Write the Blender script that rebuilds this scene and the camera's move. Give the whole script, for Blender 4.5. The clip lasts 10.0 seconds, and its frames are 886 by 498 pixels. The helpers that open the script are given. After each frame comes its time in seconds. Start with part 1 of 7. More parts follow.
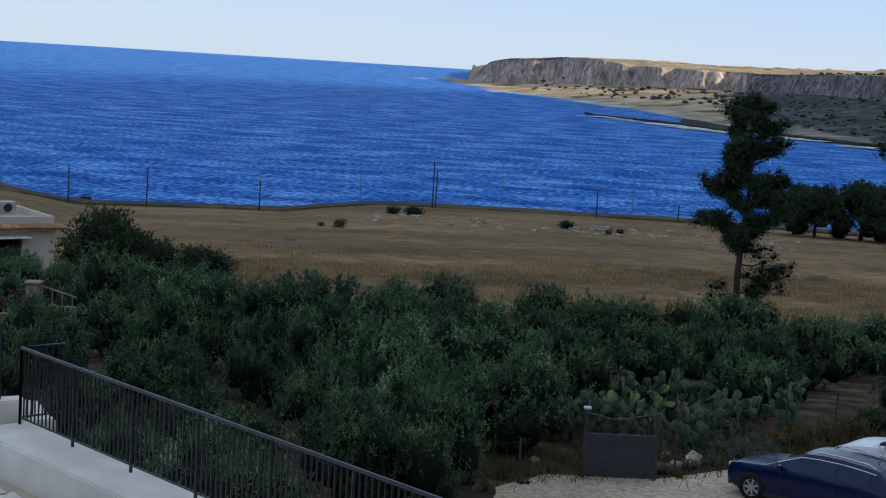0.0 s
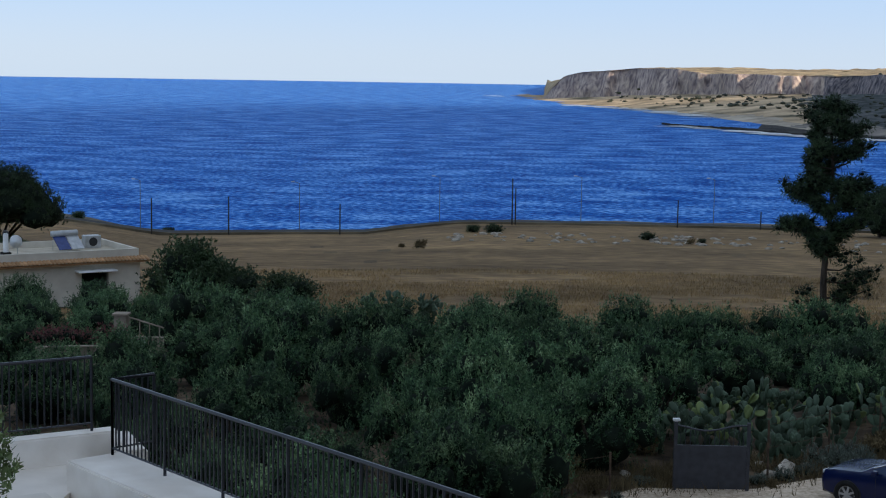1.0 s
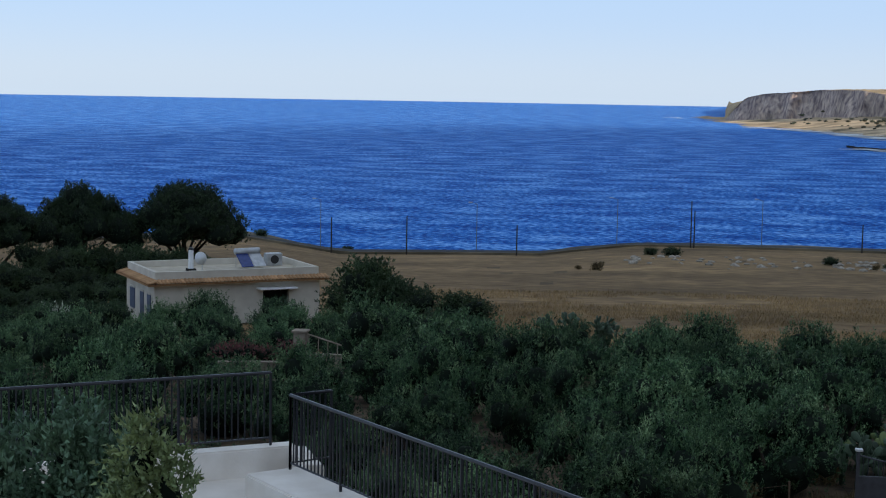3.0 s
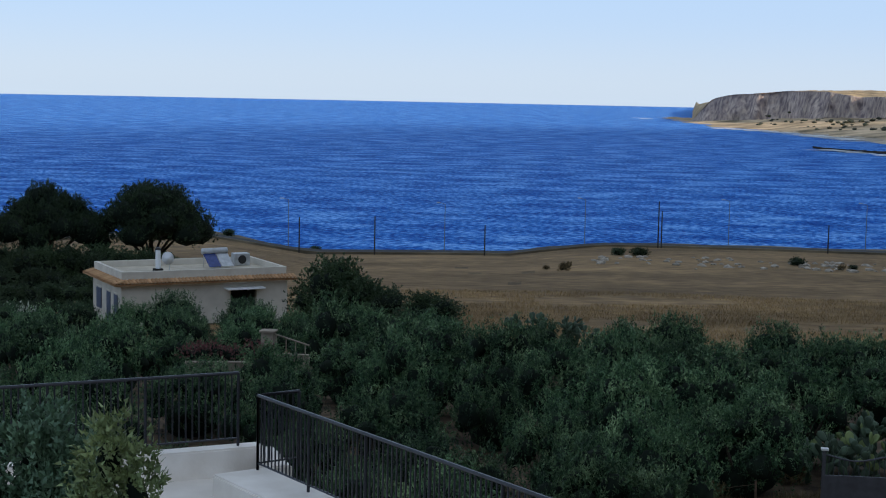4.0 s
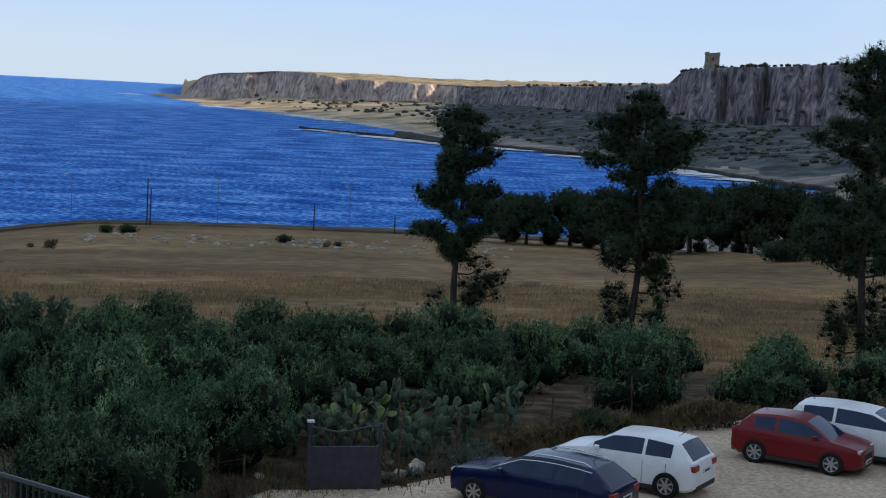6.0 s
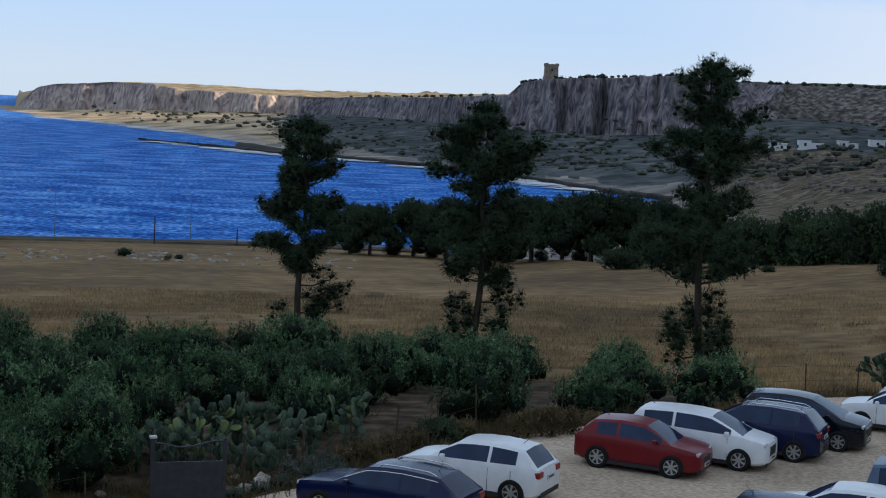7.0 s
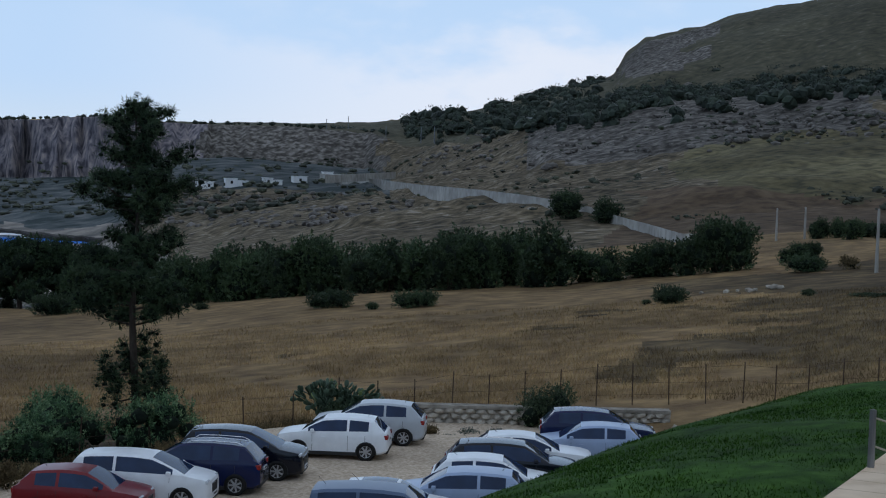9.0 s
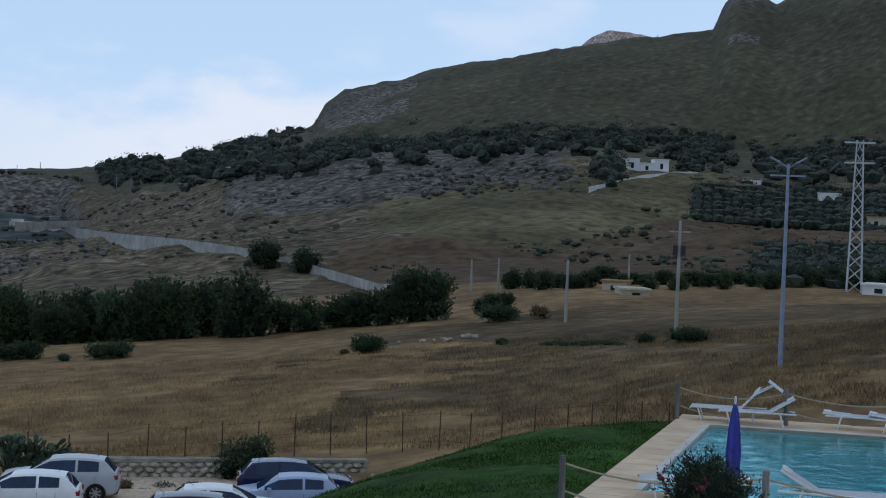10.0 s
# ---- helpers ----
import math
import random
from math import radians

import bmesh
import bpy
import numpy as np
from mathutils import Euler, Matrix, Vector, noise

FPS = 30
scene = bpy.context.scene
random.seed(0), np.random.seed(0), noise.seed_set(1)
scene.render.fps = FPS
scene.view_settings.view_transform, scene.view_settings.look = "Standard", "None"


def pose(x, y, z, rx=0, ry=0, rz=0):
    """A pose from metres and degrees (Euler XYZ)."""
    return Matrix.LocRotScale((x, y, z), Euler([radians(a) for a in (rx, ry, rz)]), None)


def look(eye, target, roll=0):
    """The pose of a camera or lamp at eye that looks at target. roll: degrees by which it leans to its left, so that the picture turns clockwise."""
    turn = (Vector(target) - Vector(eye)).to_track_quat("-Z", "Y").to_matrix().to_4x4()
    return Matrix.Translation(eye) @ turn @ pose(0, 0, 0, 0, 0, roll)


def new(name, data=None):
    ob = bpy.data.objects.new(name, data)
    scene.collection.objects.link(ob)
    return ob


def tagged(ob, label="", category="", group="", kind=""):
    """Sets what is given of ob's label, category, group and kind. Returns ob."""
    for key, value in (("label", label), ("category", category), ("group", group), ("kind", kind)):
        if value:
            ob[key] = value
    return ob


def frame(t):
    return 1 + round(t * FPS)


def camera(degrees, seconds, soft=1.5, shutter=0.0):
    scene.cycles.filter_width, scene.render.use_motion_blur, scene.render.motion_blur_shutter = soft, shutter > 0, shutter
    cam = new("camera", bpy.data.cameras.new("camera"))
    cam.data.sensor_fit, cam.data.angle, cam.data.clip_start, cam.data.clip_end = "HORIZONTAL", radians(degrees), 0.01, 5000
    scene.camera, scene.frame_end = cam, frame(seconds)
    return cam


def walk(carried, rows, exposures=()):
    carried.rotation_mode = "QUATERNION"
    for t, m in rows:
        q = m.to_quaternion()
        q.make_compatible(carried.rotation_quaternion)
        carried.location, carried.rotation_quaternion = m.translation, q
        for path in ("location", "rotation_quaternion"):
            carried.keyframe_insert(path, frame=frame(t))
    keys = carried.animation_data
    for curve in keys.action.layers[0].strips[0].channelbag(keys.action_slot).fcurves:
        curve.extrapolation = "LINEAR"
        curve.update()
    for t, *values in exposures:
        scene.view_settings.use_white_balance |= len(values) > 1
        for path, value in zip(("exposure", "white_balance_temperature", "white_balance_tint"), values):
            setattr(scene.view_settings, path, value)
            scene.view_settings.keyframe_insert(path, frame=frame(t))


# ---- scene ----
EYE = (0.0, 0.0, 32.0)
cam = camera(32.0, 10.0, soft=1.1)
# seconds, heading (clockwise from north), pitch, clockwise turn of the picture
ROWS = [
    (0.0, 0.00, -7.05, 3.57),
    (0.5, -0.89, -6.91, 3.20),
    (1.0, -3.05, -6.50, 0.95),
    (1.5, -5.85, -6.27, 0.84),
    (2.0, -7.77, -5.92, 0.92),
    (2.5, -8.76, -5.89, 1.04),
    (2.7, -9.66, -5.87, 1.01),
    (3.8, -8.97, -5.72, 1.12),
    (4.0, -8.45, -5.80, 1.17),
    (4.5, -4.71, -5.98, 1.47),
    (5.0, 0.52, -5.94, 2.00),
    (5.5, 5.19, -5.98, 2.36),
    (6.0, 10.44, -5.94, 3.06),
    (6.2, 12.41, -5.95, 3.34),
    (7.3, 17.44, -5.00, 2.80),
    (7.5, 18.64, -4.88, 2.85),
    (8.0, 23.29, -4.04, 3.43),
    (8.5, 29.82, -3.78, 3.21),
    (9.0, 37.04, -2.90, 1.76),
    (9.5, 42.87, -1.74, 1.94),
    (10.0, 48.11, -0.65, 2.32),
]
walk(cam, [(t, pose(*EYE, 90 + p, 0, -h) @ pose(0, 0, 0, 0, 0, r)) for t, h, p, r in ROWS])

# ---- world, sun ----
SUN_AZ, SUN_EL = 118.0, 20.0
world = bpy.data.worlds.new("sky")
scene.world = world
world.use_nodes = True
wt = world.node_tree
wt.nodes.clear()
w_out = wt.nodes.new("ShaderNodeOutputWorld")
w_bg = wt.nodes.new("ShaderNodeBackground")
w_sky = wt.nodes.new("ShaderNodeTexSky")
w_sky.sky_type = "NISHITA"
w_sky.sun_disc = False
w_sky.sun_elevation, w_sky.sun_rotation = radians(24), radians(SUN_AZ)
w_sky.altitude, w_sky.air_density, w_sky.dust_density, w_sky.ozone_density = 30, 1.0, 0.6, 2.0
w_bg.inputs["Strength"].default_value = 0.12
# thin high cloud and sea haze laid over the clear sky
w_tc = wt.nodes.new("ShaderNodeTexCoord")
w_sep = wt.nodes.new("ShaderNodeSeparateXYZ")
wt.links.new(w_tc.outputs["Generated"], w_sep.inputs[0])
w_map = wt.nodes.new("ShaderNodeMapping")
w_map.inputs["Scale"].default_value = (4.0, 4.0, 9.0)
wt.links.new(w_tc.outputs["Generated"], w_map.inputs["Vector"])
w_noise = wt.nodes.new("ShaderNodeTexNoise")
w_noise.inputs["Scale"].default_value, w_noise.inputs["Detail"].default_value = 2.2, 5.0
wt.links.new(w_map.outputs["Vector"], w_noise.inputs["Vector"])


def w_math(op, a, b):
    n = wt.nodes.new("ShaderNodeMath")
    n.operation = op
    for k, q in enumerate((a, b)):
        if isinstance(q, (int, float)):
            n.inputs[k].default_value = q
        else:
            wt.links.new(q, n.inputs[k])
    return n.outputs[0]


def w_range(src, lo, hi, to_lo, to_hi):
    n = wt.nodes.new("ShaderNodeMapRange")
    n.interpolation_type = "SMOOTHSTEP"
    for k, q in zip(("From Min", "From Max", "To Min", "To Max"), (lo, hi, to_lo, to_hi)):
        n.inputs[k].default_value = q
    wt.links.new(src, n.inputs["Value"])
    return n.outputs["Result"]


# a bank of pale cloud low over the hills in the east
w_edge = w_math("ADD", w_sep.outputs["Z"], w_math("MULTIPLY", w_math("SUBTRACT", w_noise.outputs["Fac"], 0.5), 0.16))
w_bank = w_math("MULTIPLY", w_range(w_edge, 0.062, 0.098, 1.0, 0.0), w_range(w_sep.outputs["X"], 0.36, 0.64, 0.0, 0.85))
w_wisp = w_math("MULTIPLY", w_range(w_noise.outputs["Fac"], 0.5, 0.72, 0.0, 0.35), w_range(w_sep.outputs["X"], 0.3, 0.6, 0.0, 1.0))
w_amt = w_math("MAXIMUM", w_bank, w_wisp)
w_haze = wt.nodes.new("ShaderNodeMix")
w_haze.data_type = "RGBA"
w_hcol = wt.nodes.new("ShaderNodeMix")
w_hcol.data_type = "RGBA"
w_hcol.inputs["A"].default_value = (5.3, 6.4, 7.8, 1)
w_hcol.inputs["B"].default_value = (4.3, 5.9, 8.3, 1)
wt.links.new(w_range(w_sep.outputs["Z"], 0.0, 0.06, 0.0, 1.0), w_hcol.inputs["Factor"])
wt.links.new(w_hcol.outputs["Result"], w_haze.inputs["B"])
wt.links.new(w_range(w_sep.outputs["Z"], 0.05, 0.45, 0.9, 0.25), w_haze.inputs["Factor"])
wt.links.new(w_sky.outputs["Color"], w_haze.inputs["A"])
w_cloud = wt.nodes.new("ShaderNodeMix")
w_cloud.data_type = "RGBA"
w_cloud.inputs["B"].default_value = (6.6, 7.0, 7.9, 1)
wt.links.new(w_amt, w_cloud.inputs["Factor"])
# high thin overcast above and behind the view
w_high = wt.nodes.new("ShaderNodeMix")
w_high.data_type = "RGBA"
w_high.inputs["B"].default_value = (3.75, 4.6, 5.9, 1)
wt.links.new(w_range(w_sep.outputs["Z"], 0.17, 0.5, 0.0, 0.85), w_high.inputs["Factor"])
wt.links.new(w_haze.outputs["Result"], w_high.inputs["A"])
wt.links.new(w_high.outputs["Result"], w_cloud.inputs["A"])
wt.links.new(w_cloud.outputs["Result"], w_bg.inputs["Color"])
wt.links.new(w_bg.outputs[0], w_out.inputs[0])

sun = new("sun", bpy.data.lights.new("sun", "SUN"))
sun.data.energy, sun.data.angle, sun.data.color = 5.0, radians(4.0), (1.0, 0.87, 0.70)
s_dir = Vector((math.sin(radians(SUN_AZ)) * math.cos(radians(SUN_EL)), math.cos(radians(SUN_AZ)) * math.cos(radians(SUN_EL)), math.sin(radians(SUN_EL))))
sun.matrix_world = look((0, 0, 300), Vector((0, 0, 300)) - s_dir)
scene.view_settings.exposure = 0.0


# ---- materials ----
def mat(name, stops, scale=1.0, rough=0.8, bump=0.0, bump_scale=None, metal=0.0, detail=5.0, stretch=(1, 1, 1), big=0.0, big_scale=0.08,
        spec=0.5, island=0.0, rnd=0.0, coat=0.0):
    """A procedural surface: a noise through a ramp of colours, a larger patchiness, and a fine relief."""
    m = bpy.data.materials.new(name)
    m.use_nodes = True
    t = m.node_tree
    b = t.nodes["Principled BSDF"]
    b.inputs["Roughness"].default_value, b.inputs["Metallic"].default_value = rough, metal
    b.inputs["Specular IOR Level"].default_value = spec if rough < 0.85 else min(spec, 0.12)
    b.inputs["Coat Weight"].default_value = coat
    tc = t.nodes.new("ShaderNodeTexCoord")
    mp = t.nodes.new("ShaderNodeMapping")
    mp.inputs["Scale"].default_value = stretch
    t.links.new(tc.outputs["Object"], mp.inputs["Vector"])
    n = t.nodes.new("ShaderNodeTexNoise")
    n.inputs["Scale"].default_value, n.inputs["Detail"].default_value = scale, detail
    t.links.new(mp.outputs[0], n.inputs["Vector"])
    r = t.nodes.new("ShaderNodeValToRGB")
    el = r.color_ramp.elements
    while len(el) < len(stops):
        el.new(0.5)
    for e, (p, c) in zip(el, stops):
        e.position, e.color = p, (*c, 1)
    t.links.new(n.outputs["Fac"], r.inputs["Fac"])
    col = r.outputs["Color"]

    def scaled(col, src, lo, hi):
        mr = t.nodes.new("ShaderNodeMapRange")
        mr.inputs["From Min"].default_value, mr.inputs["From Max"].default_value = 0.3 if src.node.type == "TEX_NOISE" else 0.0, 0.7 if src.node.type == "TEX_NOISE" else 1.0
        mr.inputs["To Min"].default_value, mr.inputs["To Max"].default_value = lo, hi
        t.links.new(src, mr.inputs["Value"])
        mx = t.nodes.new("ShaderNodeVectorMath")
        mx.operation = "SCALE"
        t.links.new(col, mx.inputs[0])
        t.links.new(mr.outputs[0], mx.inputs["Scale"])
        return mx.outputs[0]

    if big:
        n2 = t.nodes.new("ShaderNodeTexNoise")
        n2.inputs["Scale"].default_value, n2.inputs["Detail"].default_value = big_scale, 3.0
        t.links.new(mp.outputs[0], n2.inputs["Vector"])
        col = scaled(col, n2.outputs["Fac"], 1 - big, 1 + big)
    if island:
        g = t.nodes.new("ShaderNodeNewGeometry")
        col = scaled(col, g.outputs["Random Per Island"], 1 - island, 1 + island)
    if rnd:
        g = t.nodes.new("ShaderNodeObjectInfo")
        col = scaled(col, g.outputs["Random"], 1 - rnd, 1 + rnd)
    t.links.new(col, b.inputs["Base Color"])
    if bump:
        n3 = t.nodes.new("ShaderNodeTexNoise")
        n3.inputs["Scale"].default_value, n3.inputs["Detail"].default_value = bump_scale or scale * 3, 4.0
        t.links.new(mp.outputs[0], n3.inputs["Vector"])
        bp = t.nodes.new("ShaderNodeBump")
        bp.inputs["Strength"].default_value, bp.inputs["Distance"].default_value = min(1.0, bump), 0.3 / (bump_scale or scale * 3)
        t.links.new(n3.outputs["Fac"], bp.inputs["Height"])
        t.links.new(bp.outputs[0], b.inputs["Normal"])
    return m


def two(a, b, lo=0.35, hi=0.65):
    return [(lo, a), (hi, b)]


M_dirt = mat("bare_earth", [(0.34, (0.036, 0.027, 0.019)), (0.5, (0.085, 0.060, 0.040)), (0.64, (0.15, 0.108, 0.066))], 1.1, 0.95, 0.6, 5.0, detail=9, big=0.3, big_scale=0.3)
M_grass = mat("dry_grass", [(0.3, (0.125, 0.078, 0.040)), (0.5, (0.20, 0.128, 0.062)), (0.7, (0.30, 0.195, 0.09))], 0.5, 0.95, 0.8, 3.0, detail=9, stretch=(1, 1.3, 1), big=0.38, big_scale=0.045)
M_grassd = mat("dark_dry_grass", [(0.3, (0.062, 0.042, 0.024)), (0.5, (0.11, 0.076, 0.040)), (0.7, (0.19, 0.128, 0.060))], 0.5, 0.95, 0.8, 3.0, detail=9, stretch=(1, 1.3, 1), big=0.45, big_scale=0.06)
M_coast = mat("coast_rock", two((0.10, 0.085, 0.06), (0.22, 0.18, 0.12)), 0.15, 0.95, 0.6, 1.0, detail=8, big=0.3, big_scale=0.03)
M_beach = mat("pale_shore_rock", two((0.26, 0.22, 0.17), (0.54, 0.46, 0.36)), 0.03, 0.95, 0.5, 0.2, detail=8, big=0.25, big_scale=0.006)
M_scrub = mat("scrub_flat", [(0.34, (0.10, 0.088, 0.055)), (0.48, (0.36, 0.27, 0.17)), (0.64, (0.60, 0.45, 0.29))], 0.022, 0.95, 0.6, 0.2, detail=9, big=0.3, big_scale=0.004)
# scrub and shore rock with shade and blue haze mixed into their colours
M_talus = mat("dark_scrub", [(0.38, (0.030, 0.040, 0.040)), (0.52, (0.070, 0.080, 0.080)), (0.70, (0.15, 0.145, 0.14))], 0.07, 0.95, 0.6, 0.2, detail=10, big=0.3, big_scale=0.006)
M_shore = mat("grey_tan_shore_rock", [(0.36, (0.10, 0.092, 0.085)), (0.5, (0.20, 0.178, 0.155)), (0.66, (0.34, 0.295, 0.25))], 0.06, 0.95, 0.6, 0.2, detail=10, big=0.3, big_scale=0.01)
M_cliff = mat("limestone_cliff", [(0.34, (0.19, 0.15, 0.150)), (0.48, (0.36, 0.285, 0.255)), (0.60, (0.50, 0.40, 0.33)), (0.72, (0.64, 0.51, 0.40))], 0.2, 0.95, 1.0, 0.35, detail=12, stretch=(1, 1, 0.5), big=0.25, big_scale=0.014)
# the limestone again, cloud shade and haze painted in as darker blue-grey
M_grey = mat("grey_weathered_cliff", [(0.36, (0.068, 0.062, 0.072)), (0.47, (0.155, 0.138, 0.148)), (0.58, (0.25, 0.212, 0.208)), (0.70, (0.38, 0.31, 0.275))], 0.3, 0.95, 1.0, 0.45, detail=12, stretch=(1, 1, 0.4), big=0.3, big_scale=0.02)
M_plateau = mat("plateau_grass", two((0.24, 0.18, 0.11), (0.50, 0.37, 0.22)), 0.02, 0.95, 0.5, 0.2, detail=8, big=0.3)
M_spur = mat("rocky_hillside", [(0.35, (0.034, 0.028, 0.017)), (0.47, (0.092, 0.071, 0.043)), (0.58, (0.145, 0.112, 0.071)), (0.70, (0.23, 0.195, 0.155))], 0.3, 0.95, 0.5, 0.6, detail=12, big=0.3, big_scale=0.03)
M_mount = mat("mountain_grass", [(0.30, (0.046, 0.043, 0.029)), (0.48, (0.073, 0.067, 0.042)), (0.62, (0.098, 0.088, 0.056)), (0.75, (0.155, 0.138, 0.108))], 0.16, 0.95, 0.2, 0.3, detail=12, big=0.22, big_scale=0.012)
M_rock = mat("grey_hill_rock", [(0.36, (0.042, 0.036, 0.030)), (0.5, (0.100, 0.088, 0.076)), (0.66, (0.21, 0.188, 0.165))], 0.3, 0.95, 1.0, 0.4, detail=12, big=0.3, big_scale=0.012)
M_ochre = mat("ochre_hill_grass", [(0.34, (0.056, 0.050, 0.028)), (0.5, (0.112, 0.094, 0.048)), (0.68, (0.165, 0.137, 0.074))], 0.3, 0.95, 0.4, 0.5, detail=12, big=0.35, big_scale=0.02)
M_fallow = mat("brown_fallow_field", [(0.34, (0.065, 0.043, 0.027)), (0.5, (0.105, 0.070, 0.042)), (0.68, (0.15, 0.105, 0.064))], 0.3, 0.95, 0.4, 0.5, detail=12, big=0.25, big_scale=0.012)


# ---- terrain ----
def vnoise(x, y, seed=0):
    """Smooth value noise on arrays, -1 to 1."""
    def h(i, j):
        v = np.sin(i * 127.1 + j * 311.7 + seed * 74.7) * 43758.5453
        return (v - np.floor(v)) * 2 - 1
    x, y = np.broadcast_arrays(np.asarray(x, float), np.asarray(y, float))
    i, j = np.floor(x), np.floor(y)
    u, v = x - i, y - j
    u, v = u * u * (3 - 2 * u), v * v * (3 - 2 * v)
    return (h(i, j) * (1 - u) + h(i + 1, j) * u) * (1 - v) + (h(i, j + 1) * (1 - u) + h(i + 1, j + 1) * u) * v


def fnoise(x, y, octaves=4, seed=0):
    return sum(vnoise(x * 2 ** k, y * 2 ** k, seed + k) * 0.5 ** k for k in range(octaves))


def ring(az, *knots):
    """A height or distance along one ring of the land, from pairs of heading and value."""
    a, v = zip(*knots)
    return np.interp(az, a, v)


def lift(el, d):
    return 32.0 + d * np.tan(np.radians(el))


def rings(az):
    """Distances and heights of the land's main breaks of slope, by heading from the terrace."""
    one = np.ones_like(az)
    out = [(0 * one, 22 * one), (30 * one, 22 * one)]
    out.append((48 * one, ring(az, (-180, 22), (-30, 21.6), (20, 22), (50, 22), (62, 24.5), (80, 27), (180, 22))))
    out.append((72 * one, ring(az, (-180, 22), (-30, 19.5), (20, 20.2), (38, 21.6), (50, 23.0), (60, 26), (80, 29), (180, 22))))
    out.append((110 * one, ring(az, (-180, 22), (-30, 17), (10, 17.5), (25, 18.6), (40, 21.5), (50, 23.4), (60, 25.6), (80, 32), (180, 22))))
    dd = ring(az, (-180, 285), (-30, 285), (-17, 300), (-13.5, 265), (-6, 270), (-2.5, 295), (10, 305), (15, 300), (18, 240), (21, 200), (27, 175), (33, 150), (48, 150), (53, 160), (64, 175), (80, 200), (180, 285))
    out.append((dd, ring(az, (-180, 4), (-17, 4.2), (-13.5, 4.4), (10, 4.0), (15, 4.5), (18, 8.5), (21, 13), (27, 16.2), (33, 19.7), (41.6, 20.9), (48.6, 23.2), (53, 24.5), (59, 25.3), (64, 25.8), (80, 34), (105, 45), (140, 30), (180, 4))))
    out.append((ring(az, (-180, 300), (-30, 297), (-17, 312), (-13.5, 277), (-6, 282), (-2.5, 308), (10, 318), (15, 320), (21, 300), (27, 300), (34, 260), (48, 250), (64, 270), (80, 300), (180, 300)),
                ring(az, (-180, -3), (15, -3), (18, 0.5), (21, 2), (27, 8), (33, 13), (40, 19), (48, 23.4), (53, 25.2), (64, 27.5), (80, 48), (105, 75), (140, 40), (180, -3))))
    out.append((ring(az, (-180, 3200), (-3, 2600), (-1.2, 2300), (1.4, 1667), (3.2, 1567), (5.3, 1378), (7.2, 1206), (9, 1050), (12.2, 885), (14.3, 840), (16.4, 797), (19.5, 718), (22.2, 647), (24.3, 612), (27, 520), (30, 440), (34, 380), (40, 330), (48, 310), (64, 330), (80, 400), (180, 600)),
                ring(az, (-180, -4), (-2.4, -4), (-1.0, -0.6), (24, -0.6), (25.5, 1), (27, 8), (30, 13), (34, 18), (40, 22), (44, 22.5), (48, 26), (53, 28), (58, 31), (64, 33), (80, 80), (105, 110), (140, 50), (165, -4), (180, -4))))
    db = ring(az, (-180, 3300), (-3, 2700), (-1, 2350), (1, 2010), (3.2, 1900), (5.3, 1800), (7.4, 1700), (9.5, 1600), (11.7, 1500), (13.6, 1400), (15.6, 1250), (18.6, 1050), (20.9, 1000), (23, 960), (24.6, 930), (29, 930), (34, 900), (37, 620), (41, 480), (48, 440), (64, 430), (80, 600), (180, 800))
    eb = ring(az, (-3, -0.5), (-1, -0.8), (0.9, -0.88), (3.2, -0.77), (5.3, -0.64), (9.5, -0.55), (13.6, -0.5), (18.6, -0.67), (23, -0.67), (24.6, -0.58), (26.5, 0.15), (29, 0.26), (32, 0.11), (35, -0.1), (37, 0.0), (41, 0.3), (45, 0.7), (48, 1.0), (53, 1.2), (60, 0.7), (66, 0.7), (80, 9), (105, 13), (140, 4), (170, -0.5))
    zb = lift(eb, db)
    zb = np.where(az < -1, ring(az, (-180, -4), (-2.4, -4), (-1.0, 0.6)), zb)
    zb = np.where(az > 165, -4, zb)
    out.append((db, zb))
    dt = db + ring(az, (-180, 10), (1.2, 16), (24, 18), (27, 40), (34, 60), (36, 180), (41, 180), (48, 160), (52, 120), (64, 100), (80, 200), (180, 200))
    et = ring(az, (-1, -0.7), (0.6, -0.8), (1.3, -0.05), (2, 0.11), (4, 0.29), (5.3, 0.30), (6.5, 0.14), (9.4, 0.11), (12.1, 0.15), (15.6, 0.36), (18.35, 0.55), (18.8, 1.05), (19.7, 1.26), (22.8, 1.48), (24.5, 1.58), (27, 1.42), (31, 1.48), (34.3, 1.3), (35.6, 0.9), (37.25, 1.0), (41.4, 1.95), (45.5, 2.55), (49.5, 2.9), (52.5, 3.05), (56.6, 2.6), (60, 2.3), (66, 2.3), (80, 12), (105, 17), (140, 6), (170, -0.5))
    zt = np.where(az < 0.7, zb + 0.3, lift(et, dt))
    zt = np.where(az > 165, -4, zt)
    out.append((dt, zt))
    dq = dt + ring(az, (-180, 300), (0, 200), (5, 330), (12, 400), (20, 380), (34, 250), (41, 350), (60, 420), (180, 400))
    eq = ring(az, (-1, -0.75), (1.4, -0.1), (4, 0.28), (6.3, 0.37), (9.4, 0.33), (12, 0.27), (15.6, 0.4), (18.4, 0.55), (19.7, 0.95), (25, 1.4), (34, 1.62), (36, 1.8), (40, 2.3), (43, 2.7), (46, 3.0), (52, 3.5), (56, 3.6), (60, 3.4), (66, 4.2), (70, 10), (76, 17), (90, 22), (125, 23), (140, 14), (165, -0.5))
    out.append((dq, np.where(az < 0.7, np.minimum(zt, 0.4), np.where(az > 165, -4, lift(eq, dq)))))
    # past heading 66 the ridge is unseen, raised to keep sun off the foreground
    dm = dq + ring(az, (-180, 300), (20, 300), (40, 450), (66, 450), (70, 900), (76, 900), (82, 500), (180, 500))
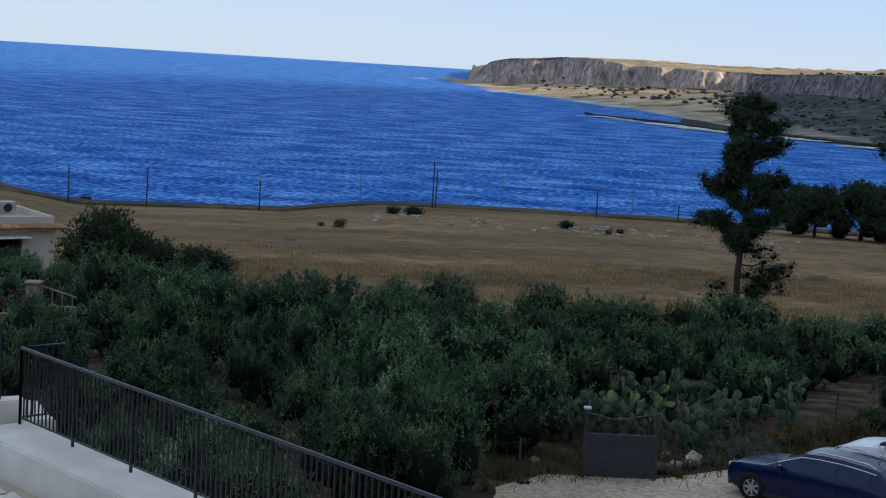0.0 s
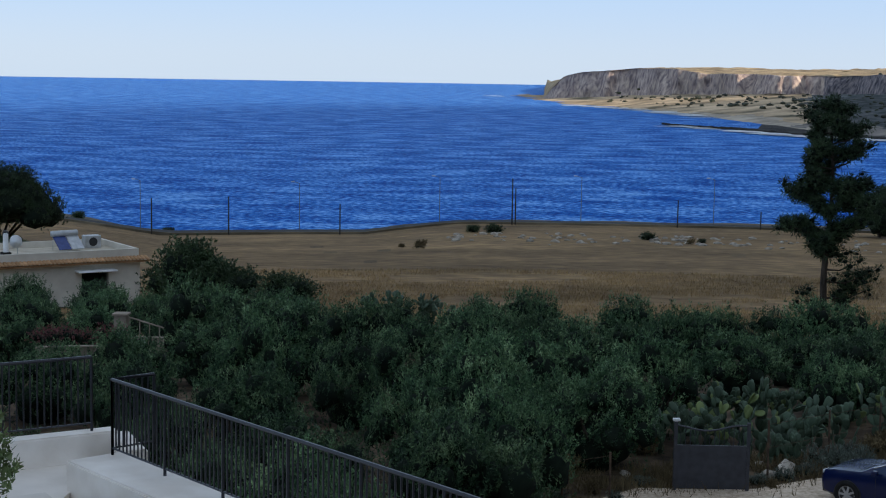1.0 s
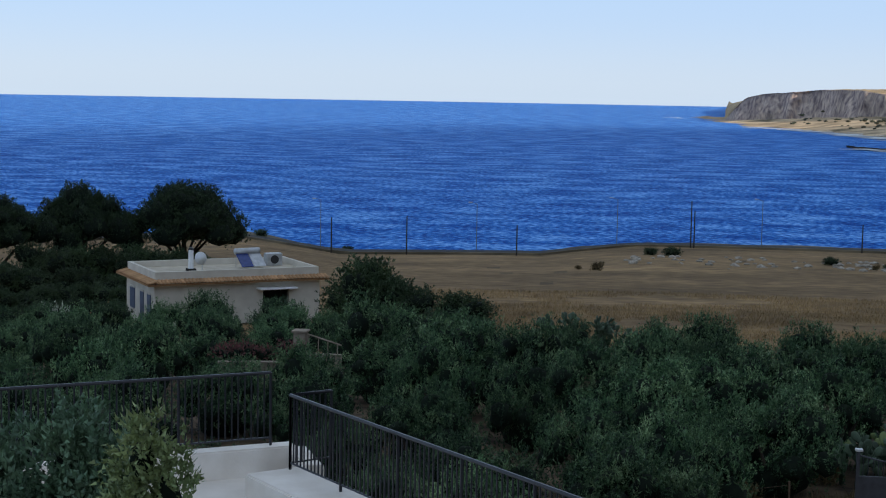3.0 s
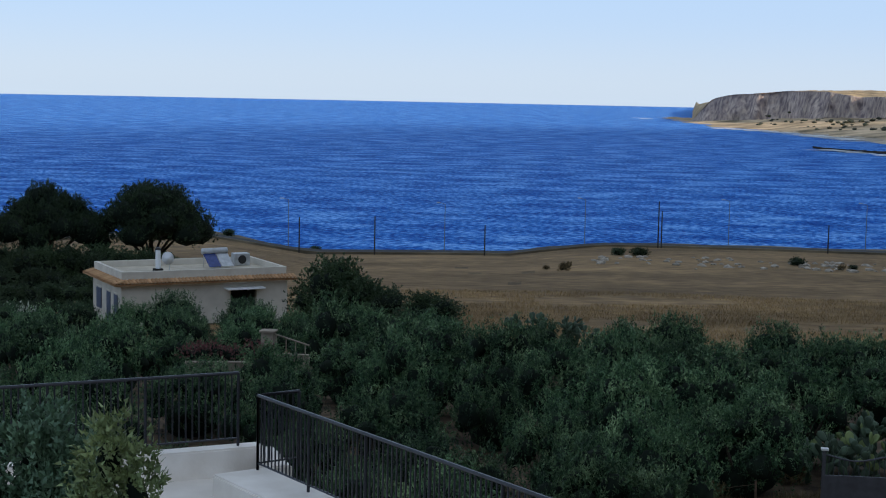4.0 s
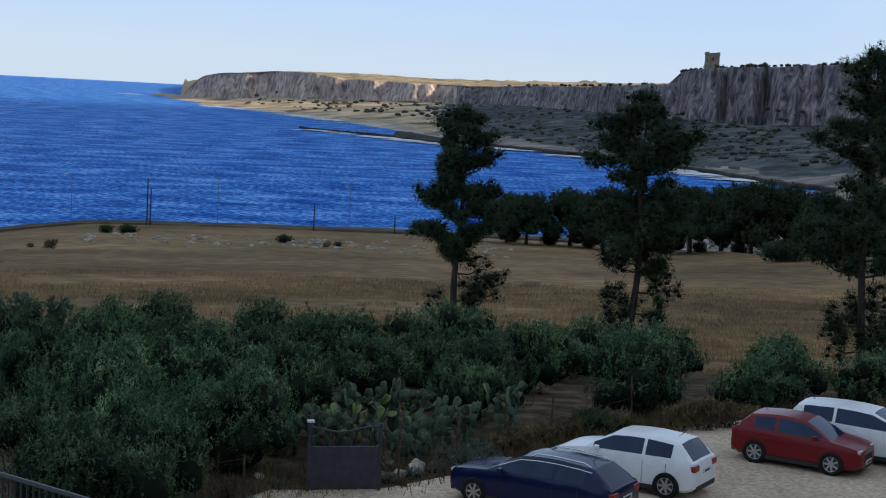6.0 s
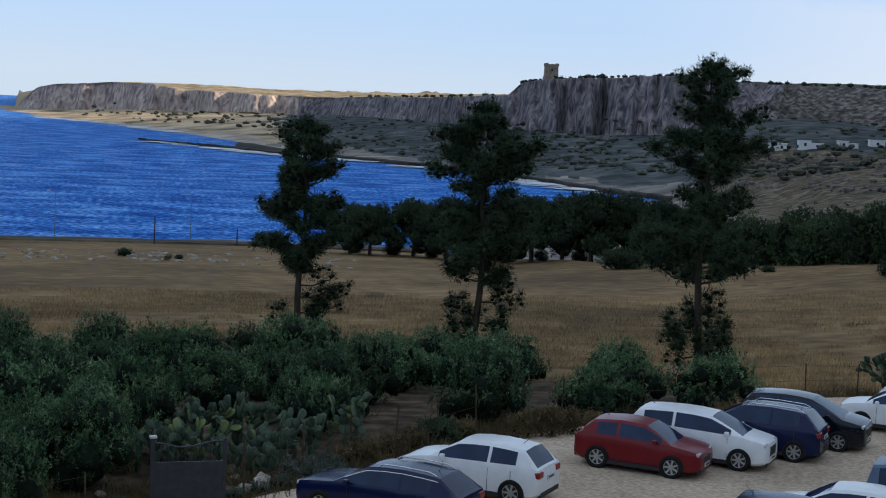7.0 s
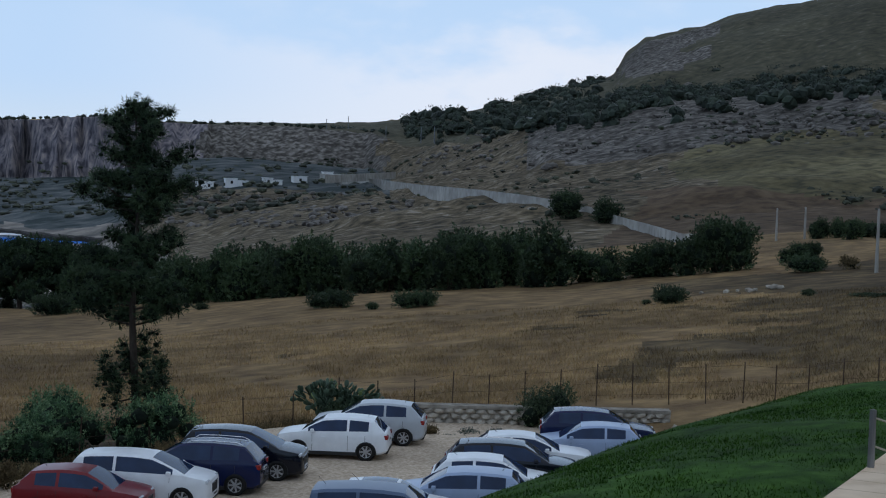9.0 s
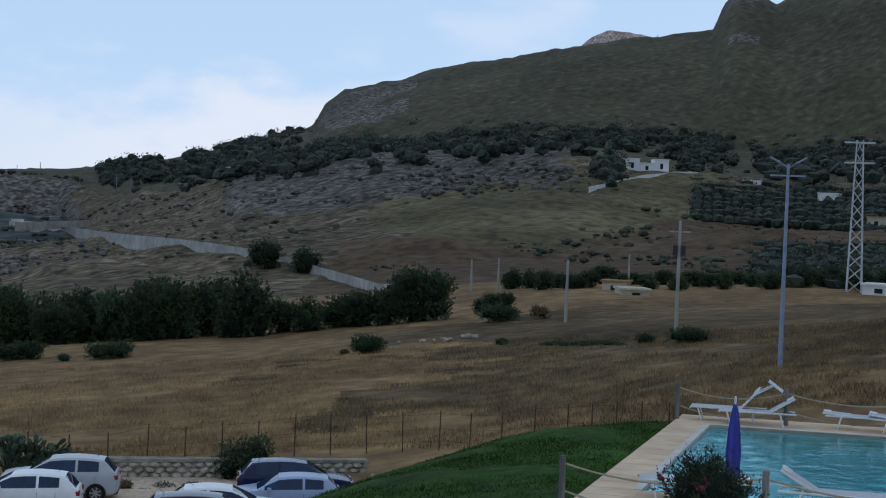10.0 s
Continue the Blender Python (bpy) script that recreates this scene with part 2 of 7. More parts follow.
    em = ring(az, (-1, -0.5), (1.4, -0.4), (4, 0.1), (20, 0.6), (30, 1.3), (35.5, 1.7), (38, 2.1), (40, 2.65), (42, 3.25), (43.15, 3.6), (43.55, 4.35), (44.2, 4.9), (48.2, 6.03), (52.3, 6.8), (57.7, 7.65), (58.05, 8.6), (58.6, 9.1), (59.3, 8.95), (59.9, 8.55), (60.4, 8.8), (64, 10.4), (66.5, 11.0), (68.5, 15), (72, 20.5), (76, 21.5), (82, 25), (105, 28), (130, 28), (145, 18), (165, -0.5))
    out.append((dm, np.where(az < 0.7, -4, np.where(az > 165, -4, lift(em, dm)))))
    out.append((dm + 400, np.where(az < 0.7, -5, np.where(az > 165, -4, lift(em * 0.55, dm + 400)))))
    out.append((4850 * one, ring(az, (-180, -6), (0, -6), (10, 5), (40, 30), (150, 30), (170, -6), (180, -6))))
    return out


def build_terrain():
    az = np.concatenate([np.arange(-180, -32, 4.0), np.arange(-32, 0, 0.5), np.arange(0, 68, 0.14), np.arange(68, 180.1, 3.0)])
    counts = [4, 6, 12, 14, 26, 8, 14, 30, 26, 10, 22, 4, 3]
    rr = rings(az)
    cols_d, cols_z, seg = [], [], []
    for k, n in enumerate(counts):
        (d0, z0), (d1, z1) = rr[k], rr[k + 1]
        for j in range(n):
            f = j / n
            g = f
            if k in (10, 11):
                g = 1 - (1 - f) ** 1.5
            cols_d.append(d0 + (d1 - d0) * f)
            cols_z.append(z0 + (z1 - z0) * g)
            seg.append(k)
    cols_d.append(rr[-1][0]), cols_z.append(rr[-1][1]), seg.append(len(counts))
    D, Z = np.array(cols_d), np.array(cols_z)
    S = np.broadcast_to(np.array(seg)[:, None], D.shape)
    A = np.broadcast_to(az, D.shape)
    X, Y = D * np.sin(np.radians(A)), D * np.cos(np.radians(A))
    land = (Z > -0.5)
    big = fnoise(X / 40, Y / 40, 4, 3)
    fine = fnoise(X / 9, Y / 9, 3, 9)
    amp = np.interp(S, [0, 2, 3, 4, 5, 6, 7, 8, 9, 10, 11, 12, 13], [0, 0, 0.03, 0.04, 0.35, 0.5, 1.0, 1.0, 1.0, 1.5, 5, 6, 2])
    rough = np.where((A > 33) & (A < 70) & (S >= 7) & (S <= 9), 2.2, amp)
    rough = np.where((A > 43) & (S == 10), 3.0, rough)
    Z = Z + np.where(land & (D > 60), rough * big * 0.9 + rough * fine * np.where(S >= 7, 0.2, 0.45), 0)
    # the cliff's face: buttresses and gullies, and a steeper upper wall
    face = (S == 8) & (A > 0.9) & (A < 35)
    gully = fnoise(A * 1.6 + 7, Z / 90, 5, 21)
    push = 15 * gully + 10 * np.abs(fnoise(A * 2.6, Z / 70, 3, 31)) + 5 * fnoise(A * 6, Z / 25, 3, 41)
    fade = np.clip(1 - np.abs(S + 0.0 - 8) * 0.9, 0, 1)
    push = push + 42 * fnoise(A * 0.55 + 3, 0 * A, 2, 55) * np.clip((13.5 - A) / 2, 0, 1)
    push = push * np.clip((31 - A) / 5, 0, 1) * np.clip((A - 0.9) / 0.9, 0, 1)
    D2 = D + np.where(face | ((S == 9) & (A > 0.9) & (A < 30)), push, 0) * np.where(S == 9, np.clip((Z > 20), 0, 1) * 0.9, 1)
    X, Y = D2 * np.sin(np.radians(A)), D2 * np.cos(np.radians(A))
    nr, nc = D.shape
    verts = np.stack([X, Y, Z], -1).reshape(-1, 3)
    i, j = np.meshgrid(np.arange(nr - 1), np.arange(nc - 1), indexing="ij")
    faces = np.stack([i * nc + j, (i + 1) * nc + j, (i + 1) * nc + j + 1, i * nc + j + 1], -1).reshape(-1, 4)[:, ::-1]
    me = bpy.data.meshes.new("ground")
    me.from_pydata(verts.tolist(), [], faces.tolist())
    slots = [M_dirt, M_grass, M_coast, M_beach, M_scrub, M_talus, M_cliff, M_plateau, M_spur, M_mount, M_grey, M_rock, M_ochre, M_fallow, M_grassd, M_shore]
    for m in slots:
        me.materials.append(m)
    fa = A[:-1, :-1] + 0.07
    fs, fd = S[:-1, :-1], D[:-1, :-1]
    wob = fnoise(X[:-1, :-1] / 60, Y[:-1, :-1] / 60, 3, 5)
    idx = np.where(fs <= 1, 0, 1)
    idx = np.where((fa < 27.5) & (fd < 66 + 2 * wob), 0, idx)
    idx = np.where((fs == 5) & (fa < 23 + wob), 2, idx)
    idx = np.where((fs == 4) & (fa < 16) & (fd > 268 + 8 * wob), 2, idx)
    # past heading 10.5 shore, scrub and cliff switch to the painted-shade materials
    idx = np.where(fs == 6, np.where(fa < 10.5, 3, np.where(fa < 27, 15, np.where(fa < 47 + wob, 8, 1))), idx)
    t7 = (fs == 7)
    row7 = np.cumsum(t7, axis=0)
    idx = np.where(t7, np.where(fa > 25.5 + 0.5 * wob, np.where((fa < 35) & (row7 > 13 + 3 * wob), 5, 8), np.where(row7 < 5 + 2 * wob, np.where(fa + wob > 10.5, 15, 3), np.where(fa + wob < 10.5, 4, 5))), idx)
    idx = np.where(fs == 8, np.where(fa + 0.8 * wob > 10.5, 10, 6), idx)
    idx = np.where((fs == 8) & (fa + 1.5 * wob > 28.5), 11, idx)
    idx = np.where((fs == 8) & (fa + 1.0 * wob > 34.6), 8, idx)
    idx = np.where(fs >= 9, np.where(fa > 24, 9, 7), idx)
    # plant cover and bare rock of the hillside, by heading and height
    fe = np.degrees(np.arctan2(Z[:-1, :-1] - 32, fd)) + 0.18 * wob
    w2 = fnoise(X[:-1, :-1] / 140, Y[:-1, :-1] / 140, 4, 15)
    hill = (fs >= 6) & (fa > 40)
    idx = np.where(hill & (fs <= 9) & (fa + 1.2 * wob > 46) & (fa < 58.5 + wob) & (fe < 2.45), 12, idx)
    idx = np.where(hill & (fs <= 9) & (fa + 1.5 * wob > 43) & (fe < np.interp(fa, [43, 48, 52, 56, 63], [-0.7, -0.4, -0.9, 0.6, 0.9])), 13, idx)
    idx = np.where(hill & (fs <= 9) & (fa < 53 + wob) & (fe > np.interp(fa, [40, 46, 53], [-0.3, 0.6, 2.0])) & (w2 > -0.15), 11, idx)
    idx = np.where((fs >= 9) & (fa > 43) & (fa < 46.5 + wob) & (fe > 3.6) & (w2 > -0.2), 11, idx)
    idx = np.where((fs >= 9) & (fa > 57.5) & (fe > np.interp(fa, [57.5, 60, 66], [7.4, 6.2, 4.6])) & (w2 + 0.35 * wob > -0.05), 11, idx)
    tuft = fnoise(X[:-1, :-1] / 7, Y[:-1, :-1] / 7, 4, 33)
    idx = np.where((fs >= 3) & (fs <= 4) & (np.clip((fa - 40) / 14, 0, 1) * np.clip((200 - fd) / 60, 0, 1) > 0.4 + 0.36 * tuft), 14, idx)
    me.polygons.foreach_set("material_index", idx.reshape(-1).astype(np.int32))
    me.polygons.foreach_set("use_smooth", np.repeat(True, len(me.polygons)))
    me.update()
    return tagged(new("ground", me), "dry grass field, rocky shore, limestone cliffs and hillside", "ground", kind="structure")


ground = build_terrain()


def ground_z(x, y):
    """Height of the land near the terrace."""
    a, d = math.degrees(math.atan2(x, y)), math.hypot(x, y)
    rr = rings(np.array([a]))
    return float(np.interp(d, [float(r[0][0]) for r in rr], [float(r[1][0]) for r in rr]))


def place(az, d):
    """A spot on the land by heading and distance from the terrace."""
    x, y = d * math.sin(radians(az)), d * math.cos(radians(az))
    return Vector((x, y, ground_z(x, y)))


# ---- sea ----
def sea_material():
    m = bpy.data.materials.new("sea_water")
    m.use_nodes = True
    t = m.node_tree
    b = t.nodes["Principled BSDF"]
    # almost no true reflection; the ramp below colours it in
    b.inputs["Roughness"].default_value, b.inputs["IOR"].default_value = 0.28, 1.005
    b.inputs["Specular IOR Level"].default_value = 0.5
    tc = t.nodes.new("ShaderNodeTexCoord")
    heights = []
    for sc, st, de in ((0.7, (0.9, 0.8, 1), 9), (0.06, (0.8, 1.2, 1), 5)):
        mp = t.nodes.new("ShaderNodeMapping")
        mp.inputs["Scale"].default_value, mp.inputs["Rotation"].default_value = st, (0, 0, 0.12)
        t.links.new(tc.outputs["Object"], mp.inputs["Vector"])
        n = t.nodes.new("ShaderNodeTexNoise")
        n.inputs["Scale"].default_value, n.inputs["Detail"].default_value = sc, de
        t.links.new(mp.outputs[0], n.inputs["Vector"])
        heights.append(n.outputs["Fac"])
    mx = t.nodes.new("ShaderNodeMath")
    mx.operation = "MULTIPLY_ADD"
    mx.inputs[1].default_value = 1.6
    t.links.new(heights[0], mx.inputs[0])
    t.links.new(heights[1], mx.inputs[2])
    # dark ripples, sky reflection and pale glints painted as base colour
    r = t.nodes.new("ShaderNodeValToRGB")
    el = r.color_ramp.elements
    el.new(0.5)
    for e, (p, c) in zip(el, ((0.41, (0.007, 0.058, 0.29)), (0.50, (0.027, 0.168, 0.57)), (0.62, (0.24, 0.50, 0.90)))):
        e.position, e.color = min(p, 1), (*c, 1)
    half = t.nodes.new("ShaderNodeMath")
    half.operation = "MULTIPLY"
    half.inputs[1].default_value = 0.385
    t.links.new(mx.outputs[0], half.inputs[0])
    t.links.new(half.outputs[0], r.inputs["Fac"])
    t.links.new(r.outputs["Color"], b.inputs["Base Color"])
    bp = t.nodes.new("ShaderNodeBump")
    bp.inputs["Strength"].default_value, bp.inputs["Distance"].default_value = 0.35, 1.6
    t.links.new(mx.outputs[0], bp.inputs["Height"])
    t.links.new(bp.outputs[0], b.inputs["Normal"])
    return m


def build_sea():
    bm = bmesh.new()
    rs = [150, 400, 900, 1800, 3200, 4890]
    vs = [[bm.verts.new((r * math.sin(a), r * math.cos(a), 0)) for a in np.linspace(-math.pi, math.pi, 361)[:-1]] for r in rs]
    for k in range(len(rs) - 1):
        for i in range(360):
            j = (i + 1) % 360
            bm.faces.new((vs[k][j], vs[k + 1][j], vs[k + 1][i], vs[k][i]))
    bmesh.ops.recalc_face_normals(bm, faces=bm.faces)
    me = bpy.data.meshes.new("sea")
    bm.to_mesh(me)
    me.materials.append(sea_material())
    if me.polygons[0].normal.z < 0:
        me.flip_normals()
    return tagged(new("sea", me), "deep blue sea with small wind waves", "sea", kind="structure")


build_sea()


# ---- helpers for building ----
def part(name, bm, material, parent=None, label="", smooth=False):
    """Links a bmesh as one mesh object, under a thing if one is given."""
    me = bpy.data.meshes.new(name)
    bm.normal_update()
    bm.to_mesh(me)
    bm.free()
    for m in material if isinstance(material, (list, tuple)) else (material,):
        me.materials.append(m)
    if smooth:
        me.polygons.foreach_set("use_smooth", [True] * len(me.polygons))
    return part_of(name, me, parent, label)


def part_of(name, me, parent=None, label=""):
    ob = new(name, me)
    if parent is not None:
        ob.parent = parent
    if label:
        ob["label"] = label
    return ob


def thing(name, m, label, category, group="", kind=""):
    ob = new(name)
    ob.matrix_world = m
    ob.empty_display_size = 0.2
    return tagged(ob, label, category, group, kind)


def bm_box(bm, x0, y0, z0, x1, y1, z1, m=None, bevel=0.0):
    vs = [bm.verts.new((x, y, z)) for z in (z0, z1) for y in (y0, y1) for x in (x0, x1)]
    fs = [bm.faces.new([vs[i] for i in q]) for q in ((0, 2, 3, 1), (4, 5, 7, 6), (0, 1, 5, 4), (2, 6, 7, 3), (0, 4, 6, 2), (1, 3, 7, 5))]
    if bevel:
        es = list({e for f in fs for e in f.edges})
        r = bmesh.ops.bevel(bm, geom=es, offset=bevel, segments=2, affect="EDGES", profile=0.5)
        vs = list({v for f in r["faces"] for v in f.verts} | {v for v in vs if v.is_valid})
    if m is not None:
        bmesh.ops.transform(bm, matrix=m, verts=[v for v in vs if v.is_valid])
    return bm


def box(*a, **k):
    return bm_box(bmesh.new(), *a, **k)


def bm_tube(bm, p0, p1, r0, r1=None, seg=8, caps=True):
    p0, p1 = Vector(p0), Vector(p1)
    r1 = r0 if r1 is None else r1
    q = (p1 - p0).to_track_quat("Z", "Y")
    rows = []
    for p, r in ((p0, r0), (p1, r1)):
        rows.append([bm.verts.new(p + q @ Vector((r * math.cos(a), r * math.sin(a), 0))) for a in (2 * math.pi * i / seg for i in range(seg))])
    for i in range(seg):
        j = (i + 1) % seg
        bm.faces.new((rows[0][i], rows[0][j], rows[1][j], rows[1][i]))
    if caps:
        bm.faces.new(rows[0][::-1])
        bm.faces.new(rows[1])
    return bm


def tube(*a, **k):
    return bm_tube(bmesh.new(), *a, **k)


def pipe(points, r, seg=8):
    """A bent round bar or rope along points."""
    bm = bmesh.new()
    rows = []
    pts = [Vector(p) for p in points]
    for i, p in enumerate(pts):
        way = (pts[min(i + 1, len(pts) - 1)] - pts[max(i - 1, 0)]).normalized()
        q = way.to_track_quat("Z", "Y")
        rows.append([bm.verts.new(p + q @ Vector((r * math.cos(a), r * math.sin(a), 0))) for a in (2 * math.pi * k / seg for k in range(seg))])
    for a, b in zip(rows, rows[1:]):
        for i in range(seg):
            j = (i + 1) % seg
            bm.faces.new((a[i], a[j], b[j], b[i]))
    bm.faces.new(rows[0][::-1])
    bm.faces.new(rows[-1])
    return bm


def prism(outline, z0, z1):
    """A slab over an outline in plan, counter-clockwise."""
    bm = bmesh.new()
    lo = [bm.verts.new((x, y, z0)) for x, y in outline]
    hi = [bm.verts.new((x, y, z1)) for x, y in outline]
    n = len(lo)
    bm.faces.new(lo[::-1])
    bm.faces.new(hi)
    for i in range(n):
        bm.faces.new((lo[i], lo[(i + 1) % n], hi[(i + 1) % n], hi[i]))
    return bm


def blob_data(rng, centre, radii, rough=0.25, level=2):
    """Points and faces of an uneven round lump."""
    bm = bmesh.new()
    bmesh.ops.create_icosphere(bm, subdivisions=level, radius=1)
    off = Vector((rng.random() * 50, rng.random() * 50, rng.random() * 50))
    v = []
    for p in bm.verts:
        s = 1 + rough * (noise.noise(p.co * 1.6 + off) + 0.6 * noise.noise(p.co * 4 + off))
        v.append((centre[0] + p.co.x * s * radii[0], centre[1] + p.co.y * s * radii[1], centre[2] + p.co.z * s * radii[2]))
    f = [[q.index for q in t.verts] for t in bm.faces]
    bm.free()
    return v, f


def leaf_quads(rng, pos, way, length, width):
    """Pointed leaves, one blade each, at positions along directions (arrays)."""
    n = len(pos)
    way = way / np.linalg.norm(way, axis=1, keepdims=True)
    side = np.cross(way, rng.normal(size=(n, 3)))
    side /= np.linalg.norm(side, axis=1, keepdims=True) + 1e-9
    L = (length * rng.uniform(0.7, 1.3, n))[:, None]
    W = (width * rng.uniform(0.7, 1.3, n))[:, None]
    v = np.stack([pos + way * L * 0.15 + side * W * 0.55, pos + way * L, pos + way * L * 0.15 - side * W * 0.55], 1).reshape(-1, 3)
    f = np.arange(3 * n).reshape(n, 3)
    return v, f


def crown_mesh(name, seed, lumps, leaf_n, length, width, upright, core_mat, leaf_mat, shell=(0.8, 1.12), drop=0.0, core=0.7, reach_k=2.8, top=0.4, low=-0.9, spread=0.4, tip_mat=None, per=9, stray=0.22):
    """A crown: inner lumps, dark to paint in the crown's inner shade, with a coat of many small leaves gathered in
    sprays. lumps: (centre, radii).
    """
    rng = np.random.default_rng(seed)
    V, F, M = [], [], []
    nv = 0
    area = np.array([r[0] * r[2] + r[0] * r[1] for _, r in lumps])
    share = (leaf_n * area / area.sum()).astype(int)
    for (c, r), n in zip(lumps, share):
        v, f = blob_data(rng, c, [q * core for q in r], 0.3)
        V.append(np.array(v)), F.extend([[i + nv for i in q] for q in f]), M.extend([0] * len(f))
        nv += len(v)
        k = max(1, n // per)
        d = rng.normal(size=(k, 3))
        d[:, 2] = np.where((d[:, 2] < low) | ((d[:, 2] < 0.1) & (rng.random(k) < top)), np.abs(d[:, 2]) + 0.25, d[:, 2])
        d /= np.linalg.norm(d, axis=1, keepdims=True)
        base = np.array(c) + d * np.array(r) * rng.uniform(*shell, (k, 1)) * (1 + 0.18 * np.sin(d[:, :1] * 7 + d[:, 1:2] * 5 + seed))
        shoot = d * (1 - upright) + np.array([0, 0, 1]) * upright + rng.normal(size=(k, 3)) * stray
        shoot[:, 2] -= drop
        shoot /= np.linalg.norm(shoot, axis=1, keepdims=True)
        reach = rng.uniform(0.6, 1.7, (k, 1, 1)) * length * reach_k
        t = rng.random((k, per, 1))
        pos = base[:, None] + shoot[:, None] * reach * t + rng.normal(size=(k, per, 3)) * length * 0.22
        way = shoot[:, None] * 0.8 + rng.normal(size=(k, per, 3)) * spread
        lv, lf = leaf_quads(rng, pos.reshape(-1, 3), way.reshape(-1, 3), length, width)
        V.append(lv), F.extend((lf + nv).tolist())
        # paler tips on upward sprays only: new growth plus painted top light
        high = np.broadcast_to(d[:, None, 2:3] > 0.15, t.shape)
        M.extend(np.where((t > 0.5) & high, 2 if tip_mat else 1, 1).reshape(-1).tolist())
        nv += len(lv)
    me = bpy.data.meshes.new(name)
    me.from_pydata(np.concatenate(V).tolist(), [], F)
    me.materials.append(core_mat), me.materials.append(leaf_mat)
    if tip_mat:
        me.materials.append(tip_mat)
    me.polygons.foreach_set("material_index", np.array(M, np.int32))
    me.polygons.foreach_set("use_smooth", np.array(M) == 0)
    me.update()
    return me


def trunk_mesh(name, paths, material):
    """A trunk and its limbs. paths: lists of (point, radius)."""
    bm = bmesh.new()
    for path in paths:
        for (p, r), (q, s) in zip(path, path[1:]):
            bm_tube(bm, p, q, r, s, 7, caps=False)
    me = bpy.data.meshes.new(name)
    bm.to_mesh(me)
    bm.free()
    me.materials.append(material)
    me.polygons.foreach_set("use_smooth", [True] * len(me.polygons))
    return me


M_bark = mat("grey_bark", two((0.03, 0.024, 0.019), (0.075, 0.058, 0.045)), 6, 0.9, 0.8, 20, stretch=(1, 1, 0.3))
# near-black green: the shade deep inside the crowns, put into the colour
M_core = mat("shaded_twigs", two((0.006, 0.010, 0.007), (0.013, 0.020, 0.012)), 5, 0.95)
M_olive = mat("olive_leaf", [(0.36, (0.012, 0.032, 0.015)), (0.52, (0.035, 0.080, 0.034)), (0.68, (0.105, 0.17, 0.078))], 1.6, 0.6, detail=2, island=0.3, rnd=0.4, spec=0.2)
# young shoots, lightened further for the sky light on crown tops
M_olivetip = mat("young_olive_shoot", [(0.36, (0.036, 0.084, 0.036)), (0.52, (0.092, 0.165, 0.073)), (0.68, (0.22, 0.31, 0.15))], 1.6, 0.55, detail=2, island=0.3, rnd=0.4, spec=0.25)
M_pine = mat("pine_needle", two((0.016, 0.032, 0.015), (0.045, 0.074, 0.032)), 1.0, 0.65, island=0.35, rnd=0.15, spec=0.25)
M_dark = mat("dark_evergreen_leaf", two((0.022, 0.044, 0.018), (0.058, 0.092, 0.038)), 0.7, 0.6, island=0.35, rnd=0.3, spec=0.3)
M_bush = mat("shrub_leaf", two((0.03, 0.05, 0.022), (0.07, 0.10, 0.045)), 1.0, 0.6, island=0.35, rnd=0.25, spec=0.3)
M_dry = mat("dry_stalks", two((0.09, 0.068, 0.036), (0.19, 0.145, 0.076)), 2, 0.9, island=0.3, rnd=0.2)

RNG = random.Random(11)


# ---- olive grove ----
def olive_source(seed, leaves, leaf):
    r = random.Random(seed)
    lumps = [((0, 0, 0.95), (1.2, 1.2, 1.05))]
    for i in range(13):
        a, q = i * 2.4 + r.random(), 1.25 * math.sqrt((i + 0.6) / 13)
        rad = r.uniform(0.34, 0.6)
        lumps.append(((math.cos(a) * q, math.sin(a) * q, 2.15 - 0.95 * q * q * r.uniform(0.55, 1.1) + r.uniform(-0.15, 0.3)), (rad, rad, rad * r.uniform(0.9, 1.35))))
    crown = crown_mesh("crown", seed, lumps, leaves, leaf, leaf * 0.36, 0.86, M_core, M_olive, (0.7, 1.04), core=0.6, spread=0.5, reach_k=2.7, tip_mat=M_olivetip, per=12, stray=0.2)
    paths = [[((0, 0, -0.3), 0.17), ((0.05, 0.03, 0.5), 0.13), ((0.02, 0.0, 1.2), 0.09)]]
    for i in range(4):
        a = i * 1.57 + r.random()
        paths.append([((0.05, 0.03, 0.5), 0.08), ((math.cos(a) * 0.5, math.sin(a) * 0.5, 1.1), 0.05), ((math.cos(a) * 0.8, math.sin(a) * 0.8, 1.7), 0.025)])
    return crown, trunk_mesh("trunk", paths, M_bark)


def in_grove(x, y):
    a, d = math.degrees(math.atan2(x, y)), math.hypot(x, y)
    far = float(np.interp(a, [-40, -22, -17, -14, -10, -5, 15, 22, 27], [84, 81, 82, 78, 71, 65, 64, 61, 56]))
    near = float(np.interp(a, [-40, -16, -5, 0, 3, 5, 9, 13, 18, 24, 27], [27, 26, 25.5, 28, 32, 42.5, 44, 45, 46.5, 51, 54]))
    return -34 < a < 27.2 and near < d < far


